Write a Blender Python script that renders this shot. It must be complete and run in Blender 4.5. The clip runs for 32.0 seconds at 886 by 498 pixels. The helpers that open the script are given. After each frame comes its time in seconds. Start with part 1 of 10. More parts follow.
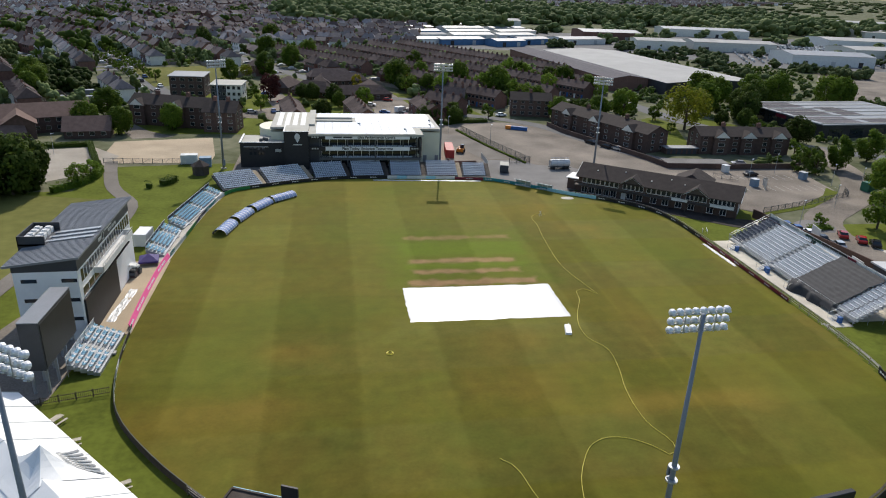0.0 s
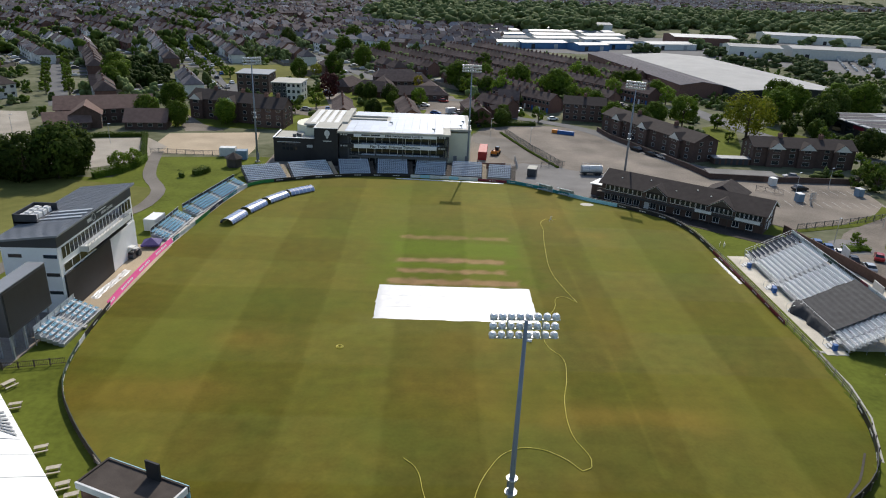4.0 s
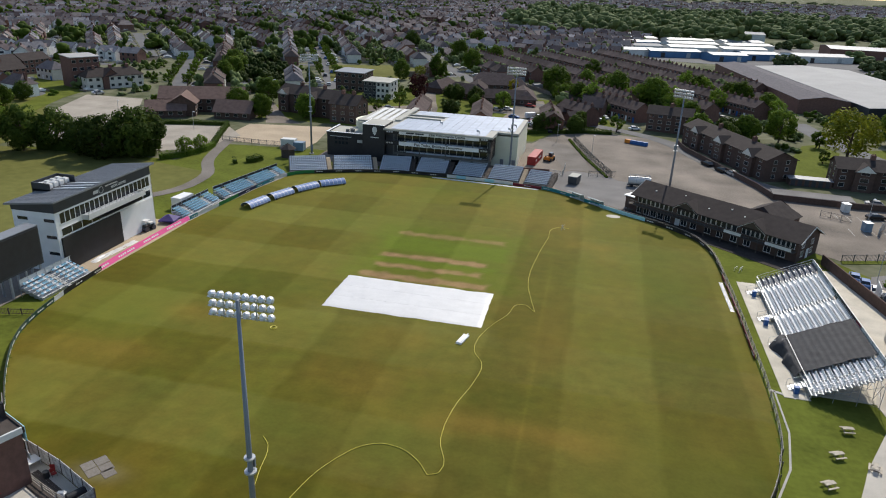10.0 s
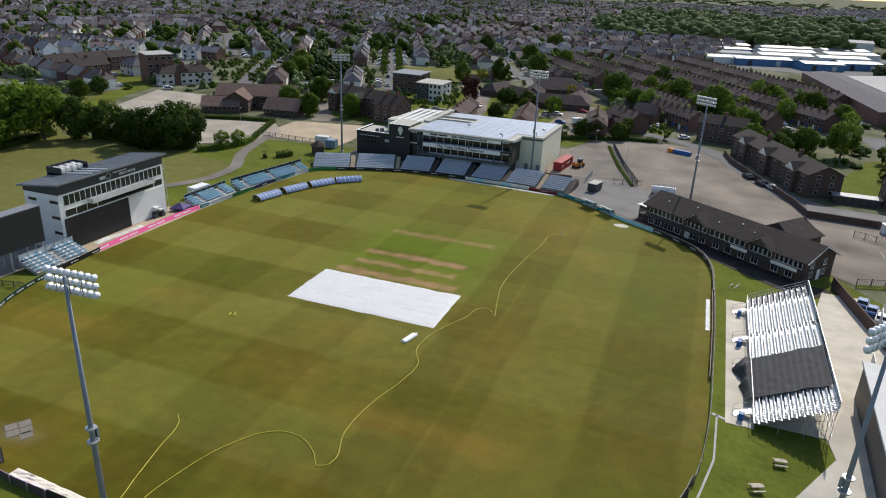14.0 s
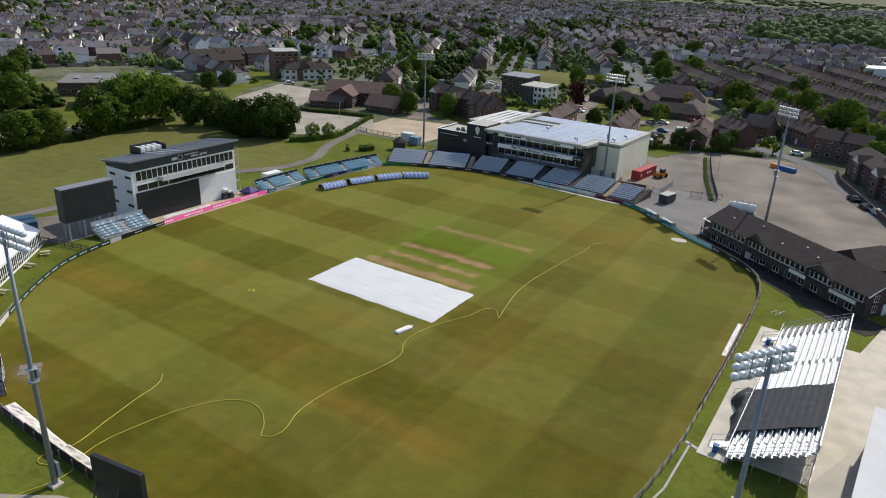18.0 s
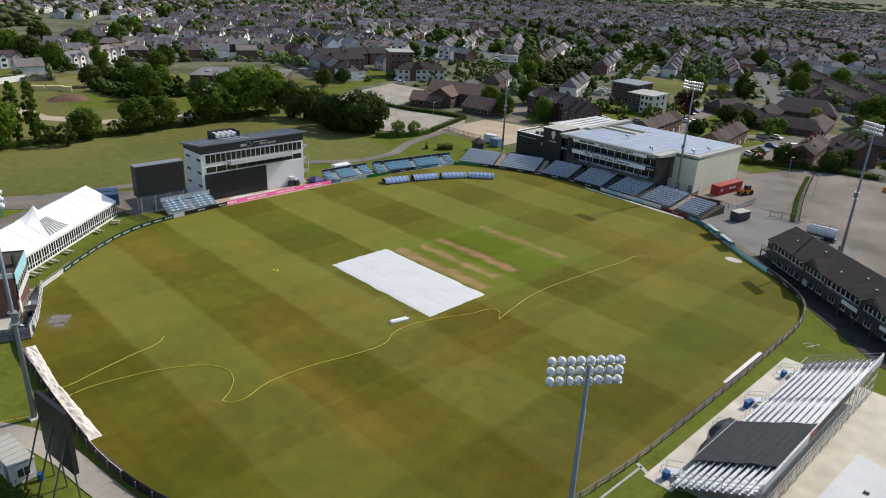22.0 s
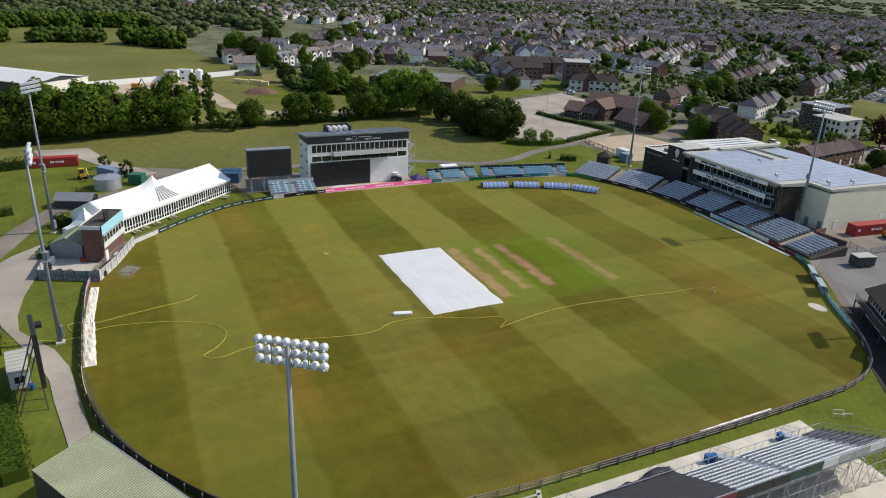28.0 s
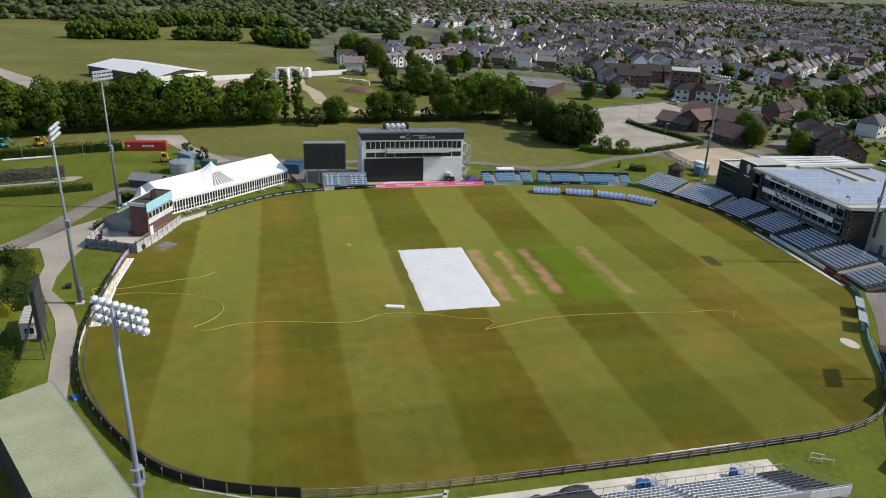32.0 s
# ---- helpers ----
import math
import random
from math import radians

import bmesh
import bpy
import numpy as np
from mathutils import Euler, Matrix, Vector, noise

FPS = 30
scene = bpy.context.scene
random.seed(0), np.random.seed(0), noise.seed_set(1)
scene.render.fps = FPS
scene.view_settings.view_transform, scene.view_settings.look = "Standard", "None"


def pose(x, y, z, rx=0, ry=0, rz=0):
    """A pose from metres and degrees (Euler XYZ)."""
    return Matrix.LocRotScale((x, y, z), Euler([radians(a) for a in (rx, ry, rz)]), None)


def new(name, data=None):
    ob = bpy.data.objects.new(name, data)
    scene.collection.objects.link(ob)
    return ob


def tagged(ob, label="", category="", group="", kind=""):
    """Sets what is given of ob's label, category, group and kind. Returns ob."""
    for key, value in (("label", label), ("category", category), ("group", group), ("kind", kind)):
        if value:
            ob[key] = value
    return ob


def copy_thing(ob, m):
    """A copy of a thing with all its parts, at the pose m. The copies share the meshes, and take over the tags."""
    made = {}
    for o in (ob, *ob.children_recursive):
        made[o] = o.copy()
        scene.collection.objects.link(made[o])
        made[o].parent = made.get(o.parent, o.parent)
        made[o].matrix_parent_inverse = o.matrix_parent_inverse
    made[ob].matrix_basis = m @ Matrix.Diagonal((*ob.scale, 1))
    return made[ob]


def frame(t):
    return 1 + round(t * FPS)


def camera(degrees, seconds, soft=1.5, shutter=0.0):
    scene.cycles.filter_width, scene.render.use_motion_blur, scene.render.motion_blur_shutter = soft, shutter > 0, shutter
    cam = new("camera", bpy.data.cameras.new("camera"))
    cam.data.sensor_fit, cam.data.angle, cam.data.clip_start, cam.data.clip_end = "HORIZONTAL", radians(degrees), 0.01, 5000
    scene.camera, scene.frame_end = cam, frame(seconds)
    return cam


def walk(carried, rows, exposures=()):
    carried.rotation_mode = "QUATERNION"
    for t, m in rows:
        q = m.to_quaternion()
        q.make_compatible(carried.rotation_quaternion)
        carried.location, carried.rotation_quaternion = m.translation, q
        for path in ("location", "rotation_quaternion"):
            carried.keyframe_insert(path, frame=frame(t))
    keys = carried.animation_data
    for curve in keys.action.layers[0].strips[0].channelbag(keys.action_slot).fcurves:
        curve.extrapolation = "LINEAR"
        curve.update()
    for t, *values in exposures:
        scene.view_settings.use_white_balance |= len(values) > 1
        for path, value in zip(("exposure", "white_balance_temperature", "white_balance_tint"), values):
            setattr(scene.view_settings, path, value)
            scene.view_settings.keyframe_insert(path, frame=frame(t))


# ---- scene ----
cam = camera(65.4, 32.0, soft=1.05)
METRES, EYE, TILT, LEAN, TURN = 170.49, 51.5, 0.0, 0.0, -9.6
ROWS = [
    (0.0, 0.0, 0.0, 0.0, 0.86, -21.67, -2.15),
    (0.5, 0.0147, 0.0008, -0.0, 1.71, -21.67, -2.18),
    (1.0, 0.03, 0.0016, -0.0002, 2.58, -21.65, -2.17),
    (1.5, 0.0451, 0.0027, -0.0004, 3.47, -21.65, -2.15),
    (2.0, 0.0599, 0.004, -0.0007, 4.36, -21.64, -2.16),
    (2.5, 0.0748, 0.0055, -0.0007, 5.42, -21.65, -2.17),
    (3.0, 0.0896, 0.0074, -0.0007, 6.64, -21.66, -2.17),
    (3.5, 0.1048, 0.0092, -0.0004, 8.06, -21.68, -2.14),
    (5.5, 0.1655, 0.0197, -0.0015, 12.69, -21.69, -2.16),
    (6.0, 0.1804, 0.0231, -0.0015, 13.73, -21.68, -2.19),
    (6.5, 0.1955, 0.0265, -0.0017, 14.44, -21.66, -2.19),
    (7.0, 0.21, 0.0305, -0.002, 15.51, -21.65, -2.23),
    (7.5, 0.2249, 0.0346, -0.0021, 16.56, -21.66, -2.22),
    (8.0, 0.2395, 0.039, -0.0023, 17.87, -21.66, -2.24),
    (8.5, 0.2543, 0.0436, -0.0022, 19.61, -21.68, -2.24),
    (9.0, 0.269, 0.0487, -0.002, 20.59, -21.68, -2.24),
    (9.5, 0.2837, 0.0539, -0.0018, 21.59, -21.68, -2.22),
    (10.0, 0.2984, 0.0596, -0.0015, 22.48, -21.68, -2.23),
    (10.5, 0.3127, 0.0655, -0.0012, 23.18, -21.68, -2.25),
    (11.0, 0.3269, 0.0716, -0.0011, 24.12, -21.68, -2.25),
    (11.5, 0.3413, 0.0781, -0.001, 25.15, -21.68, -2.23),
    (12.0, 0.3553, 0.0848, -0.0009, 26.32, -21.69, -2.24),
    (12.5, 0.3695, 0.0919, -0.0009, 27.58, -21.67, -2.23),
    (13.0, 0.3835, 0.0991, -0.0007, 28.63, -21.67, -2.23),
    (13.5, 0.3972, 0.1065, -0.0008, 29.57, -21.65, -2.24),
    (14.0, 0.4107, 0.1143, -0.001, 30.78, -21.65, -2.26),
    (14.5, 0.4239, 0.122, -0.0011, 31.68, -21.64, -2.28),
    (16.5, 0.4753, 0.1571, -0.0026, 37.51, -21.72, -2.31),
    (17.0, 0.4882, 0.166, -0.0025, 39.42, -21.74, -2.32),
    (17.5, 0.501, 0.1756, -0.0024, 41.53, -21.78, -2.26),
    (18.0, 0.5135, 0.1856, -0.0021, 43.36, -21.8, -2.27),
    (18.5, 0.5257, 0.1959, -0.0022, 44.32, -21.78, -2.27),
    (19.0, 0.5374, 0.2064, -0.0027, 45.49, -21.76, -2.28),
    (19.5, 0.5486, 0.2175, -0.0022, 46.87, -21.77, -2.28),
    (20.0, 0.5594, 0.2285, -0.0025, 48.13, -21.77, -2.31),
    (20.5, 0.5698, 0.2401, -0.0028, 49.77, -21.8, -2.31),
    (21.0, 0.5801, 0.2519, -0.0029, 51.66, -21.82, -2.33),
    (21.5, 0.5903, 0.2635, -0.0037, 53.73, -21.83, -2.39),
    (22.0, 0.6, 0.276, -0.0037, 55.82, -21.86, -2.38),
    (22.5, 0.6095, 0.289, -0.0033, 57.82, -21.89, -2.33),
    (23.0, 0.6188, 0.3021, -0.0028, 59.56, -21.89, -2.32),
    (23.5, 0.6277, 0.3154, -0.0023, 60.63, -21.85, -2.31),
    (24.0, 0.6359, 0.3287, -0.0019, 62.19, -21.86, -2.29),
    (24.5, 0.644, 0.3426, -0.0015, 64.25, -21.87, -2.26),
    (25.0, 0.6518, 0.3568, -0.0011, 66.0, -21.85, -2.24),
    (25.5, 0.659, 0.3708, -0.0012, 67.42, -21.82, -2.23),
    (26.0, 0.6659, 0.3852, -0.0013, 69.13, -21.8, -2.22),
    (26.5, 0.6723, 0.4001, -0.0011, 70.84, -21.81, -2.19),
    (28.5, 0.6927, 0.4594, -0.0021, 76.39, -21.78, -2.27),
    (29.0, 0.6969, 0.4746, -0.0022, 77.85, -21.78, -2.28),
    (29.5, 0.7008, 0.49, -0.0023, 79.46, -21.79, -2.31),
    (30.0, 0.7041, 0.5055, -0.0024, 81.1, -21.8, -2.32),
    (30.5, 0.7073, 0.5213, -0.0025, 82.72, -21.81, -2.34),
    (31.0, 0.7099, 0.537, -0.0026, 83.83, -21.81, -2.36),
    (31.5, 0.712, 0.5528, -0.0024, 85.25, -21.81, -2.36),
    (32.0, 0.7138, 0.569, -0.0023, 86.68, -21.8, -2.35),
]
walk(cam, [(t, pose(0, 0, EYE, TILT, LEAN, TURN) @ pose(METRES * x, METRES * y, METRES * z, 90 + pitch, roll, yaw)) for t, x, y, z, yaw, pitch, roll in ROWS])

# ---- light ----
SUN_AZ, SUN_EL = 9.6, 42.2          # degrees from +y towards +x, and above the horizon
world = bpy.data.worlds.new("sky")
scene.world = world
world.use_nodes = True
wn = world.node_tree.nodes
sky = wn.new("ShaderNodeTexSky")
sky.sky_type = "NISHITA"
sky.sun_disc = False
sky.sun_elevation, sky.sun_rotation = radians(SUN_EL), radians(SUN_AZ)
sky.dust_density = 1.0
wn["Background"].inputs["Strength"].default_value = 0.15
world.node_tree.links.new(sky.outputs[0], wn["Background"].inputs["Color"])
sun_data = bpy.data.lights.new("sun", "SUN")
sun_data.energy, sun_data.angle, sun_data.color = 4.05, radians(0.55), (1.0, 0.93, 0.83)
sun = new("sun", sun_data)
sun_dir = Vector((math.sin(radians(SUN_AZ)) * math.cos(radians(SUN_EL)), math.cos(radians(SUN_AZ)) * math.cos(radians(SUN_EL)), math.sin(radians(SUN_EL))))
sun.matrix_world = Matrix.Translation((0, 0, 200)) @ sun_dir.to_track_quat("Z", "Y").to_matrix().to_4x4()
scene.view_settings.exposure = 0.0


# ---- materials ----
def mat(name, col, rough=0.75, metal=0.0, var=0.22, scale=1.5, bump=0.15, rand=0.0, col2=None, spec=0.4, fine=14.0, attr="", world_space=False, lean=False, hue=0.0, island=False):
    """A surface with stains at one scale and grain at another; rand varies it from object to object."""
    m = bpy.data.materials.new(name)
    m.use_nodes = True
    nt = m.node_tree
    n, l = nt.nodes, nt.links
    b = n["Principled BSDF"]
    b.inputs["Roughness"].default_value = rough
    b.inputs["Metallic"].default_value = metal
    b.inputs["Specular IOR Level"].default_value = spec
    if world_space:
        tc = n.new("ShaderNodeNewGeometry").outputs["Position"]
    else:
        tc = n.new("ShaderNodeTexCoord").outputs["Object"]
    big, small = n.new("ShaderNodeTexNoise"), n.new("ShaderNodeTexNoise")
    for t, s, d in ((big, scale, 3), (small, scale * fine, 4)):
        t.inputs["Scale"].default_value = s
        t.inputs["Detail"].default_value = d
        l.new(tc, t.inputs["Vector"])
    mixn = n.new("ShaderNodeMix")
    mixn.inputs["Factor"].default_value = 0.4
    l.new(big.outputs[0], mixn.inputs[2])
    l.new(small.outputs[0], mixn.inputs[3])
    ramp = n.new("ShaderNodeValToRGB")
    lo = [c * (1 - var) for c in col]
    hi = [min(1, c * (1 + var)) for c in (col2 or col)]
    ramp.color_ramp.elements[0].position, ramp.color_ramp.elements[1].position = 0.3, 0.7
    ramp.color_ramp.elements[0].color, ramp.color_ramp.elements[1].color = (*lo, 1), (*hi, 1)
    l.new(mixn.outputs[0], ramp.inputs[0])
    out = ramp.outputs[0]
    if attr:
        a = n.new("ShaderNodeAttribute")
        a.attribute_name = attr
        mul = n.new("ShaderNodeMix")
        mul.data_type, mul.blend_type = "RGBA", "MULTIPLY"
        mul.inputs["Factor"].default_value = 1
        l.new(a.outputs["Color"], mul.inputs[6])
        l.new(out, mul.inputs[7])
        out = mul.outputs[2]
    if rand or hue:
        rnd = n.new("ShaderNodeNewGeometry").outputs["Random Per Island"] if island else n.new("ShaderNodeObjectInfo").outputs["Random"]
        hsv = n.new("ShaderNodeHueSaturation")
        mr = n.new("ShaderNodeMapRange")
        mr.inputs[3].default_value, mr.inputs[4].default_value = 1 - rand, 1 + rand
        l.new(rnd, mr.inputs[0])
        l.new(mr.outputs[0], hsv.inputs["Value"])
        if hue:
            mh = n.new("ShaderNodeMapRange")
            mh.inputs[3].default_value, mh.inputs[4].default_value = 0.5 - hue, 0.5 + hue
            l.new(rnd, mh.inputs[0])
            l.new(mh.outputs[0], hsv.inputs["Hue"])
        l.new(out, hsv.inputs["Color"])
        out = hsv.outputs[0]
    l.new(out, b.inputs["Base Color"])
    if bump:
        bp = n.new("ShaderNodeBump")
        bp.inputs["Strength"].default_value = bump
        bp.inputs["Distance"].default_value = 0.05
        l.new(small.outputs[0], bp.inputs["Height"])
        l.new(bp.outputs[0], b.inputs["Normal"])
        if lean:
            # blades lean the way the mower went, so the stripes turn light or dark with the view
            ln = n.new("ShaderNodeAttribute")
            ln.attribute_name = "lean"
            up = n.new("ShaderNodeVectorMath")
            up.operation = "ADD"
            l.new(bp.outputs[0], up.inputs[0])
            l.new(ln.outputs["Vector"], up.inputs[1])
            un = n.new("ShaderNodeVectorMath")
            un.operation = "NORMALIZE"
            l.new(up.outputs[0], un.inputs[0])
            l.new(un.outputs[0], b.inputs["Normal"])
            b.inputs["Specular Tint"].default_value = (0.8, 0.82, 0.5, 1)
            b.inputs["Diffuse Roughness"].default_value = 0.2
            b.inputs["Sheen Weight"].default_value = 0.33
            b.inputs["Sheen Roughness"].default_value = 0.5
            b.inputs["Sheen Tint"].default_value = (0.84, 0.84, 0.16, 1)
    return m


def leafmat(name, col, col2):
    """Leaves: colour from island to island, a little light passing through."""
    m = bpy.data.materials.new(name)
    m.use_nodes = True
    n, l = m.node_tree.nodes, m.node_tree.links
    b = n["Principled BSDF"]
    b.inputs["Roughness"].default_value = 0.75
    b.inputs["Specular IOR Level"].default_value = 0.1
    geo, oi, hsv = n.new("ShaderNodeNewGeometry"), n.new("ShaderNodeObjectInfo"), n.new("ShaderNodeHueSaturation")
    ramp = n.new("ShaderNodeValToRGB")
    ramp.color_ramp.elements[0].color, ramp.color_ramp.elements[1].color = (*col, 1), (*col2, 1)
    l.new(geo.outputs["Random Per Island"], ramp.inputs[0])
    mr = n.new("ShaderNodeMapRange")
    mr.inputs[3].default_value, mr.inputs[4].default_value = 0.7, 1.3
    l.new(oi.outputs["Random"], mr.inputs[0])
    l.new(mr.outputs[0], hsv.inputs["Value"])
    l.new(ramp.outputs[0], hsv.inputs["Color"])
    l.new(hsv.outputs[0], b.inputs["Base Color"])
    tr = n.new("ShaderNodeBsdfTranslucent")
    l.new(hsv.outputs[0], tr.inputs["Color"])
    ms = n.new("ShaderNodeMixShader")
    ms.inputs[0].default_value = 0.42
    l.new(b.outputs[0], ms.inputs[1])
    l.new(tr.outputs[0], ms.inputs[2])
    l.new(ms.outputs[0], n["Material Output"].inputs["Surface"])
    return m


M = {}
M["ground"] = mat("gardens_and_yards", (0.06, 0.085, 0.024), 0.95, spec=0.05, var=0.35, scale=0.045, fine=6, bump=0.3, world_space=True, col2=(0.16, 0.155, 0.105))
M["turf"] = mat("mown_turf", (0.92, 0.92, 0.92), 0.72, var=0.24, scale=0.35, fine=6, bump=0.25, attr="turf", world_space=True, spec=0.035, lean=True)
M["verge"] = mat("verge_grass", (0.108, 0.128, 0.02), 0.95, spec=0.05, var=0.35, scale=0.12, fine=10, bump=0.3, world_space=True)
M["park"] = mat("park_grass", (0.114, 0.117, 0.03), 0.95, spec=0.05, var=0.2, scale=0.02, fine=20, bump=0.3, world_space=True, col2=(0.15, 0.148, 0.046))
M["asphalt"] = mat("asphalt", (0.15, 0.133, 0.114), 0.9, spec=0.08, var=0.42, scale=0.07, col2=(0.225, 0.194, 0.16), fine=60, bump=0.2, world_space=True)
M["dustyard"] = mat("dusty_worn_asphalt", (0.19, 0.172, 0.15), 0.95, spec=0.08, var=0.3, scale=0.12, fine=40, bump=0.2, world_space=True)
M["road"] = mat("road_asphalt", (0.13, 0.13, 0.13), 0.85, spec=0.15, var=0.2, scale=0.1, fine=60, bump=0.15, world_space=True)
M["gravel"] = mat("pale_gravel", (0.335, 0.3, 0.248), 0.95, spec=0.15, var=0.3, scale=0.1, fine=60, bump=0.3, world_space=True)
M["palepave"] = mat("pale_sandy_paving", (0.56, 0.515, 0.425), 0.9, spec=0.15, var=0.25, scale=0.3, fine=40, bump=0.2, world_space=True)
M["sand"] = mat("sandy_gravel", (0.42, 0.34, 0.24), 0.95, spec=0.15, var=0.25, scale=0.1, fine=60, bump=0.3, world_space=True)
M["concrete"] = mat("concrete", (0.46, 0.43, 0.37), 0.85, var=0.2, scale=0.3, fine=30, bump=0.1, world_space=True)
M["kerb"] = mat("kerb_concrete", (0.4, 0.39, 0.36), 0.9, var=0.2, scale=0.6)
M["white"] = mat("white_paint", (0.78, 0.78, 0.77), 0.45, var=0.06, scale=0.6, bump=0.03)
M["offwhite"] = mat("weathered_white", (0.62, 0.62, 0.6), 0.55, var=0.15, scale=0.8, bump=0.05)
M["cover"] = mat("white_tarpaulin", (0.63, 0.625, 0.61), 0.4, var=0.07, scale=0.25, fine=12, bump=0.1, world_space=True)
M["sheet"] = mat("cream_sheet", (0.72, 0.66, 0.56), 0.7, var=0.15, scale=0.8, fine=8, bump=0.3)
M["canvas"] = mat("white_canvas", (0.82, 0.82, 0.8), 0.5, var=0.05, scale=0.5, bump=0.05)
M["steel"] = mat("galvanised_steel", (0.42, 0.44, 0.46), 0.45, 0.6, var=0.15, scale=1.5, bump=0.05)
M["darksteel"] = mat("dark_steel", (0.09, 0.095, 0.1), 0.5, 0.3, var=0.2, scale=1.5)
M["pole"] = mat("painted_pole", (0.2, 0.225, 0.26), 0.5, 0.2, var=0.12, scale=0.6)
M["lamp"] = mat("lamp_aluminium", (0.72, 0.73, 0.75), 0.35, 0.35, var=0.08, scale=2, bump=0.02)
M["lampglass"] = mat("lamp_glass", (0.5, 0.52, 0.55), 0.1, 0.0, var=0.1, scale=2, bump=0)
M["black"] = mat("black_cladding", (0.018, 0.018, 0.02), 0.55, var=0.3, scale=0.8, bump=0.05)
M["anthracite"] = mat("anthracite_cladding", (0.04, 0.043, 0.05), 0.5, var=0.2, scale=0.6, bump=0.05)
M["tarp"] = mat("black_netting", (0.035, 0.036, 0.04), 0.8, var=0.25, scale=1.2, bump=0.2)
M["greyroof"] = mat("grey_sheet_roof", (0.21, 0.22, 0.235), 0.5, 0.1, var=0.12, scale=0.4, bump=0.04)
M["paleroof"] = mat("pale_roof_sheet", (0.42, 0.41, 0.36), 0.75, spec=0.2, var=0.12, scale=0.3, bump=0.05)
M["whiteroof"] = mat("white_industrial_roof", (0.37, 0.365, 0.35), 0.8, spec=0.15, var=0.12, scale=0.08, bump=0.05)
M["greenroof"] = mat("green_sheet_roof", (0.25, 0.27, 0.165), 0.65, var=0.2, scale=0.25, fine=20, bump=0.1)
M["cream"] = mat("cream_cladding", (0.68, 0.675, 0.52), 0.6, var=0.08, scale=0.3, bump=0.04)
M["brick"] = mat("red_brick", (0.15, 0.078, 0.06), 0.9, var=0.3, scale=1.2, fine=10, bump=0.3, rand=0.25)
M["brownbrick"] = mat("brown_brick", (0.09, 0.055, 0.043), 0.9, var=0.3, scale=1.2, fine=10, bump=0.3, rand=0.15)
M["render"] = mat("painted_render", (0.62, 0.6, 0.54), 0.85, var=0.12, scale=0.6, bump=0.1, rand=0.12)
M["tile"] = mat("brown_roof_tile", (0.092, 0.072, 0.067), 0.95, spec=0.06, var=0.3, scale=0.7, fine=9, bump=0.4, rand=0.3)
M["slate"] = mat("grey_slate", (0.115, 0.108, 0.115), 0.9, spec=0.08, var=0.3, scale=0.7, fine=9, bump=0.3, rand=0.3)
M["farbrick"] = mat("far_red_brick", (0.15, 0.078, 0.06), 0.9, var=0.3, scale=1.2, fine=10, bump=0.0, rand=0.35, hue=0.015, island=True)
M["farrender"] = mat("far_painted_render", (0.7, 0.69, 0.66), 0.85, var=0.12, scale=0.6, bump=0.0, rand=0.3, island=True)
# far roof tile and slate: paler and greyer, haze put into their colour
M["fartile"] = mat("hazed_roof_tile", (0.15, 0.124, 0.12), 0.95, spec=0.05, var=0.3, scale=0.7, fine=9, bump=0.1, rand=0.5, hue=0.03, island=True)
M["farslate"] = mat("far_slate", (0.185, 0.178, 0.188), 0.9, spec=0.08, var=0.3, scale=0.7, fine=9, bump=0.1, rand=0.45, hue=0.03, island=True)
M["clubtile"] = mat("dark_brown_tile", (0.05, 0.041, 0.038), 0.9, spec=0.15, var=0.25, scale=0.8, fine=9, bump=0.35)
M["timber"] = mat("dark_timber", (0.07, 0.055, 0.045), 0.8, var=0.3, scale=1.5, bump=0.2)
M["fencewood"] = mat("weathered_fence", (0.22, 0.185, 0.15), 0.9, var=0.35, scale=1.2, bump=0.2)
M["caretile"] = mat("pinkish_roof_tile", (0.16, 0.108, 0.09), 0.9, spec=0.15, var=0.25, scale=0.8, fine=9, bump=0.3)
M["glass"] = mat("window_glass", (0.02, 0.025, 0.03), 0.06, var=0.2, scale=0.5, bump=0, spec=0.7)
M["sash"] = mat("weathered_sash_paint", (0.42, 0.41, 0.38), 0.6, var=0.2, scale=1, bump=0)
M["skipblue"] = mat("dull_blue_steel", (0.025, 0.07, 0.13), 0.6, var=0.35, scale=0.8, bump=0.05)
M["drygrass"] = mat("straw_coloured_grass", (0.185, 0.165, 0.065), 0.95, spec=0.05, var=0.3, scale=0.15, fine=12, bump=0.3, world_space=True)
M["blockwrap"] = mat("yellow_wrapped_blocks", (0.62, 0.5, 0.24), 0.7, var=0.2, scale=0.8, bump=0.1)
M["frame"] = mat("window_frame", (0.7, 0.7, 0.68), 0.5, var=0.06, scale=1, bump=0)
M["solar"] = mat("solar_panel", (0.34, 0.38, 0.45), 0.45, 0.3, var=0.12, scale=1, bump=0.01, rand=0.08)
M["seatwhite"] = mat("white_seat", (0.62, 0.64, 0.66), 0.4, var=0.1, scale=3, bump=0)
M["seatblue"] = mat("blue_seat", (0.2, 0.37, 0.48), 0.4, var=0.15, scale=3, bump=0)
M["clouded"] = mat("clouded_plastic", (0.24, 0.3, 0.3), 0.25, var=0.25, scale=1.2, bump=0.02, spec=0.6)
# brown tarmac; the clubhouse's shade is put into its dark colour
M["darkpave"] = mat("shaded_brown_tarmac", (0.05, 0.044, 0.04), 0.9, spec=0.1, var=0.4, scale=0.5, fine=20, bump=0.2, world_space=True)
M["seatpale"] = mat("sun_bleached_seat", (0.54, 0.58, 0.63), 0.4, var=0.1, scale=3, bump=0)
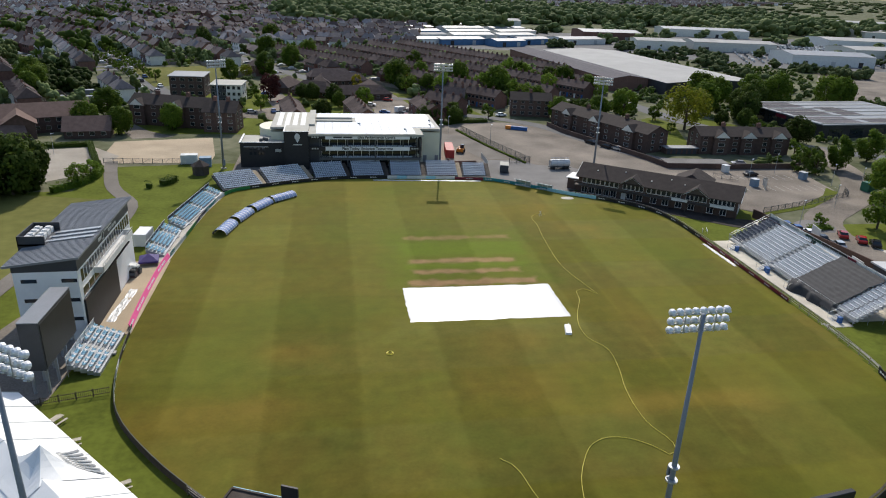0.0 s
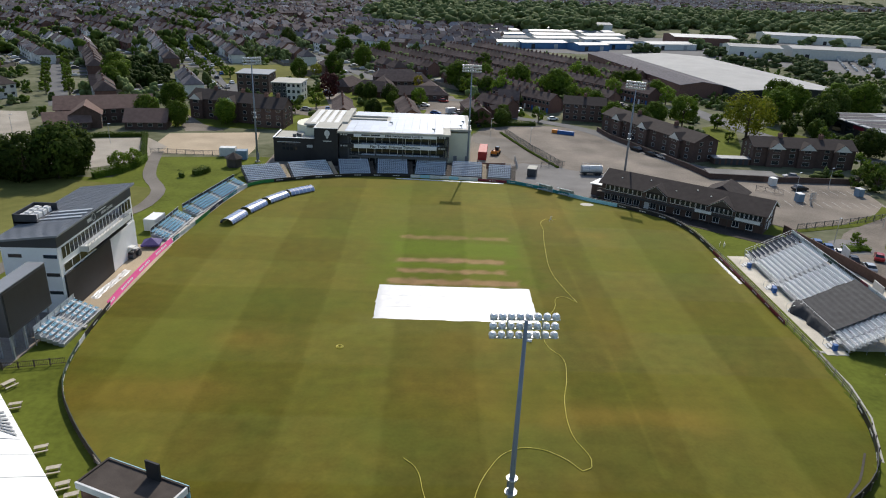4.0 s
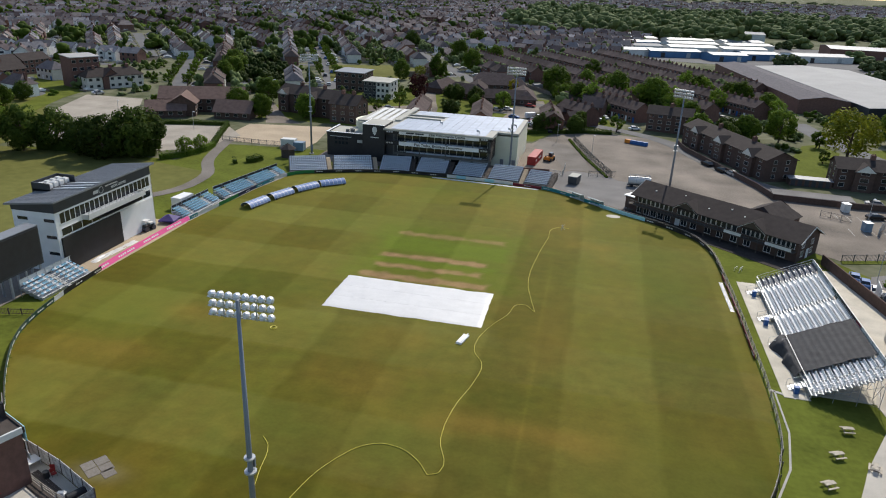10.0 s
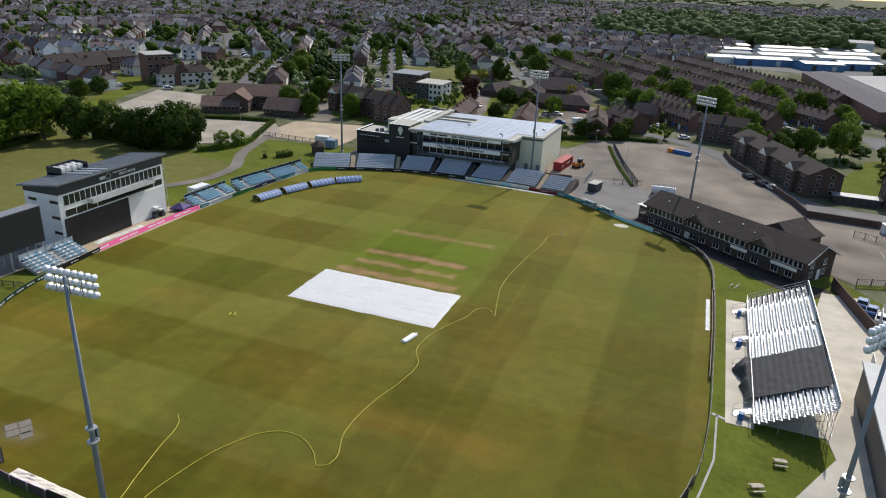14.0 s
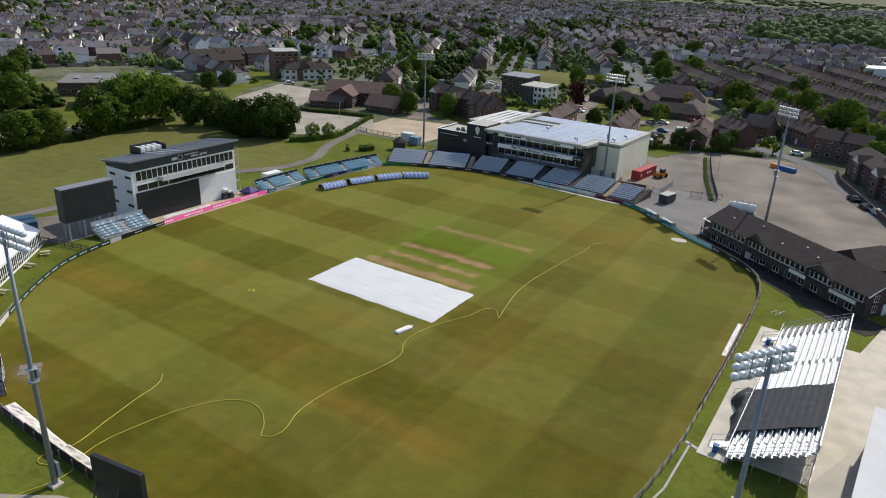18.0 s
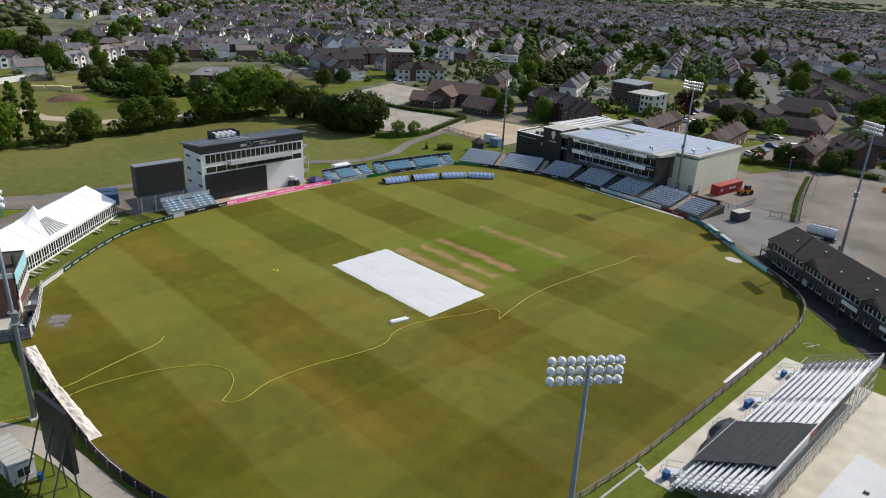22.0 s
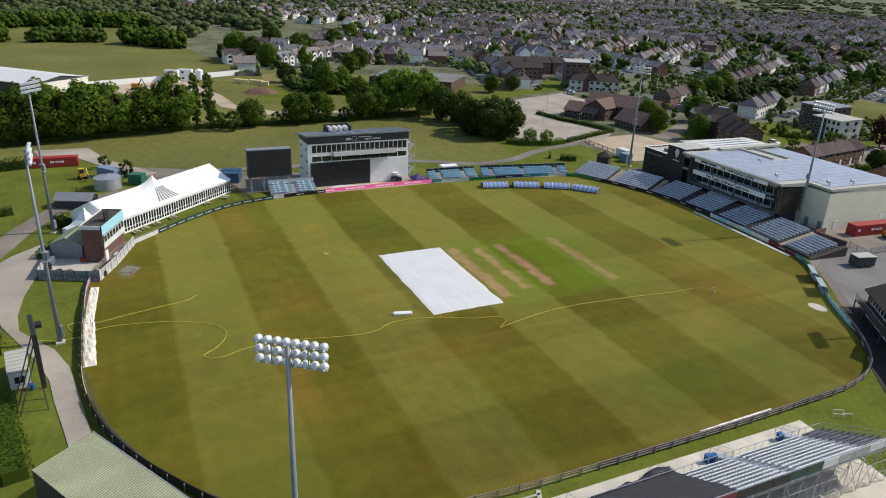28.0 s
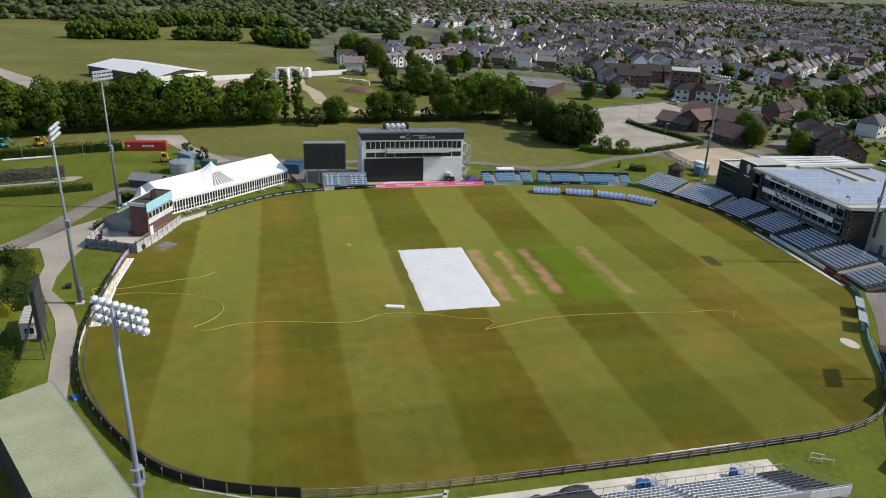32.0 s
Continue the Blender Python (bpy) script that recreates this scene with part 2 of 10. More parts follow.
M["seatgrey"] = mat("grey_seat", (0.43, 0.48, 0.55), 0.4, var=0.1, scale=3, bump=0)
M["pink"] = mat("pink_board", (0.72, 0.09, 0.27), 0.5, var=0.06, scale=1, bump=0)
M["maroon"] = mat("maroon_board", (0.16, 0.012, 0.03), 0.5, var=0.1, scale=1, bump=0)
M["teal"] = mat("teal_board", (0.02, 0.2, 0.24), 0.5, var=0.1, scale=1, bump=0)
M["dkgreen"] = mat("dark_green_board", (0.012, 0.05, 0.035), 0.5, var=0.15, scale=1, bump=0)
M["navy"] = mat("navy_board", (0.015, 0.025, 0.08), 0.5, var=0.1, scale=1, bump=0)
M["green"] = mat("green_board", (0.03, 0.2, 0.06), 0.5, var=0.1, scale=1, bump=0)
M["lightblue"] = mat("pale_blue_board", (0.32, 0.6, 0.68), 0.5, var=0.08, scale=1, bump=0)
M["red"] = mat("red_container_paint", (0.33, 0.03, 0.025), 0.55, var=0.2, scale=0.8, bump=0.05)
M["blue"] = mat("blue_paint", (0.02, 0.1, 0.3), 0.5, var=0.15, scale=0.8, bump=0.03)
M["bluecover"] = mat("blue_translucent_sheet", (0.2, 0.27, 0.47), 0.16, var=0.2, scale=0.8, bump=0.03, spec=1.0)
M["paleblue"] = mat("faded_blue_paint", (0.17, 0.25, 0.33), 0.55, var=0.2, scale=0.8, bump=0.04)
M["yellow"] = mat("yellow_hose", (0.62, 0.53, 0.06), 0.5, var=0.1, scale=2, bump=0)
M["orange"] = mat("orange_paint", (0.6, 0.2, 0.02), 0.5, var=0.15, scale=1, bump=0)
M["greenpaint"] = mat("green_paint", (0.02, 0.12, 0.07), 0.55, var=0.15, scale=1, bump=0)
M["purple"] = mat("purple_fabric", (0.06, 0.04, 0.16), 0.7, var=0.2, scale=1, bump=0.05)
M["lilac"] = mat("lilac_fabric", (0.42, 0.3, 0.55), 0.7, var=0.2, scale=1, bump=0.05)
M["cyan"] = mat("turquoise_paint", (0.03, 0.34, 0.36), 0.5, var=0.15, scale=1, bump=0)
M["machine"] = mat("yellow_machine_paint", (0.6, 0.36, 0.02), 0.5, var=0.15, scale=1, bump=0)
# concrete deck; shade between the seat rows is put into its dark colour
M["deck"] = mat("shaded_terrace_deck", (0.055, 0.058, 0.065), 0.85, var=0.3, scale=0.6, bump=0.05)
M["rubber"] = mat("tyre_rubber", (0.02, 0.02, 0.02), 0.85, var=0.2, scale=3, bump=0)
M["tarroof"] = mat("felt_roof", (0.07, 0.058, 0.05), 0.9, spec=0.15, var=0.3, scale=0.7, bump=0.15)
M["hallroof"] = mat("white_hall_roof", (0.55, 0.55, 0.54), 0.7, spec=0.2, var=0.08, scale=0.3, bump=0.04)
M["dirtypanel"] = mat("weathered_print_panel", (0.2, 0.2, 0.2), 0.7, var=0.5, scale=1.1, fine=5, col2=(0.5, 0.5, 0.48), bump=0.05)
M["darkpanel"] = mat("marbled_dark_panel", (0.05, 0.055, 0.065), 0.7, var=0.5, scale=1.6, fine=5, col2=(0.2, 0.21, 0.22), bump=0.05)
M["seatnavy"] = mat("navy_seat", (0.06, 0.075, 0.11), 0.4, var=0.15, scale=3, bump=0)
M["palewood"] = mat("bleached_rail", (0.33, 0.3, 0.26), 0.9, var=0.3, scale=1.2, bump=0.2)
M["tarmac"] = mat("dark_tarmac", (0.185, 0.177, 0.168), 0.9, spec=0.15, var=0.3, scale=0.12, fine=50, bump=0.2, world_space=True)
M["gutter"] = mat("mossy_gutter", (0.07, 0.062, 0.045), 0.95, var=0.3, scale=0.6, bump=0.1)
M["soil"] = mat("bare_soil", (0.14, 0.08, 0.05), 0.95, var=0.3, scale=0.3, bump=0.4)
M["bark"] = mat("tree_bark", (0.09, 0.065, 0.045), 0.95, var=0.35, scale=2, bump=0.5)
M["leaf"] = leafmat("broad_leaves", (0.055, 0.1, 0.01), (0.125, 0.185, 0.022))
M["leafdark"] = leafmat("dark_leaves", (0.034, 0.062, 0.01), (0.08, 0.115, 0.02))
M["leaflight"] = leafmat("light_leaves", (0.09, 0.155, 0.016), (0.175, 0.25, 0.032))
# far foliage: haze and lost backlight put into the colour as lighter greens
M["leaffar"] = leafmat("hazed_leaves", (0.105, 0.145, 0.05), (0.2, 0.245, 0.1))
# garden foliage: greens lightened to stand for light passing through leaves
M["leafmid"] = leafmat("backlit_leaves", (0.064, 0.096, 0.024), (0.135, 0.17, 0.05))
M["leafspring"] = leafmat("spring_leaves", (0.155, 0.185, 0.014), (0.26, 0.27, 0.03))
M["paleblue_wall"] = mat("faded_blue_sheet", (0.07, 0.16, 0.3), 0.7, var=0.15, scale=0.4, bump=0.03)
M["leafgold"] = leafmat("golden_leaves", (0.19, 0.17, 0.015), (0.3, 0.26, 0.03))
M["leafcopper"] = leafmat("copper_leaves", (0.035, 0.012, 0.014), (0.07, 0.025, 0.022))


# ---- mesh helpers ----
class Geo:
    """Vertices and faces, with a slot of material for each face."""

    def __init__(self):
        self.v, self.f, self.m = [], [], []

    def poly(self, pts, k=0):
        i = len(self.v)
        self.v += [tuple(p) for p in pts]
        self.f.append(tuple(range(i, i + len(pts))))
        self.m.append(k)

    def hexa(self, p, k=0):
        """Eight corners: four below, four above, both anticlockwise from above."""
        i = len(self.v)
        self.v += [tuple(q) for q in p]
        for q in ((3, 2, 1, 0), (4, 5, 6, 7), (0, 1, 5, 4), (1, 2, 6, 5), (2, 3, 7, 6), (3, 0, 4, 7)):
            self.f.append(tuple(i + a for a in q))
            self.m.append(k)

    def box(self, x0, y0, z0, x1, y1, z1, k=0, bev=0.0):
        if bev:
            b = bev
            i = len(self.v)
            for z, e in ((z0, 0), (z1 - b, 0), (z1, b)):
                self.v += [(x0 + e, y0 + e, z), (x1 - e, y0 + e, z), (x1 - e, y1 - e, z), (x0 + e, y1 - e, z)]
            self.f.append((i + 3, i + 2, i + 1, i))
            self.f.append((i + 8, i + 9, i + 10, i + 11))
            self.m += [k, k]
            for r in (0, 4):
                for a in range(4):
                    c = (a + 1) % 4
                    self.f.append((i + r + a, i + r + c, i + r + 4 + c, i + r + 4 + a))
                    self.m.append(k)
            return
        self.hexa([(x0, y0, z0), (x1, y0, z0), (x1, y1, z0), (x0, y1, z0), (x0, y0, z1), (x1, y0, z1), (x1, y1, z1), (x0, y1, z1)], k)

    def prism(self, pts, z0, z1, k=0, top=None):
        """A closed outline in plan (anticlockwise) raised from z0 to z1."""
        n, i = len(pts), len(self.v)
        self.v += [(p[0], p[1], z0) for p in pts] + [(p[0], p[1], z1) for p in pts]
        self.f.append(tuple(i + n + a for a in range(n)))
        self.m.append(k if top is None else top)
        self.f.append(tuple(i + n - 1 - a for a in range(n)))
        self.m.append(k)
        for a in range(n):
            b = (a + 1) % n
            self.f.append((i + a, i + b, i + n + b, i + n + a))
            self.m.append(k)

    def tube(self, p, q, r0, r1=None, n=6, k=0):
        p, q = Vector(p), Vector(q)
        r1 = r0 if r1 is None else r1
        d = (q - p).normalized()
        a = d.orthogonal().normalized()
        b = d.cross(a)
        i = len(self.v)
        for c, r in ((p, r0), (q, r1)):
            for j in range(n):
                t = 2 * math.pi * j / n
                self.v.append(tuple(c + a * (r * math.cos(t)) + b * (r * math.sin(t))))
        for j in range(n):
            h = (j + 1) % n
            self.f.append((i + j, i + h, i + n + h, i + n + j))
            self.m.append(k)
        self.f.append(tuple(i + n - 1 - j for j in range(n)))
        self.f.append(tuple(i + n + j for j in range(n)))
        self.m += [k, k]

    def turn(self, m):
        self.v = [tuple(m @ Vector(p)) for p in self.v]
        return self

    def add(self, other, m=None, k=0):
        i = len(self.v)
        self.v += [tuple(m @ Vector(p)) for p in other.v] if m else other.v
        self.f += [tuple(i + a for a in f) for f in other.f]
        self.m += [k + s for s in other.m]
        return self

    def mesh(self, name, mats, smooth=False):
        me = bpy.data.meshes.new(name)
        me.from_pydata(self.v, [], self.f)
        for m in (mats if isinstance(mats, (list, tuple)) else [mats]):
            me.materials.append(m)
        if any(self.m):
            me.polygons.foreach_set("material_index", self.m)
        if smooth:
            me.polygons.foreach_set("use_smooth", [True] * len(self.f))
        me.update()
        return me


def box_geo(*a):
    g = Geo()
    g.box(*a)
    return g


def part(name, geo, material, parent, label="", m=None, smooth=False):
    """One mesh object under a thing or under a part."""
    ob = new(name, geo if isinstance(geo, bpy.types.Mesh) else geo.mesh(name, material, smooth))
    ob.parent = parent
    if m is not None:
        ob.matrix_basis = m
    if label:
        ob["label"] = label
    return ob


def thing(name, label, category, m=None, group="", kind=""):
    ob = new(name)
    ob.empty_display_size = 0.3
    if m is not None:
        ob.matrix_basis = m
    return tagged(ob, label, category, group, kind)


def solid(name, geo, material, label, category, group="", kind="", m=None, smooth=False):
    """A thing that is one mesh."""
    ob = new(name, geo.mesh(name, material, smooth))
    if m is not None:
        ob.matrix_basis = m
    return tagged(ob, label, category, group, kind)


def at(x, y, a=0.0, z=0.0):
    return pose(x, y, z, 0, 0, a)


def lettering(body, size, material, parent, m, label=""):
    """Raised letters in the built-in font, as a mesh part."""
    cu = bpy.data.curves.new("lettering", "FONT")
    cu.body, cu.size, cu.extrude, cu.align_x, cu.align_y = body, size, 0.01, "CENTER", "CENTER"
    cu.offset = 0.025
    tmp = new("lettering", cu)
    me = bpy.data.meshes.new_from_object(tmp)
    bpy.data.objects.remove(tmp)
    me.materials.clear()
    me.materials.append(material)
    return part("lettering", me, material, parent, label, m)


def lerp(a, b, t):
    return tuple(x + (y - x) * t for x, y in zip(a, b))


def smooth_loop(pts, n=6):
    """A closed rounded outline through the points."""
    out, c = [], len(pts)
    for i in range(c):
        p0, p1, p2, p3 = (Vector(pts[(i + j - 1) % c]) for j in range(4))
        for j in range(n):
            t = j / n
            q = 0.5 * ((2 * p1) + (p2 - p0) * t + (2 * p0 - 5 * p1 + 4 * p2 - p3) * t * t + (3 * p1 - p0 - 3 * p2 + p3) * t ** 3)
            out.append((q.x, q.y))
    return out


def resample(pts, step):
    """Points at about even steps along an open line, with their directions."""
    ln = [0]
    for a, b in zip(pts, pts[1:]):
        ln.append(ln[-1] + math.dist(a, b))
    n = max(1, round(ln[-1] / step))
    out, i = [], 0
    for j in range(n + 1):
        s = ln[-1] * j / n
        while i < len(pts) - 2 and ln[i + 1] < s:
            i += 1
        t = (s - ln[i]) / max(1e-6, ln[i + 1] - ln[i])
        out.append(lerp(pts[i], pts[i + 1], t))
    return out


def ribbon(pts, w, z=0.03, closed=False):
    """A flat strip of width w along a line."""
    g, n = Geo(), len(pts)
    side = []
    for i, p in enumerate(pts):
        a = Vector(pts[max(0, i - 1)])
        b = Vector(pts[min(n - 1, i + 1)])
        d = (b - a).normalized()
        side.append(((p[0] - d.y * w / 2, p[1] + d.x * w / 2, z), (p[0] + d.y * w / 2, p[1] - d.x * w / 2, z)))
    for (a, b), (c, d) in zip(side, side[1:]):
        g.poly([b, d, c, a])
    return g


# ---- the ground, the playing field, roads and yards ----
FENCE = [(5.8, 47.0), (17, 46.1), (30, 46.0), (43, 46.7), (54.6, 49.9), (64.6, 55.7), (72.6, 62.7), (77.3, 74), (78.9, 88), (79.1, 103), (79.1, 118), (78.8, 131),
         (78.2, 142), (75.4, 150.4), (68, 157.6), (58.5, 164), (50, 171), (41.5, 176.6), (29, 178.4), (15, 179.2), (2, 178.8), (-8, 176.2), (-17, 172.4), (-25.2, 167),
         (-28, 155), (-29.4, 140), (-30.8, 124), (-30.9, 110), (-30.3, 96), (-29.0, 84), (-26.3, 74.8), (-20.1, 65.9), (-12.2, 57.4), (-5.8, 51.6)]
OVAL = smooth_loop(FENCE, 4)

g = Geo()
R = 30000
g.poly([(-R, -R, 0), (R, -R, 0), (R, R, 0), (-R, R, 0)])
solid("ground", g, M["ground"], "green and brown ground running out to the horizon", "ground", kind="structure")


def value_noise(x, y, s, seed):
    rng = np.random.RandomState(seed)
    tab = rng.rand(256, 256)
    u, w = x / s + 50, y / s + 50
    i, j = np.floor(u).astype(int), np.floor(w).astype(int)
    fu, fw = u - i, w - j
    fu, fw = fu * fu * (3 - 2 * fu), fw * fw * (3 - 2 * fw)
    t = lambda a, b: tab[a % 256, b % 256]
    return (t(i, j) * (1 - fu) + t(i + 1, j) * fu) * (1 - fw) + (t(i, j + 1) * (1 - fu) + t(i + 1, j + 1) * fu) * fw


def inside(pts, x, y):
    p = np.array(pts)
    r = np.zeros(x.shape, bool)
    a = p[-1]
    for b in p:
        c = ((a[1] > y) != (b[1] > y)) & (x < (b[0] - a[0]) * (y - a[1]) / (b[1] - a[1] + 1e-12) + a[0])
        r ^= c
        a = b
    return r


def outfield():
    """The mown field: a fine sheet cut to the boundary, coloured by mowing stripes, dry patches and worn strips."""
    st = 0.5
    xs, ys = np.arange(-34, 82, st), np.arange(42, 182, st)
    X, Y = np.meshgrid(xs, ys, indexing="ij")
    keep = inside([(p[0], p[1]) for p in OVAL], X + st / 2, Y + st / 2)[:-1, :-1]
    n, k = X.shape
    idx = (np.arange(n)[:, None] * k + np.arange(k)[None, :])
    I = np.argwhere(keep)
    quads = np.stack([idx[I[:, 0], I[:, 1]], idx[I[:, 0] + 1, I[:, 1]], idx[I[:, 0] + 1, I[:, 1] + 1], idx[I[:, 0], I[:, 1] + 1]], 1)
    used = np.unique(quads)
    back = np.full(n * k, -1)
    back[used] = np.arange(len(used))
    V = np.stack([X.ravel()[used], Y.ravel()[used], np.full(len(used), 0.03)], 1)
    x, y = V[:, 0], V[:, 1]
    wob = (value_noise(x, y, 9, 3) - 0.5) * 0.5 + (value_noise(x, y, 1.4, 4) - 0.5) * 0.5
    sq = lambda t: np.clip(np.sin(t) * 11, -1, 1)
    sy = sq((y + wob - 58.2) * math.pi / 12.2)
    sx = sq((x + wob - 3.0) * math.pi / 12.2)
    base = np.array([[0.1145, 0.0965, 0.0125]])
    fade = 0.55 + 0.9 * value_noise(x, y, 19, 27)
    # stripe tone: light and dark of the leaning blades painted in, plus streaks
    tone = 1 + 0.07 * sy * fade + 0.03 * sx * (0.4 + 1.2 * value_noise(x, y, 24, 28)) + 0.03 * np.sin((y + wob) * 2 * math.pi / 2.1) + 0.1 * (value_noise(x * 0.1, y, 0.8, 15) - 0.5) + 0.1 * (value_noise(x, y * 0.1, 0.8, 16) - 0.5)
    big = value_noise(x, y, 22, 5) * 0.6 + value_noise(x, y, 7, 6) * 0.4
    col = base * tone[:, None]
    # light stripes: sheen of the bent grass put into the colour, paler and greyer
    col = col + np.array([[0.001, 0.002, 0.0045]]) * np.clip(sy, -0.4, 1)[:, None]
    # clumps of finer and coarser grass
    mot = 0.6 * (value_noise(x, y, 1.7, 81) - 0.5) + 0.4 * (value_noise(x, y, 0.8, 82) - 0.5) + 0.25 * (np.random.RandomState(8).rand(len(x)) - 0.5)
    hue = 0.5 * (value_noise(x, y, 3.1, 83) - 0.5) + 0.5 * (value_noise(x, y, 1.2, 84) - 0.5)
    hue = hue + 0.75 * (value_noise(x, y, 6.5, 85) - 0.5) + 0.6 * (value_noise(x, y, 14, 86) - 0.5)
    col = col * (1 + 0.34 * mot)[:, None] * np.stack([1 + 0.16 * hue, 1 - 0.06 * hue, 1 + 0 * hue], 1)
    col = col * (0.92 + 0.16 * value_noise(x, y, 12, 9))[:, None]
    dry = np.clip((big - 0.57) * 4.2, 0, 1) * (0.45 + 0.55 * value_noise(x, y * 0.4, 2.5, 11))
    band = np.exp(-((x - 49 - wob * 2) / 4.5) ** 2) * np.clip((value_noise(x, y, 16, 31) - 0.3) * 2, 0, 1) + np.exp(-((y - 74 - wob * 2) / 4.0) ** 2) * np.clip((value_noise(x, y, 14, 32) - 0.35) * 2, 0, 1)
    for cx, cy, rx, ry, w in ((-8, 89, 8, 2.6, 0.9), (47, 72.3, 8, 2.2, 0.95), (41, 71.4, 6, 2.4, 0.8), (34.5, 70, 4, 2, 0.6), (55, 71, 4, 2, 0.6), (54, 139, 6, 2.6, 0.8), (33, 81.5, 3.5, 2, 0.5), (-9, 76, 6, 2, 0.5), (-16, 82, 4, 2, 0.4)):
        band = band + 2 * w * np.exp(-((x - cx) / rx) ** 2 - ((y - cy) / ry) ** 2) * (0.35 + 0.65 * value_noise(x, y * 0.6, 1.8, int(cx) + 90))
    dry = np.clip(0.55 * dry + 0.5 * band, 0, 1)[:, None]
    col = col * (1 - dry * 0.75) + np.array([[0.23, 0.135, 0.025]]) * dry * 0.75
    lush = (np.clip((value_noise(x, y, 17, 21) - 0.58) * 3, 0, 1))[:, None]
    col = col * (1 - 0.45 * lush) + np.array([[0.075, 0.112, 0.012]]) * 0.45 * lush

    def patch(x0, x1, y0, y1, soft, rough, seed):
        e = (value_noise(x, y, 1.6, seed) - 0.5) * rough
        d = np.minimum(np.minimum(x - x0, x1 - x), np.minimum(y - y0, y1 - y)) + e
        return np.clip(d / soft + 0.5, 0, 1)[:, None]

    sqr = patch(10, 40, 111, 138.5, 5.0, 3.0, 41)
    col = col * (1 - 0.6 * sqr) + np.array([[0.083, 0.122, 0.005]]) * 0.6 * sqr
    for i, (x0, x1, yc, w, s) in enumerate([(14.3, 36.6, 134.2, 1.7, 0.65), (14.2, 35.2, 121.7, 2.0, 0.95), (14.2, 34.4, 116.6, 1.6, 0.9), (13.2, 36.6, 111.6, 2.4, 0.95)]):
        p = patch(x0, x1, yc - w / 2, yc + w / 2, 0.9, 1.3, 50 + i) * s
        dust = np.array([[0.34, 0.185, 0.11]]) * (0.8 + 0.4 * value_noise(x, y, 1.3, 60 + i))[:, None]
        col = col * (1 - p) + dust * p
    track = np.exp(-((x - 47.6 + (y - 63) * 0.012) / 0.3) ** 2) * ((y > 60) & (y < 130)) * 0.22
    col = col * (1 + track)[:, None]
    strip = (patch(13, 37, 118.0, 120.4, 1.2, 0.8, 75) + patch(13, 38, 124.5, 131.5, 2.0, 1.0, 76)) * 0.6
    col = col * (1 - strip) + np.array([[0.095, 0.155, 0.004]]) * strip
    apron = patch(9, 41, 92.5, 97.5, 3, 2, 71) * 0.35
    col = col * (1 - apron) + np.array([[0.16, 0.15, 0.04]]) * apron
    worn = np.exp(-(((x - 4.0) / 2.6) ** 2 + ((y - 52.4) / 1.3) ** 2))[:, None] * 0.8
    col = col * (1 - worn) + np.array([[0.2, 0.17, 0.11]]) * worn
    me = bpy.data.meshes.new("outfield")
    me.from_pydata(V.tolist(), [], back[quads].tolist())
    me.materials.append(M["turf"])
    at_ = me.color_attributes.new("turf", "FLOAT_COLOR", "POINT")
    at_.data.foreach_set("color", np.concatenate([col, np.ones((len(col), 1))], 1).astype(np.float32).ravel())
    ln = me.attributes.new("lean", "FLOAT_VECTOR", "POINT")
    ln.data.foreach_set("vector", np.stack([-0.15 * sy * fade, 0.07 * sx, np.zeros_like(sx)], 1).astype(np.float32).ravel())
    return tagged(new("outfield", me), "striped mown cricket outfield with dry brown patches and worn pitches", "playing field", kind="structure")


outfield()


FLATS = []


def flat(name, pts, material, label, category, z=0.02):
    g = Geo()
    FLATS.append([(p[0], p[1]) for p in pts])
    z += 0.0017 * len(FLATS)
    g.prism([(p[0], p[1]) for p in pts], -0.2, z)
    return solid(name, g, material, label, category, kind="structure")


# grass of the ground's surrounds, a hand's width under the field
flat("surround_lawn", [(-140, -60), (170, -60), (170, 138), (108, 138), (100, 150), (62, 170), (45, 184), (-30, 196), (-60, 192), (-62, 170), (-112, 168), (-112, -60)], M["verge"], "mown grass round the playing field", "lawn", 0.005)
flat("nursery_field", [(-118, -58), (-84, -58), (-77, 44), (-68, 56), (-60, 66), (-57.5, 100), (-53, 132), (-46, 148), (-48, 162), (-74, 168), (-118, 166)], M["park"], "dry mown practice field beside the trees", "field", 0.015)
flat("estate_lawn", [(-76, 234), (-27, 233), (32, 233), (42, 262), (60, 268), (50, 318), (-30, 330), (-70, 300)], M["verge"], "gardens and grass plots between the flats and houses", "lawn", 0.008)
flat("site_grass", [(-117, 98), (-160, 88), (-206, 92), (-232, 114), (-250, 128), (-240, 150), (-215, 190), (-165, 240), (-118, 187)], M["park"], "grass and open ground round the school", "lawn", 0.008)
flat("pavilion_yard", [(-27, 184), (36, 184), (43.5, 177.5), (51.5, 172), (60, 165), (66, 170), (98, 152), (104, 147), (118, 151.8), (136.5, 159.5), (140, 187), (112, 195), (88, 217), (80, 252), (42, 260), (32, 230), (-27, 232)], M["asphalt"], "worn grey asphalt yard and car park", "car park", 0.03)
flat("yard_tarmac", [(40, 186), (44, 179.5), (52, 173.5), (60, 167), (66, 171), (76, 180), (70, 190), (60, 193), (56, 198), (47, 199), (41, 194)], M["tarmac"], "darker tarmac at the yard entrance", "yard", 0.04)
flat("worn_track", [(45, 200), (53, 200), (50, 214), (44, 232), (34, 238), (33, 226), (40, 216)], M["dustyard"], "pale worn track across the yard", "track", 0.04)
flat("road_island", [(106, 135.5), (108.5, 132.6), (113, 132.2), (115.5, 135), (115.2, 140), (111, 141.4), (107.5, 139.5)], M["tarmac"], "dark tarmac island in the access road", "island", 0.12)
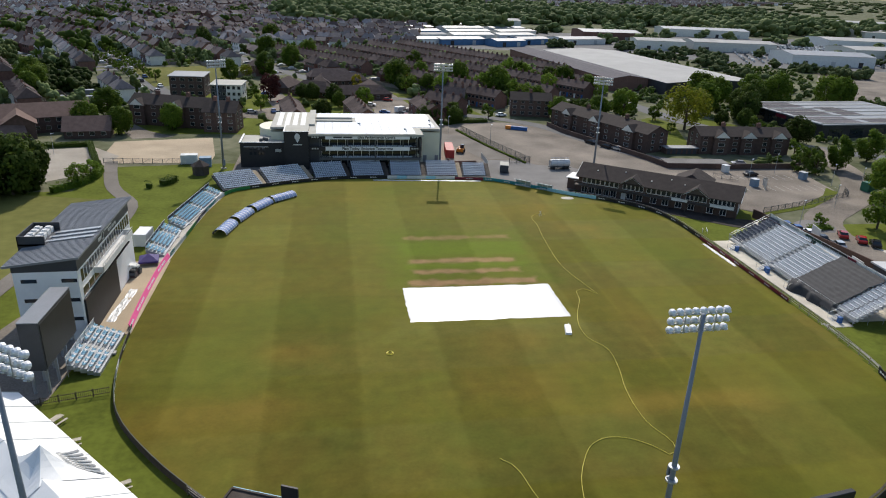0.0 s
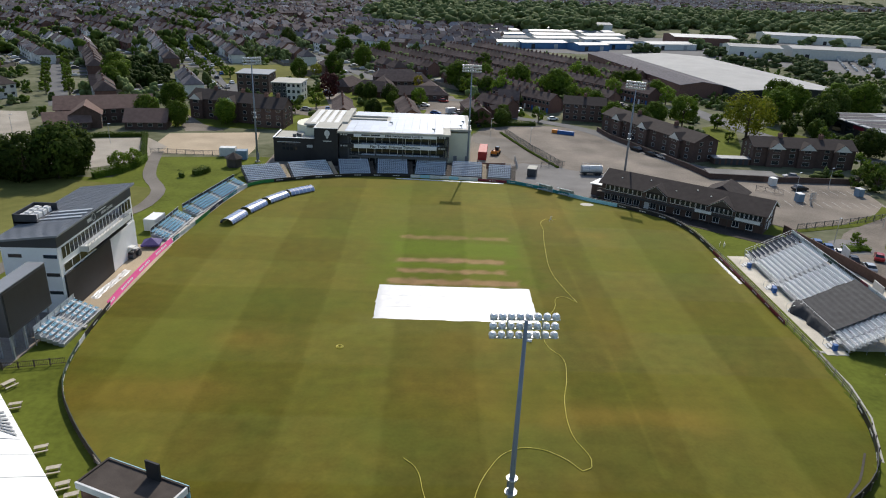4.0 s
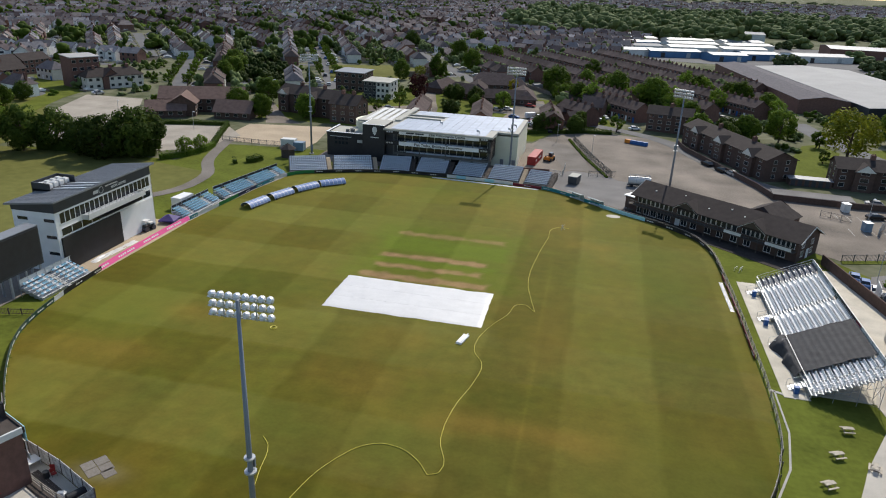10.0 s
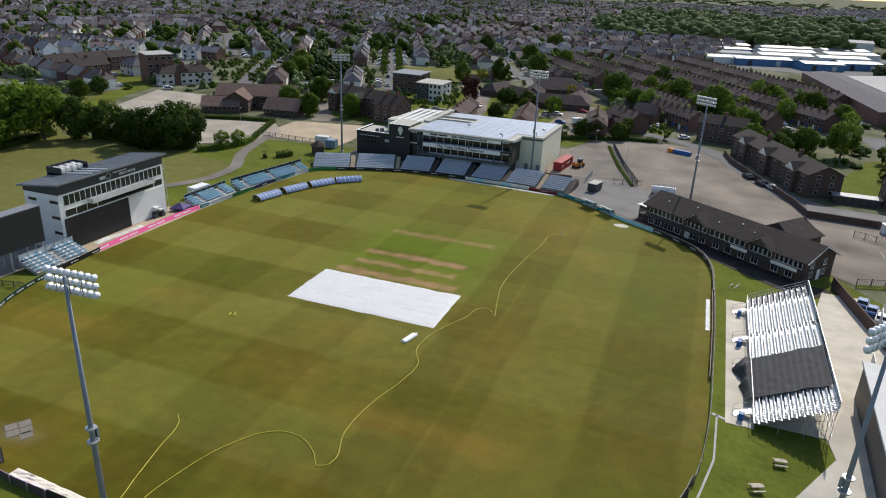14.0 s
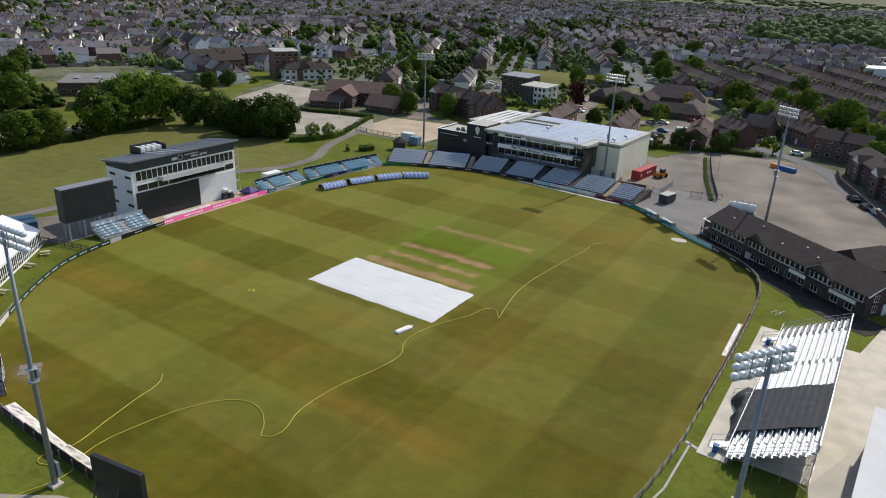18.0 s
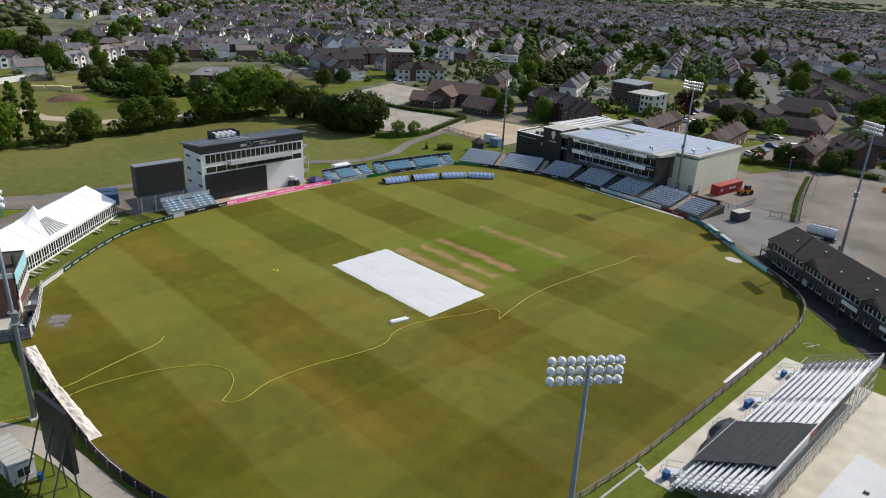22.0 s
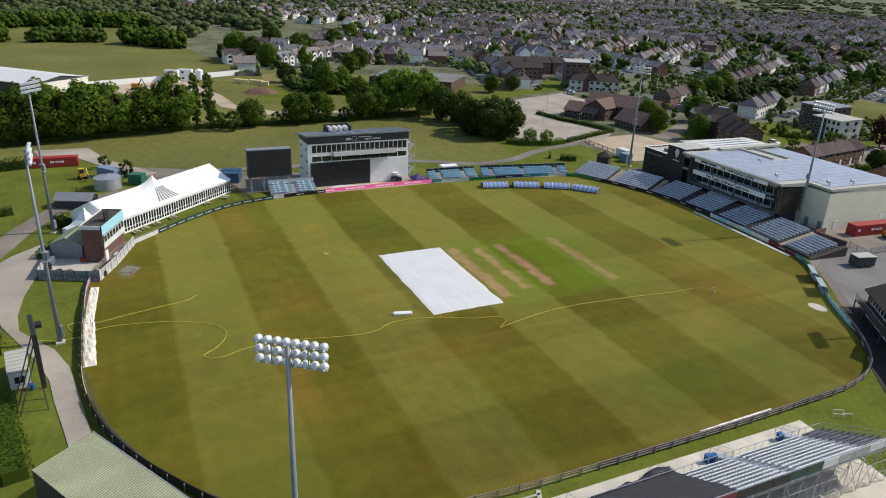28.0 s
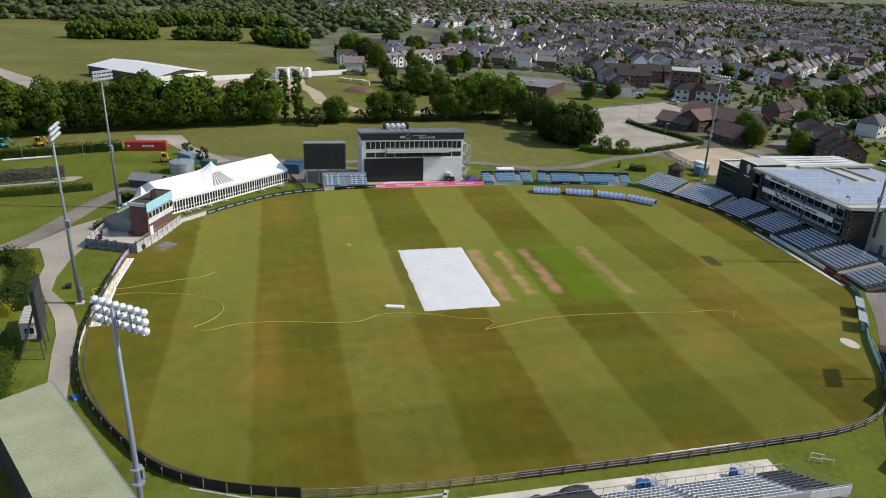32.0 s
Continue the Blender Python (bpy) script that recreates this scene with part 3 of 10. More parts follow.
flat("fence_verge", [(104, 145.2), (119, 150), (134.5, 156.8), (137.5, 160), (136.5, 167.5), (130.5, 160.5), (118, 151.8), (104, 147)], M["verge"], "narrow grass verge along the car park fence", "verge", 0.05)
flat("flats_lawn", [(107, 213), (121, 217), (134, 256), (130, 268), (124, 264), (115, 240)], M["verge"], "bright mown lawn between the flats", "lawn", 0.05)
flat("flats_lawn", [(138, 246), (150, 240), (160, 252), (152, 268), (140, 262)], M["verge"], "bright mown lawn below the yellow-green tree", "lawn", 0.05)
flat("estate_lane", [(-36, 262), (-24, 259), (-21, 257), (-12, 255), (-9, 262), (-12, 280), (-16, 294), (-26, 334), (-33, 330), (-27, 300), (-23, 283), (-30, 276), (-40, 274)], M["asphalt"], "grey lane and parking places behind the pavilion", "lane", 0.03)
flat("estate_court", [(14, 250), (33, 252), (42, 262), (34, 284), (28, 318), (19, 316), (17, 296), (6, 286), (8, 280), (17, 280)], M["asphalt"], "grey parking court between the stepped terraces", "car park", 0.03)
flat("flats_drive", [(-62, 226), (-50, 229), (-60, 238), (-76, 262), (-82, 260), (-68, 238)], M["asphalt"], "grey drive to the brick flats", "drive", 0.03)
flat("school_verge", [(-150, 201), (-163, 237), (-153, 231), (-139, 198), (-128, 190), (-133, 188)], M["verge"], "strip of green grass beside the gravel car park", "verge", 0.03)
flat("school_verge", [(-166, 158), (-157, 141), (-148, 138), (-136, 138), (-134, 148), (-145, 153)], M["verge"], "green grass before the school", "verge", 0.03)
flat("works_green", [(-206, 105), (-189, 100), (-161, 97), (-152, 103), (-155, 120), (-168, 127), (-190, 123)], M["verge"], "fresh green grass of the building plot", "lawn", 0.03)
flat("dry_plot", [(-234, 121), (-239, 133), (-223, 138), (-190, 124), (-206, 118)], M["drygrass"], "plot of dry straw-coloured grass", "field", 0.035)
flat("stand_apron", [(81.1, 89.5), (84.5, 89.5), (84.5, 91), (95, 91), (95, 84), (112, 84), (118, 120), (104, 140), (97.5, 140), (95.2, 129), (81.1, 129)], M["palepave"], "pale concrete apron round the grandstand", "pavement", 0.04)
flat("gravel_yard", [(-64, 196), (-34, 196), (-34, 205), (-38, 228), (-66, 222)], M["sand"], "sandy gravel overflow car park", "car park", 0.03)
flat("west_car_park", [(-72, 177), (-62, 186), (-60, 204), (-70, 215), (-96, 208), (-109, 219), (-127, 249), (-152, 248), (-140, 214), (-134, 203), (-119, 187), (-100, 174)], M["gravel"], "pale gravel car park behind the trees", "car park", 0.03)
flat("screen_yard", [(-66, 60), (-58, 57), (-46, 72), (-36, 80), (-35, 95), (-40, 97), (-40, 124), (-45, 126), (-47, 108), (-53, 86), (-58, 76)], M["asphalt"], "dark asphalt yard behind the media centre", "yard", 0.03)
flat("service_path", [(-14.6, 38.4), (-9.5, 33.6), (-3, 30), (2.3, 27), (2.3, 30.4), (10.9, 33.6), (15.9, 34.1), (20, 35.2), (26.8, 38.2), (33, 40.9), (38.1, 42.4), (43.5, 43.2), (49, 44.3), (54, 45.2), (66, 46.5), (66, 50), (53, 47.6), (42, 45.8), (35.2, 44.6), (29.6, 42.6), (25.8, 40), (22, 37.6), (16.3, 36.9), (9, 37.2), (2, 38.3), (-6.5, 39.7), (-9, 44)], M["gravel"], "pale tarmac path and yard outside the boundary", "path", 0.06)
flat("bleacher_walk", [(-33.2, 124.5), (-30.6, 124.5), (-29.6, 139), (-28.2, 153), (-26, 165.5), (-27.6, 168), (-29.6, 156), (-31.2, 142)], M["concrete"], "pale concrete walk in front of the bleachers", "pavement", 0.05)
flat("screen_apron", [(-40, 96.5), (-30.3, 96.5), (-30.3, 125), (-38, 125)], M["sand"], "sandy concrete strip before the sight screen", "pavement", 0.045)
for pts, w, mt, lab in [
    ([(-78, 46), (-70, 52), (-62, 62), (-58, 80), (-56, 108), (-53, 130), (-46, 144), (-45, 152), (-46.5, 161), (-53, 172), (-57.5, 186), (-60.5, 198)], 3.3, "dustyard", "worn grey track beside the practice field"),
    ([(30, -12), (18, 5), (9, 18), (1, 25), (-5.5, 28.4), (-14, 31.3), (-22.5, 33.8), (-30, 37.2), (-37, 41), (-44, 52), (-50, 64)], 4.6, "asphalt", "grey service drive past the scorers' compound"),
    ([(111, 84), (111.5, 100), (111.5, 120), (112, 132), (117, 142), (126, 149), (138, 158), (149, 171), (156, 184), (161, 200), (166, 216)], 8.5, "asphalt", "grey access road curving past the car park"),
    ([(340, 120), (240, 168), (190, 195), (168, 213), (150, 232), (138, 268), (132, 310)], 9, "road", "main road beyond the flats"),
    ([(75, 55), (90, 60), (110, 70)], 5, "gravel", "gravel path behind the green-roofed stand"),
    ([(103, 196), (96, 206), (86, 228), (78, 248), (66, 261), (46, 273)], 6, "road", "residential road beside the brick wall"),
]:
    ln = resample([q for q in smooth_loop(pts + pts[::-1], 4)][: 4 * (len(pts) - 1) + 1], 4)
    solid("road", ribbon(ln, w, 0.085 + 0.004 * len(lab) / 10), M[mt], lab, "road", kind="structure")


# ---- boundary boards and rails ----
PINK_IN = -0.35


def boundary():
    fence = thing("boundary_fence", "boundary fence of advertising boards with a timber rail behind", "fence")
    line = resample(smooth_loop(FENCE, 6) + [FENCE[0]], 2.6)
    brd = {}
    for c, mt in (("maroon", "maroon"), ("pink", "pink"), ("teal", "teal"), ("dkgreen", "dkgreen"), ("navy", "navy"), ("green", "green"), ("white", "offwhite"), ("blue", "lightblue"), ("black", "black"), ("lilac", "lilac")):
        g = Geo()
        g.hexa([(0.02, -0.12, 0.05), (2.58, -0.12, 0.05), (2.58, -0.06, 0.05), (0.02, -0.06, 0.05), (0.02, 0.0, 0.95), (2.58, 0.0, 0.95), (2.58, 0.05, 0.95), (0.02, 0.05, 0.95)])
        g.hexa([(0.02, -0.17, 0.05), (2.58, -0.17, 0.05), (2.58, -0.125, 0.05), (0.02, -0.125, 0.05), (0.02, -0.05, 0.95), (2.58, -0.05, 0.95), (2.58, -0.005, 0.95), (0.02, -0.005, 0.95)], 1)
        brd[c] = g.mesh("board", [M[mt], M["black" if c == "black" else "timber"]])
    strip = Geo()
    rs = random.Random(4)
    for k in range(3):
        x = 0.35 + k * 0.62
        strip.hexa([(x, 0.045, 0.4), (x + 0.48, 0.045, 0.4), (x + 0.48, 0.06, 0.4), (x, 0.06, 0.4), (x, 0.055, 0.62), (x + 0.48, 0.055, 0.62), (x + 0.48, 0.07, 0.62), (x, 0.07, 0.62)])
    g = Geo()
    g.hexa([(0.0, 0.15, 0.05), (2.6, 0.15, 0.05), (2.6, 0.3, 0.05), (0.0, 0.3, 0.05), (0.0, -0.2, 0.9), (2.6, -0.2, 0.9), (2.6, -0.12, 0.9), (0.0, -0.12, 0.9)])
    g2 = Geo()
    for k in range(4):
        x = 0.2 + k * 0.6
        g2.hexa([(x, 0.1, 0.35), (x + 0.42, 0.1, 0.35), (x + 0.42, 0.17, 0.35), (x, 0.17, 0.35), (x, -0.06, 0.62), (x + 0.42, -0.06, 0.62), (x + 0.42, 0.03, 0.62), (x, 0.03, 0.62)])
    bars = strip.mesh("print", M["offwhite"])
    pink_me, pink_bars = g.mesh("board", M["pink"]), g2.mesh("print", M["offwhite"])
    post, rail = Geo(), Geo()
    post.box(-0.06, -0.3, 0, 0.06, -0.18, 1.15)
    post_me = post.mesh("post", M["fencewood"])
    for z in (0.35, 0.72, 1.02):
        rail.box(0, -0.24, z, 2.6, -0.19, z + 0.1)
    rail_me = rail.mesh("rail", M["palewood"])
    for i, (a, b) in enumerate(zip(line, line[1:])):
        mx, my = (a[0] + b[0]) / 2, (a[1] + b[1]) / 2
        ang = math.degrees(math.atan2(b[1] - a[1], b[0] - a[0]))
        m = at(a[0], a[1], ang)
        L = math.dist(a, b)
        c = None
        if mx > 76.5:
            c = "black" if my > 130 or my < 76 else ("maroon" if 98 < my else None)
        elif my > 140 and mx > 55:
            c = "blue" if mx < 66 else "black"
        elif mx > 42 and my > 160:
            c = "teal"
        elif my > 165:
            c = "green" if mx < -21 else "black" if mx < 15 else ("white" if i % 3 else "blue") if mx < 32 else "maroon" if mx < 39 else "teal"
        elif mx < -20 and my > 126:
            c = ["teal", "navy", "green", "white"][(i // 3) % 4]
        elif mx < -28 and my > 97:
            c = "pink"
        elif mx < -29 and my > 81:
            c = "black" if my > 88 else "white"
        elif mx < -8 and my < 86:
            c = "white" if mx > -14 else "dkgreen"
        elif my < 76 and mx > 7:
            c = "lilac" if mx < 15 else ("white" if 37 < mx < 44 else "black")
        if c == "pink":
            b_ob = part("board", pink_me, None, fence, m=m @ Matrix.Translation((0, PINK_IN, 0)) @ Matrix.Diagonal((L / 2.6, 1, 1, 1)))
            if i % 3 != 1:
                part("print", pink_bars, None, b_ob)
        elif c:
            h = Matrix.Diagonal((L / 2.6, 1, 1, 1))
            inward = 0.15 if c == "maroon" else 0.0
            tilt = m @ Matrix.Translation((0, inward, 0)) @ h @ Matrix.Diagonal((1, 1, 0.85 if c == "maroon" else (1.2 if c == "black" and my < 76 else 1.0), 1))
            b_ob = part("board", brd[c], None, fence, m=tilt)
            if c in ("dkgreen", "pink", "maroon", "navy", "teal", "black") and (i % 2 == 0 or c == "dkgreen"):
                part("print", bars, None, b_ob)
        if mx > 60 or (my < 60):
            part("post", post_me, None, fence, m=m)
            if not (mx > 7 and my < 76):
                part("rail", rail_me, None, fence, m=m @ Matrix.Diagonal((L / 2.6, 1, 1, 1)))


boundary()


# ---- floodlights ----
def floodlight(m, label, height=29.0):
    f = thing("floodlight", label, "floodlight", m, "floodlight masts round the ground")
    g = Geo()
    g.tube((0, 0, 0.3), (0, 0, height + 0.9), 0.31, 0.14, 14)
    part("pole", g, M["pole"], f, smooth=True)
    g = Geo()
    g.box(-0.6, -0.6, 0, 0.6, 0.6, 0.3, bev=0.08)
    part("base_plate", g, M["concrete"], f)
    g = Geo()
    g.box(-0.34, 0.3, 1.0, 0.34, 0.62, 2.7, bev=0.04)
    part("control_box", g, M["pole"], f)
    g = Geo()
    g.box(-0.28, 0.28, 12.9, 0.28, 0.5, 13.9, bev=0.03)
    part("control_box", g, M["pole"], f)
    g = Geo()
    g.tube((0, 0, 12.6), (0, 0, 12.75), 0.52, 0.52, 12)
    part("collar", g, M["steel"], f)
    g = Geo()
    g.tube((0, 0, 14.0), (0, 0, 14.12), 0.48, 0.48, 12)
    part("collar", g, M["steel"], f)
    g = Geo()
    for z in (-0.75, 0.0, 0.75):
        g.box(-2.6, 0.34, height + z - 0.05, 2.6, 0.46, height + z + 0.05)
        g.box(-0.06, 0.1, height + z - 0.05, 0.06, 0.34, height + z + 0.05)
    for x in (-1.3, 0, 1.3):
        g.box(x - 0.05, 0.3, height - 0.85, x + 0.05, 0.34, height + 0.8)
    part("crossbar", g, M["steel"], f)
    bowl, n = Geo(), 10
    prof = [(0.02, -0.34), (0.16, -0.30), (0.26, -0.16), (0.30, 0.02), (0.31, 0.06), (0.27, 0.06)]
    for (r0, y0), (r1, y1) in zip(prof, prof[1:]):
        for j in range(n):
            a, b = 2 * math.pi * j / n, 2 * math.pi * (j + 1) / n
            bowl.poly([(r0 * math.cos(a), y0, r0 * math.sin(a)), (r0 * math.cos(b), y0, r0 * math.sin(b)), (r1 * math.cos(b), y1, r1 * math.sin(b)), (r1 * math.cos(a), y1, r1 * math.sin(a))])
    bowl.poly([(0.27 * math.cos(2 * math.pi * j / n), 0.05, 0.27 * math.sin(2 * math.pi * j / n)) for j in range(n)], 1)
    bowl.box(-0.1, -0.3, -0.3, 0.1, -0.1, -0.22)
    me = bowl.mesh("lamp", [M["lamp"], M["lampglass"]], True)
    for z in (-0.75, 0.0, 0.75):
        for i in range(8):
            part("lamp", me, None, f, m=pose(-2.31 + i * 0.66, 0.6, height + z + 0.14, -28, 0, (i - 3.5) * 3))
    return f


MID = (24, 110)
for px, py, h in [(27.6, 43.6, 27.4), (88.0, 63.4, 27.1), (-20.5, 40.3, 28.6), (-29.3, 190.0, 27.8), (30.0, 188.8, 28.1), (72.0, 179.3, 26.6)]:
    aim = math.degrees(math.atan2(MID[1] - py, MID[0] - px)) - 90
    floodlight(at(px + 0.4 * math.sin(radians(aim)), py - 0.4 * math.cos(radians(aim)), aim), "tall grey steel floodlight mast with three rows of lamps", h)


# ---- the middle: cover, roll, hose ----
def pitch_cover():
    g = Geo()
    nx, ny = 54, 27
    rs = random.Random(2)
    x0, x1, y0, y1 = 11.6, 38.2, 96.9, 109.8
    P = {}
    for i in range(nx + 1):
        for j in range(ny + 1):
            u, w = i / nx, j / ny
            e = 0.25 * (noise.noise((u * 9, w * 7, 3)))
            z = 0.06 + 0.05 * noise.noise((u * 30, w * 12, 1)) + 0.05 * abs(noise.noise((u * 8, w * 20, 7)))
            edge = i in (0, nx) or j in (0, ny)
            P[i, j] = len(g.v)
            g.v.append((x0 + (x1 - x0) * u + (e if edge else 0), y0 + (y1 - y0) * w + (e if edge else 0), 0.032 if edge else z + 0.04))
    for i in range(nx):
        for j in range(ny):
            g.f.append((P[i, j], P[i + 1, j], P[i + 1, j + 1], P[i, j + 1]))
            g.m.append(0)
    c = thing("pitch_cover", "large white tarpaulin lying over the pitch", "pitch cover")
    for k in range(3):
        q = Geo()
        keep = {}
        for i in range(nx + 1):
            for j in range(k * 9, k * 9 + 10):
                keep[i, j] = len(q.v)
                x, y, z = g.v[P[i, j]]
                q.v.append((x, y, z))
        for i in range(nx):
            for j in range(k * 9, k * 9 + 9):
                q.f.append((keep[i, j], keep[i + 1, j], keep[i + 1, j + 1], keep[i, j + 1]))
                q.m.append(0)
        part("sheet", q.mesh("sheet", M["cover"], True), None, c)
    for k in (9, 18):
        q = Geo()
        for i in range(nx):
            a, b = Vector(g.v[P[i, k]]), Vector(g.v[P[i + 1, k]])
            q.tube(a, b, 0.012, 0.012, 5)
        part("seam", q, M["cover"], c)


pitch_cover()
g = Geo()
rs = random.Random(6)
for k in range(4):
    o = 0.03 * rs.uniform(-1, 1)
    g.box(-1.55 + o + 0.05 * k, -0.5 + o, 0.035 + 0.075 * k, 1.55 - o - 0.04 * k, 0.5 - o - 0.03 * k, 0.1 + 0.075 * k, bev=0.03)
g.tube((-1.7, -0.3, 0.36), (1.7, -0.2, 0.36), 0.09, 0.07, 8)
solid("folded_sheet", g, M["white"], "white folded sheet lying on the grass beside the cover", "sheet", m=at(36.15, 92.3, 77))


def hose(pts, label):
    cu = bpy.data.curves.new("hose", "CURVE")
    cu.dimensions, cu.bevel_depth, cu.bevel_resolution, cu.resolution_u = "3D", 0.036, 1, 5
    sp = cu.splines.new("BEZIER")
    sp.bezier_points.add(len(pts) - 1)
    for b, p in zip(sp.bezier_points, pts):
        b.co = (p[0], p[1], 0.11)
        b.handle_left_type = b.handle_right_type = "AUTO"
    tmp = new("hose", cu)
    me = bpy.data.meshes.new_from_object(tmp)
    bpy.data.objects.remove(tmp)
    me.materials.clear()
    me.materials.append(M["yellow"])
    tagged(new("hose", me), label, "hose")


hose([(49.0, 148.2), (46.4, 148.0), (45.0, 140), (43.8, 129), (43.4, 117), (44.6, 110), (45.8, 105.0)], "yellow watering hose lying on the outfield")
hose([(45.8, 104.9), (43.4, 107.0), (41.6, 102.4), (39.2, 96.6), (38.3, 92), (38.6, 89.2), (40.2, 86.2), (40.0, 81.4), (38.6, 74.6), (38.4, 68), (39.6, 62.2), (38.4, 61.4)], "yellow watering hose snaking across the grass")
hose([(38.4, 61.4), (36.6, 63.6), (33.6, 65.2), (30.8, 64.8), (28.0, 61.6), (25.6, 54.6), (25.4, 47.6), (27.0, 45.2), (26.0, 40.0), (24.6, 36.0)], "yellow watering hose curving towards the boundary")
hose([(18.2, 62.8), (19.5, 61.4), (20.6, 57.0), (21.8, 52.4), (23.0, 47.4), (22.3, 44.2), (24.8, 44.6)], "straight end of a yellow watering hose")
g = Geo()
for k in range(3):
    a = k * 2.1
    g.tube((47.6 + 0.5 * math.cos(a), 147.4 + 0.5 * math.sin(a), 0.03), (47.6, 147.4, 0.7), 0.04, 0.03, 6)
g.tube((47.6, 147.4, 0.6), (47.6, 147.4, 1.0), 0.07, 0.05, 8)
g.tube((47.3, 147.2, 0.98), (48.0, 147.7, 1.06), 0.04, 0.03, 6)
solid("sprinkler", g, M["offwhite"], "small tripod sprinkler on the outfield", "sprinkler")
g = Geo()
for r, zz in ((0.5, 0.06), (0.34, 0.15)):
    for j in range(18):
        a, b = j * math.pi / 9, (j + 1) * math.pi / 9
        g.tube((7.6 + r * math.cos(a), 87.6 + r * math.sin(a), zz + 0.02), (7.6 + r * math.cos(b), 87.6 + r * math.sin(b), zz + 0.02), 0.06, 0.06, 6)
solid("hose_coil", g, M["yellow"], "small coil of yellow hose on grass", "hose")


def wheeled_cover(m, label):
    c = thing("wheeled_cover", label, "pitch cover", m, "wheeled pitch covers by the boundary")
    L, W, n = 6.6, 3.0, 8
    g = Geo()
    arc = [(-W / 2 * math.cos(math.pi * j / n), 0.35 + 1.05 * math.sin(math.pi * j / n)) for j in range(n + 1)]
    for (ya, za), (yb, zb) in zip(arc, arc[1:]):
        g.poly([(-L / 2, ya, za), (L / 2, ya, za), (L / 2, yb, zb), (-L / 2, yb, zb)])
    part("canopy", g, M["bluecover"], c, smooth=True)
    for i in range(7):
        g = Geo()
        x = -L / 2 + L * i / 6
        for (ya, za), (yb, zb) in zip(arc, arc[1:]):
            g.hexa([(x - 0.05, ya, za), (x + 0.05, ya, za), (x + 0.05, yb, zb), (x - 0.05, yb, zb), (x - 0.05, ya, za + 0.05), (x + 0.05, ya, za + 0.05), (x + 0.05, yb, zb + 0.05), (x - 0.05, yb, zb + 0.05)])
        part("rib", g, M["offwhite"], c)
    for s in (-1, 1):
        g = Geo()
        g.box(-L / 2, s * W / 2 - 0.06, 0.2, L / 2, s * W / 2 + 0.06, 0.36)
        part("side_rail", g, M["darksteel"], c)
        for x in (-L / 2 + 0.6, L / 2 - 0.6):
            g = Geo()
            g.tube((x, s * W / 2 - 0.07, 0.22), (x, s * W / 2 + 0.07, 0.22), 0.22, 0.22, 10)
            part("wheel", g, M["rubber"], c)
    return c


for (x, y), (x2, y2) in [((-23.4, 137.4), (-21.6, 144.6)), ((-21.4, 145.6), (-18.9, 152.4)), ((-18.5, 153.3), (-15.2, 159.4)), ((-14.6, 160.2), (-9.9, 164.6))]:
    wheeled_cover(at((x + x2) / 2, (y + y2) / 2, math.degrees(math.atan2(y2 - y, x2 - x))), "blue and silver domed pitch cover on wheels")


# ---- stands ----
def seat_mesh(n, pitch, material, name="seat_row", mixed=None, rail=True, back=0.64):
    """A row of tip-up seats: each has a pan and a back on a common rail."""
    g = Geo()
    rs = random.Random(n)
    for i in range(n):
        x = i * pitch
        k = 1 if mixed and rs.random() < mixed else 0
        u, w = x + 0.05, x + pitch - 0.05
        # pan, fold and back as one bent shell
        lo = [(0.0, 0.40), (0.36, 0.37), (0.36 + (back - 0.37) * 0.27, back)]
        hi = [(0.0, 0.45), (0.31, 0.43), (0.30 + (back - 0.37) * 0.27, back)]
        o = len(g.v)
        for xx in (u, w):
            g.v += [(xx, p[0], p[1]) for p in lo] + [(xx, p[0], p[1]) for p in hi]
        for q in ((0, 1, 7, 6), (1, 2, 8, 7), (2, 5, 11, 8), (5, 4, 10, 11), (4, 3, 9, 10), (3, 0, 6, 9), (0, 3, 4, 1), (1, 4, 5, 2), (6, 7, 10, 9), (7, 8, 11, 10)):
            g.f.append(tuple(o + j for j in q))
            g.m.append(k)
    if rail:
        g.box(0, 0.2, 0.3, n * pitch, 0.25, 0.36)
    return g.mesh(name, material)


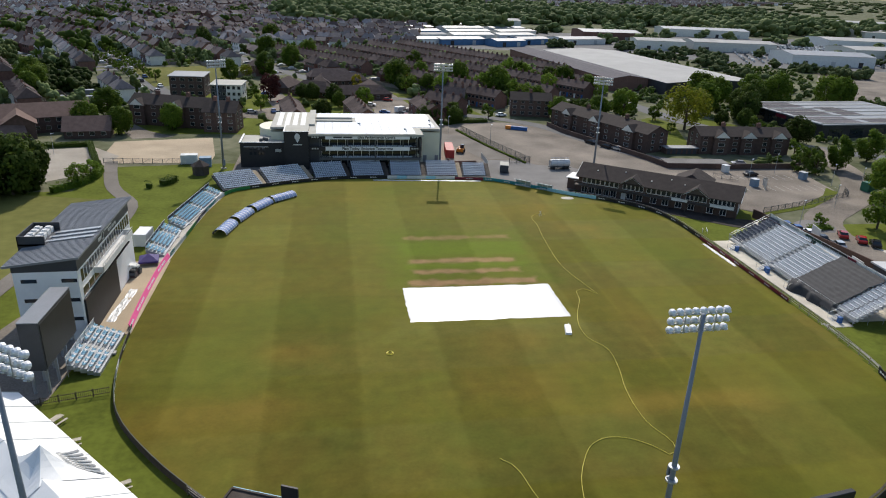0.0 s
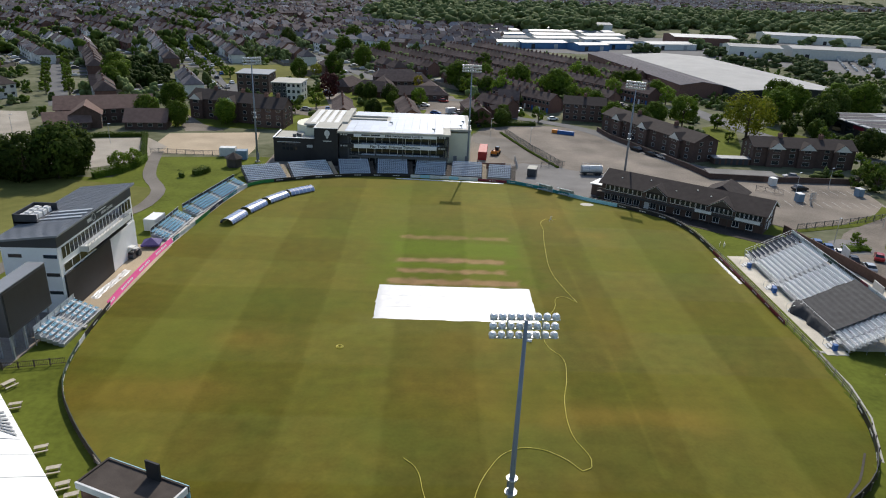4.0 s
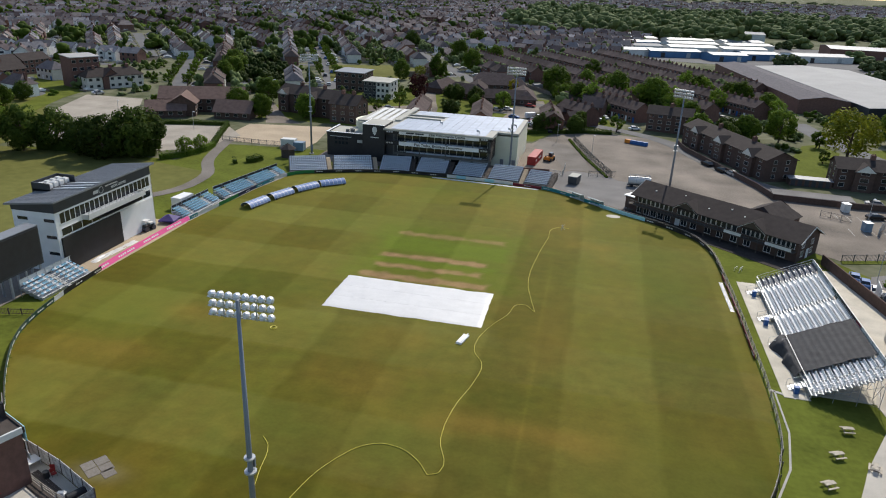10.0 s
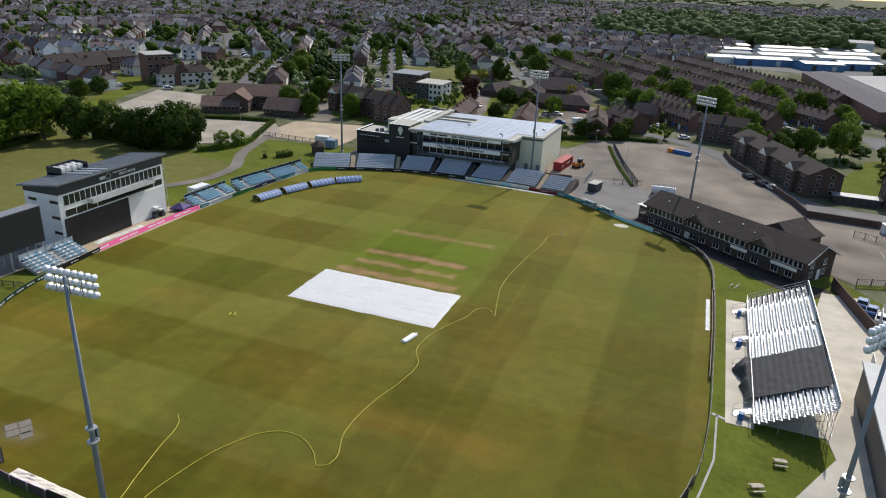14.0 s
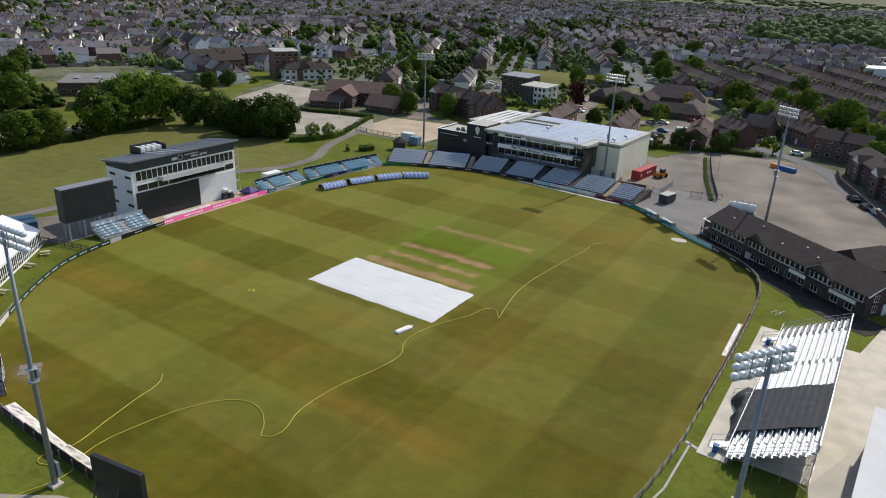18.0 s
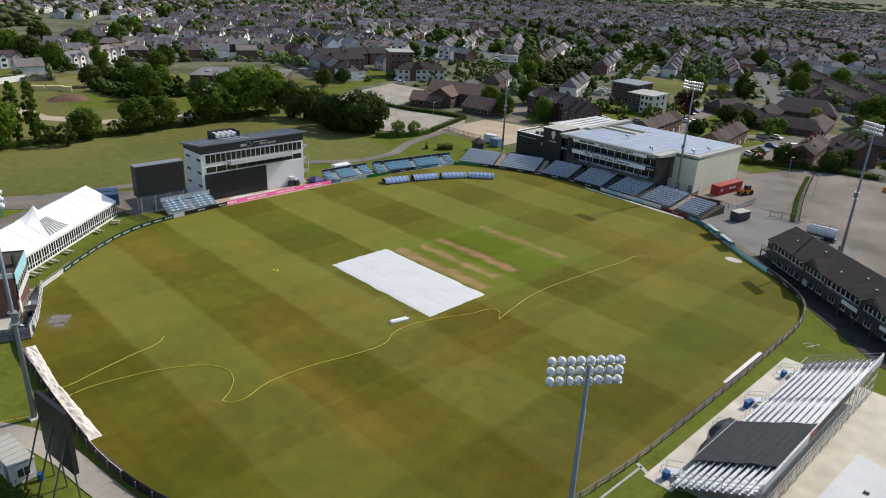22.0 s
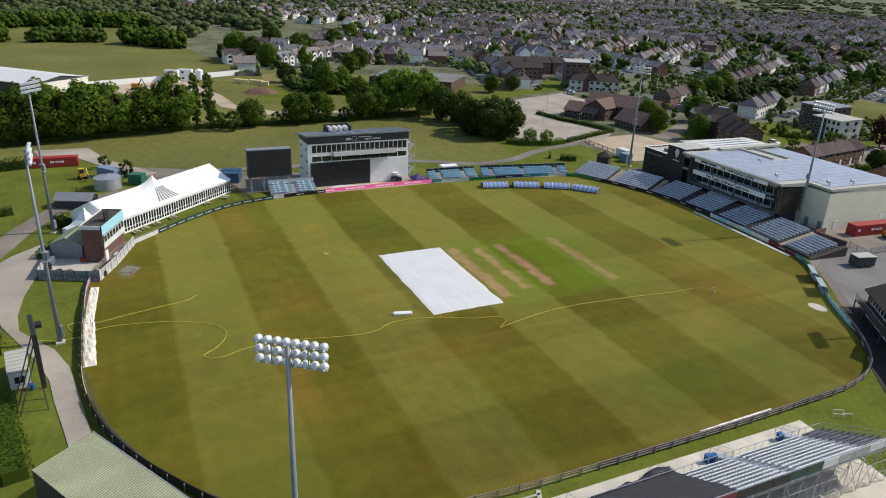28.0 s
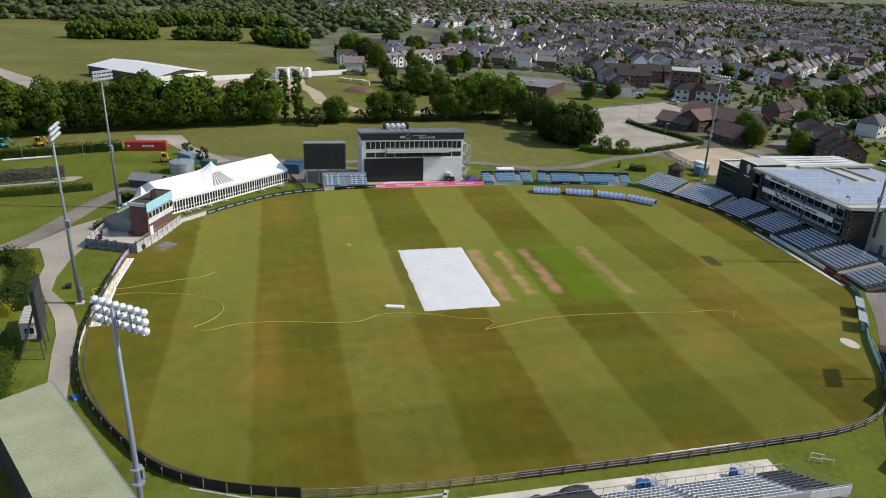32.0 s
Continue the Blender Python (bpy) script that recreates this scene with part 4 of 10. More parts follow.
def stand(name, m, label, width, rows, depth=0.85, rise=0.32, z0=0.5, seats="seatgrey", aisles=(), pitch=0.55, deck="concrete", mixed=None, back=0.0, board=None):
    """A bank of stepped terracing with rows of seats; x along the front, y to the back."""
    s = thing(name, label, "stand", m, "seating stands round the ground")
    edges = [0.0] + [a for q in aisles for a in q] + [width]
    for r in range(rows):
        g = Geo()
        y, z = r * depth, z0 + r * rise
        g.box(0, y, 0 if r == 0 else z - 0.6, width, y + depth + 0.02, z, bev=0.02)
        part("terrace", g, M[deck], s)
        for a, b in zip(edges[::2], edges[1::2]):
            n = int((b - a - 0.3) / pitch)
            key = (n, pitch, seats, mixed)
            if key not in SEATS:
                SEATS[key] = seat_mesh(n, pitch, [M[seats], M["seatblue"]], mixed=mixed)
            part("seat_row", SEATS[key], None, s, m=pose(a + (b - a - n * pitch) / 2, y + 0.25, z))["kind"] = "stuff"
    for a, b in aisles:
        for r in range(rows):
            g = Geo()
            y, z = r * depth, z0 + r * rise
            g.box(a + 0.1, y - depth * 0.45, z - rise * 0.5 - 0.2, b - 0.1, y + 0.0, z - rise * 0.5)
            part("step", g, M["kerb"], s)
    top = z0 + rows * rise
    if back:
        g = Geo()
        for x in np.arange(0, width + 0.01, max(1.8, width / 8)):
            g.box(x - 0.04, rows * depth - 0.04, 0, x + 0.04, rows * depth + 0.04, top + back)
        for z in (top + 0.3, top + back):
            g.box(0, rows * depth - 0.03, z - 0.04, width, rows * depth + 0.03, z + 0.02)
        part("rear_rail", g, M["steel"], s)
    if board:
        g = Geo()
        g.box(0.1, rows * depth + 0.05, top - 0.1, width - 0.1, rows * depth + 0.12, top + 0.95)
        part("rear_board", g, M[board], s)
    return s


SEATS = {}
# the curved bank below the pavilion
ARC = [(-26.6, 168.2), (-16.2, 173.2), (-4.6, 177.8), (5.0, 179.6), (15.2, 180.4), (25.2, 180.1), (35.0, 179.6), (42.8, 178.8)]
for i, (a, b) in enumerate(zip(ARC, ARC[1:])):
    L = math.dist(a, b)
    stand("seating_block", at(a[0], a[1], math.degrees(math.atan2(b[1] - a[1], b[0] - a[0]))), "terraced block of pale grey-blue tip-up seats below the pavilion", L - 1.2, 9 if i < 6 else 8, 1.0, 0.2, 0.45, "seatpale" if i < 2 else "seatgrey", pitch=0.55, deck="deck")
    g = Geo()
    prof = [(0.0, 0.0)]
    for r in range(18):
        prof += [(r * 0.5, 0.3 + r * 0.1), (r * 0.5 + 0.5, 0.3 + r * 0.1)]
    prof.append((9.0, 0.0))
    n_ = len(prof)
    g.v += [(L - 1.15, *p) for p in prof] + [(L - 0.05, *p) for p in prof]
    g.f += [tuple(range(n_)), tuple(range(2 * n_ - 1, n_ - 1, -1))] + [(k_, n_ + k_, n_ + (k_ + 1) % n_, (k_ + 1) % n_) for k_ in range(n_)]
    g.m += [0] * (n_ + 2)
    solid("stair", g, M["sand"] if i in (0, 1, 5) else M["timber"], "steps between two blocks of seats", "stair", "steps between the seating blocks", m=at(a[0], a[1], math.degrees(math.atan2(b[1] - a[1], b[0] - a[0]))))
# west bank, two blue bleachers
stand("bleacher", at(-31.0, 142.0, 80.1), "aluminium bleacher with rows of pale blue seats", 25.4, 5, 0.64, 0.26, 0.4, "seatblue", aisles=((2.6, 3.6), (11.6, 12.6), (21.4, 22.4)), deck="steel", mixed=None, back=1.0, board="black")
stand("bleacher", at(-31.8, 126.8, 87.6), "aluminium bleacher with pale blue seats and a dark rear board", 14.0, 5, 0.64, 0.26, 0.4, "seatblue", aisles=((2.8, 3.7), (9.8, 10.8)), deck="steel", back=1.0, board="black")
stand("bleacher", at(-31.3, 85.2, 88.5), "aluminium bleacher with mixed white and blue seats", 11.2, 5, 0.8, 0.3, 0.5, "seatwhite", aisles=((5.2, 6.2),), deck="steel", mixed=0.25, back=1.0, board="offwhite")


# ---- media centre ----
def windows_strip(parent, x0, x1, y, z0, z1, n, axis="y", frame=0.12, out=-1):
    """A band of separate panes with frames between; axis: the way the wall faces."""
    for i in range(n):
        a, b = x0 + (x1 - x0) * i / n, x0 + (x1 - x0) * (i + 1) / n
        w, g = Geo(), Geo()
        f = frame / 2

        def bx(q, u0, u1, v0, v1, d0, d1):
            d0, d1 = sorted((y + out * d0, y + out * d1))
            if axis == "y":
                q.box(u0, d0, v0, u1, d1, v1)
            else:
                q.box(d0, u0, v0, d1, u1, v1)
        bx(w, a, a + f, z0, z1, -0.02, 0.06)
        bx(w, b - f, b, z0, z1, -0.02, 0.06)
        bx(w, a + f, b - f, z1 - f, z1, -0.02, 0.06)
        bx(w, a + f, b - f, z0, z0 + f, -0.02, 0.07)
        bx(g, a + f, b - f, z0 + f, z1 - f, -0.01, 0.02)
        fr = part("window_frame", w, M["frame"], parent)
        part("pane", g, M["glass"], fr)


def media_centre():
    b = thing("media_centre", "white four-storey media centre with grey roof and sight screen", "building")
    x0, x1, y0, y1 = -44.3, -35.8, 95.4, 122.0      # front faces +x
    H0, H1 = 11.1, 12.5
    g = Geo()
    g.hexa([(x0, y0, 0), (x1, y0, 0), (x1, y1, 0), (x0, y1, 0), (x0, y0, H0), (x1, y0, 11.0), (x1, y1, 11.0), (x0, y1, H0)])
    part("wall", g, M["white"], b)
    g = Geo()
    g.hexa([(x0 - 0.05, y0 - 0.05, H0 - 0.2), (x1 + 0.08, y0 - 0.05, 11.0), (x1 + 0.08, y1 + 0.05, 11.0), (x0 - 0.05, y1 + 0.05, H0 - 0.2), (x0 - 0.05, y0 - 0.05, H0 + 0.6), (x1 + 0.08, y0 - 0.05, H1 + 0.2), (x1 + 0.08, y1 + 0.05, H1 + 0.2), (x0 - 0.05, y1 + 0.05, H0 + 0.6)])
    fas = part("fascia", g, M["anthracite"], b)
    g = Geo()
    xa, xb, ya, yb = x0 - 1.0, x1 + 0.6, y0 - 0.5, y1 + 1.0
    za, zb = H0 + 0.6, 12.9
    g.hexa([(xa, ya, za), (xb, ya, zb), (xb, yb, zb), (xa, yb, za), (xa, ya, za + 0.3), (xb, ya, zb + 0.3), (xb, yb, zb + 0.3), (xa, yb, za + 0.3)])
    roof = part("roof", g, M["greyroof"], b)
    for k in range(0, 57):
        y = ya + (yb - ya) * k / 56
        g = Geo()
        g.hexa([(xa, y - 0.03, za + 0.3), (xb, y - 0.03, zb + 0.3), (xb, y + 0.03, zb + 0.3), (xa, y + 0.03, za + 0.3), (xa, y - 0.03, za + 0.36), (xb, y - 0.03, zb + 0.36), (xb, y + 0.03, zb + 0.36), (xa, y + 0.03, za + 0.36)])
        part("seam", g, M["greyroof"], roof)
    for y in (103.2, 105.0, 106.8):
        g = Geo()
        g.hexa([(xa + 0.4, y, za + 0.37), (xb - 0.4, y, zb + 0.34), (xb - 0.4, y + 0.7, zb + 0.34), (xa + 0.4, y + 0.7, za + 0.37), (xa + 0.4, y, za + 0.5), (xb - 0.4, y, zb + 0.46), (xb - 0.4, y + 0.7, zb + 0.46), (xa + 0.4, y + 0.7, za + 0.5)])
        part("rooflight", g, M["steel"], roof)
    g = Geo()
    g.box(x0 - 1.6, 102.2, 9, x0 + 2.2, 108.6, 12.5)
    g.box(x0 - 1.6, 102.2, 12.2, x0 - 1.45, 108.6, 13.7)
    g.box(x0 - 1.6, 102.2, 12.2, x0 + 2.2, 102.35, 13.7)
    g.box(x0 - 1.6, 108.45, 12.2, x0 + 2.2, 108.6, 13.7)
    part("plant_enclosure", g, M["anthracite"], b)
    for i in range(4):
        for j in range(2):
            g = Geo()
            g.box(x0 - 1.1 + j * 1.5, 102.8 + i * 1.4, 12.2, x0 + j * 1.5, 103.8 + i * 1.4, 13.3, bev=0.08)
            g.tube((x0 - 0.55 + j * 1.5, 103.3 + i * 1.4, 13.3), (x0 - 0.55 + j * 1.5, 103.3 + i * 1.4, 13.42), 0.4, 0.4, 10)
            part("air_unit", g, M["offwhite"], b)
    windows_strip(b, y0 + 1.0, y1 - 0.5, x1, 8.7, 10.7, 20, "x", out=1)
    windows_strip(b, y0 + 1.0, y1 - 0.5, x1, 6.5, 7.9, 10, "x", out=1)
    g = Geo()
    g.box(x1, y0 + 6.2, 7.95, x1 + 1.5, y1 - 4.0, 8.2)
    g.box(x1 + 1.4, y0 + 6.2, 8.2, x1 + 1.5, y1 - 4.0, 8.9)
    g.box(x1, y0 + 6.2, 8.2, x1 + 1.5, y0 + 6.3, 8.9)
    g.box(x1, y1 - 4.1, 8.2, x1 + 1.5, y1 - 4.0, 8.9)
    part("balcony", g, M["offwhite"], b)
    g = Geo()
    for i in range(16):
        g.box(x1 + 1.42, y0 + 6.3 + i * 1.1, 8.9, x1 + 1.48, y0 + 6.36 + i * 1.1, 9.3)
    g.box(x1 + 1.4, y0 + 6.2, 9.28, x1 + 1.5, y1 - 4, 9.34)
    part("balcony_rail", g, M["steel"], b)
    g = Geo()
    g.box(x1, y0 + 9.5, 7.2, x1 + 1.3, y1 - 5.5, 7.35)
    part("awning", g, M["black"], b)
    g = Geo()
    g.box(x1 + 0.02, y0 + 0.6, 0.15, x1 + 0.3, y0 + 16.0, 6.25)
    part("sight_screen", g, M["black"], b, "black fabric sight screen")
    g = Geo()
    g.box(x1 + 0.02, y0 + 16.1, 0.15, x1 + 0.22, y1 - 0.2, 6.25)
    part("sight_screen", g, M["white"], b, "white painted sight screen")
    for z0 in (9.2, 6.2, 3.2):
        for x in (x0 + 0.9, x0 + 6.2):
            windows_strip(b, x, x + 2.2, y0, z0, z0 + 0.7, 1, "y", out=-1)
    lettering("MEDIA CENTRE", 0.62, M["offwhite"], b, pose(x1 + 0.12, 112.2, 11.6, 90, 0, 90))
    g = Geo()
    for j in range(14):
        a, c = j * math.pi / 7, (j + 1) * math.pi / 7
        g.tube((x1 + 0.12, 107.3 + 0.6 * math.cos(a), 11.85 + 0.6 * math.sin(a)), (x1 + 0.12, 107.3 + 0.6 * math.cos(c), 11.85 + 0.6 * math.sin(c)), 0.05, 0.05, 5)
    g.box(x1 + 0.09, 105.2, 11.5, x1 + 0.12, 106.5, 12.1)
    g.box(x1 + 0.09, 108.5, 12.1, x1 + 0.12, 112.0, 12.3)
    part("emblem", g, M["offwhite"], b)
    # escape stair tower on the end wall
    st = thing("escape_stair", "galvanised steel escape stair at the end of the media centre", "stair")
    for z in (3.0, 6.2, 9.3):
        g = Geo()
        g.box(-41, 122.1, z, -37.6, 123.6, z + 0.1)
        part("landing", g, M["steel"], st)
        for k in range(8):
            g = Geo()
            g.box(-41 + k * 0.4, 123.6, z - 3 + k * 0.38, -40.6 + k * 0.4, 124.6, z - 2.93 + k * 0.38)
            part("tread", g, M["steel"], st)
    for x in (-41, -37.6):
        for y in (122.2, 124.6):
            g = Geo()
            g.tube((x, y, 0), (x, y, 10.4), 0.07, 0.07, 6)
            part("post", g, M["steel"], st)


media_centre()


def big_screen():
    s = thing("scoreboard_screen", "large dark electronic screen raised on steel posts", "screen", at(-35.9, 80.9, 88.5))
    # local x along the screen, -y towards the field
    g = Geo()
    g.box(0, 0, 3.7, 10.4, 2.4, 10.3, bev=0.1)
    part("cabinet", g, M["anthracite"], s)
    g = Geo()
    g.box(0.3, -0.08, 4.0, 10.1, 0.0, 10.0)
    part("display", g, M["black"], s)
    g = Geo()
    g.box(-0.05, -0.05, 10.3, 10.45, 2.45, 10.42)
    part("capping", g, M["greyroof"], s)
    for x in (0.6, 3.6, 6.8, 9.8):
        for y in (0.3, 2.1):
            g = Geo()
            g.box(x - 0.15, y - 0.15, 0, x + 0.15, y + 0.15, 3.75)
            part("post", g, M["steel"], s)


big_screen()


# ---- the pavilion ----
def pavilion():
    b = thing("pavilion", "dark glazed cricket pavilion with balconies, white signs and solar roof", "building")
    # hall behind, cream cladding
    g = Geo()
    g.box(-17, 196.5, 0, 31, 222, 8.9)
    part("hall_wall", g, M["cream"], b, "pale green-cream wall panels")
    for z in (3.0, 6.0):
        part("panel_joint", box_geo(30.99, 196.6, z, 31.012, 221.9, z + 0.03), M["cream"], b)
    # front block of three floors, x -11 to 27
    g = Geo()
    g.box(-11, 190.5, 0, 23.6, 196.5, 9.0)
    part("front_wall", g, M["anthracite"], b)
    for z, d in ((3.1, 2.4), (6.0, 2.0)):
        g = Geo()
        g.box(-3.5, 190.5 - d, z - 0.25, 24.4, 190.5, z)
        part("balcony_floor", g, M["darksteel"], b)
        g = Geo()
        g.box(-3.5, 190.5 - d, z, 24.4, 190.45 - d + 0.1, z + 0.35)
        for i in range(19):
            x = -3.4 + i * 1.52
            g.box(x - 0.03, 190.48 - d, z, x + 0.03, 190.54 - d, z + 1.05)
        g.box(-3.5, 190.46 - d, z + 1.0, 24.4, 190.56 - d, z + 1.07)
        part("balcony_rail", g, M["darksteel"], b)
        for r in range(2):
            me = seat_mesh(40, 0.55, [M["seatgrey"], M["seatblue"]])
            part("seat_row", me, None, b, m=pose(0, 190.5 - d + 0.5 + r * 0.8, z))
    windows_strip(b, -3, 23.3, 190.5, 6.2, 8.4, 12)
    windows_strip(b, -3, 23.3, 190.5, 3.2, 5.4, 12)
    windows_strip(b, -3, 23.3, 190.5, 0.6, 2.6, 10)
    for x in (-3.5, 4.1, 11.7, 19.4, 24.2):
        g = Geo()
        g.box(x - 0.15, 188.2, 0, x + 0.15, 188.5, 9.0)
        part("column", g, M["darksteel"], b)
    # signs
    for z0, z1, txt, size in ((8.75, 9.85, "Elite Performance Centre", 1.0), (5.6, 6.7, "Plan Today, Embrace Tomorrow", 1.05)):
        g = Geo()
        g.box(-1.9, 187.9, z0, 21.2, 188.1, z1)
        sg = part("sign_band", g, M["white"], b, "white sign band")
        lettering(txt, size, M["black"], sg, pose(12.0 if z0 > 8 else 9.6, 187.87, (z0 + z1) / 2, 90, 0, 0))
        if z0 > 8:
            g = Geo()
            g.box(0.2, 187.86, 9.1, 2.6, 187.9, 9.5)
            g.box(2.9, 187.86, 9.1, 5.4, 187.9, 9.5)
            part("print", g, M["anthracite"], sg)
        for xa, xb in ((-6.0, -2.4), (21.3, 23.0)):
            g = Geo()
            g.box(xa, 187.95, z0, xb + 1.5, 188.1, z1)
            pb = part("sign_panel", g, M["black"], b)
            g = Geo()
            for k in range(3):
                g.box(xa + 0.4 + k * 0.7, 187.9, z0 + 0.35, xa + 0.9 + k * 0.7, 187.95, z1 - 0.35)
            part("print", g, M["steel"], pb)
    # roof: sheet, then solar panels in rows
    def rz(y):
        return 10.15 - (y - 187.8) * 0.025
    g = Geo()
    for xa, xb, ya, yb, dz in ((-6.5, 25.0, 187.8, 196.4, 0.0), (-6.5, 31.1, 196.4, 222.1, 0.0), (-17.1, -6.5, 196.4, 222.1, 0.3)):
        g.hexa([(xa, ya, rz(ya) - 0.55 + dz), (xb, ya, rz(ya) - 0.55 + dz), (xb, yb, rz(yb) - 1.0), (xa, yb, rz(yb) - 1.0), (xa, ya, rz(ya) + dz), (xb, ya, rz(ya) + dz), (xb, yb, rz(yb) + dz), (xa, yb, rz(yb) + dz)])
    roof = part("roof", g, M["paleroof"], b)
    g = Geo()
    g.box(0, 0, 0.06, 2.2, 1.86, 0.1)
    me = g.mesh("solar_panel", M["solar"])
    nx = 0
    for i in range(15):
        for j in range(17):
            x, y = -4.4 + i * 2.28, 188.4 + j * 1.96
            if (x < 5 and 204.5 < y < 212) or (x > 22.6 and y < 197.5):
                continue
            part("solar_panel", me, None, roof, m=pose(x, y, rz(y)))
            nx += 1
    for i in range(4):
        g = Geo()
        g.box(-15.6 + i * 2.2, 199, rz(199) + 0.3, -14.2 + i * 2.2, 219, rz(219) + 0.75)
        part("rooflight", g, M["offwhite"], roof)
    g = Geo()
    g.box(-6.6, 200, rz(200), -4.9, 222, rz(222) + 1.1)
    g.box(-4.8, 206.4, rz(206), 6, 207.2, rz(206) + 0.5)
    g.box(-4.8, 211.8, rz(212), 6, 212.4, rz(212) + 0.5)
    part("upstand", g, M["paleroof"], roof)
    for x, y in ((20.5, 191.5), (28.4, 199), (29.2, 206), (8, 200)):
        g = Geo()
        g.tube((x, y, rz(y)), (x, y, rz(y) + 1.0), 0.12, 0.12, 8)
        g.tube((x - 0.4, y - 0.2, rz(y) + 0.9), (x - 0.3, y - 0.45, rz(y) + 1.1), 0.4, 0.02, 10)
        part("vent", g, M["steel"], roof)
    # slatted screens that close the balconies at the east end
    for k in range(11):
        g = Geo()
        z = 3.2 + k * 0.52
        g.hexa([(24.45, 188.1, z), (24.6, 188.1, z), (24.6, 196.4, z), (24.45, 196.4, z), (24.5, 188.1, z + 0.3), (24.65, 188.1, z + 0.3), (24.65, 196.4, z + 0.3), (24.5, 196.4, z + 0.3)])
        part("screen_slat", g, M["timber"], b)
    # white copings round the low roofs
    for x0_, y0_, x1_, y1_, z_ in ((-25.2, 191.3, -13.0, 191.75, 7.0), (-25.2, 191.75, -24.7, 202.1, 7.0), (-13.1, 188.7, -6.3, 189.0, 10.6), (-13.1, 189.0, -12.8, 197.1, 10.6)):
        part("coping", box_geo(x0_, y0_, z_, x1_, y1_, z_ + 0.12), M["white"], b)
    # emblem tower and low west wing
    g = Geo()
    g.box(-13.0, 188.8, 0, -6.4, 197, 10.6)
    tower = part("tower", g, M["black"], b)
    part("tower_roof", box_geo(-12.8, 189.0, 10.6, -6.4, 197.1, 10.66), M["paleroof"], b)
    g = Geo()
    n = 14
    g.poly([(-9.4 + 0.75 * math.cos(2 * math.pi * j / n), 188.76, 9.2 + 0.95 * math.sin(2 * math.pi * j / n)) for j in range(n)])
    g.poly([(-9.9, 188.75, 8.3), (-9.4, 188.75, 7.6), (-8.9, 188.75, 8.3)])
    g.box(-10.6, 188.74, 6.9, -8.2, 188.78, 7.15)
    part("emblem", g, M["offwhite"], tower)
    g = Geo()
    g.box(-25, 191.5, 0, -13, 202, 6.6)
    g.box(-25.1, 191.4, 6.6, -13, 191.7, 7.0)
    g.box(-25.1, 191.7, 6.6, -24.8, 202, 7.0)
    wing = part("wing_wall", g, M["black"], b)
    g = Geo()
    g.box(-24.8, 191.7, 6.6, -13, 202, 6.68)
    part("wing_roof", g, M["paleroof"], b)
    g = Geo()
    for i in range(4):
        for j in range(2):
            g.box(-22.5 + i * 1.1, 191.36, 3.6 + j * 1.3, -21.8 + i * 1.1, 191.44, 4.4 + j * 1.3)
    part("hatch", g, M["glass"], wing)
    g = Geo()
    g.box(-15.6, 191.36, 4.4, -14.0, 191.44, 5.2)
    g.box(-24, 191.36, 5.7, -17.4, 191.44, 5.9)
    part("print", g, M["steel"], wing)
    g = Geo()
    for x, y in ((-20, 194), (-18.6, 194.6), (-19.2, 195.6)):
        g.box(x, y, 6.68, x + 0.9, y + 0.8, 7.5, bev=0.05)
    part("air_unit", g, M["darksteel"], wing)
    g = Geo()
    for k in range(10):
        a, c = math.pi * (0.5 + k / 10), math.pi * (0.5 + (k + 1) / 10)
        p = [(-17 + 4 * math.cos(a), 207 + 6 * math.sin(a)), (-17 + 4 * math.cos(c), 207 + 6 * math.sin(c))]
        g.poly([(p[0][0], p[0][1], 0), (p[1][0], p[1][1], 0), (p[1][0], p[1][1], 8.6), (p[0][0], p[0][1], 8.6)][::-1])
        g.poly([(-17, 207, 8.55), (p[0][0], p[0][1], 8.55), (p[1][0], p[1][1], 8.55)])
    part("bay", g, M["cream"], b)
    for x in (26.2, 29.6):
        g = Geo()
        g.box(x, 196.42, 0.05, x + 1.0, 196.52, 2.2)
        part("door", g, M["greyroof"], b)
    g = Geo()
    g.box(31.0, 200, 0.05, 31.08, 201.1, 2.2)
    g.box(31.0, 216, 0.05, 31.08, 217.1, 2.2)
    part("door", g, M["white"], b)


pavilion()


def gable_geo(L, W, he, hr, over=0.35, hip=0.0, k=0):
    """A pitched roof over a plan 0..L by 0..W, ridge along x, with thickness."""
    g = Geo()
    y0, y1, x0, x1 = -over, W + over, -over, L + over
    ym = W / 2
    d = he - (hr - he) * over / (W / 2)
    t = 0.16
    xa, xb = (x0 + hip, x1 - hip)
    A, B, C, D = (x0, y0, d), (x1, y0, d), (x1, y1, d), (x0, y1, d)
    E, F = (xa, ym, hr), (xb, ym, hr)
    up = lambda p: (p[0], p[1], p[2] + t)
    for q in ((A, B, F, E), (C, D, E, F)):
        g.poly([up(p) for p in q], k)
        g.poly(list(q)[::-1], k)
    if hip:
        g.poly([up(B), up(C), up(F)], k)
        g.poly([up(D), up(A), up(E)], k)
    else:
        for q in ((B, F), (F, C), (D, E), (E, A)):
            g.poly([q[0], q[1], up(q[1]), up(q[0])], k)
    for q in ((A, B), (C, D)):
        g.poly([q[0], q[1], up(q[1]), up(q[0])], k)
    if hip:
        for q in ((B, C), (D, A)):
            g.poly([q[0], q[1], up(q[1]), up(q[0])], k)
    return g


def gable_walls(L, W, he, hr):
    g = Geo()
    g.hexa([(0, 0, 0), (L, 0, 0), (L, W, 0), (0, W, 0), (0, 0, he), (L, 0, he), (L, W, he), (0, W, he)])
    g.poly([(0, W, he), (0, 0, he), (0, W / 2, hr)])
    g.poly([(L, 0, he), (L, W, he), (L, W / 2, hr)])
    return g


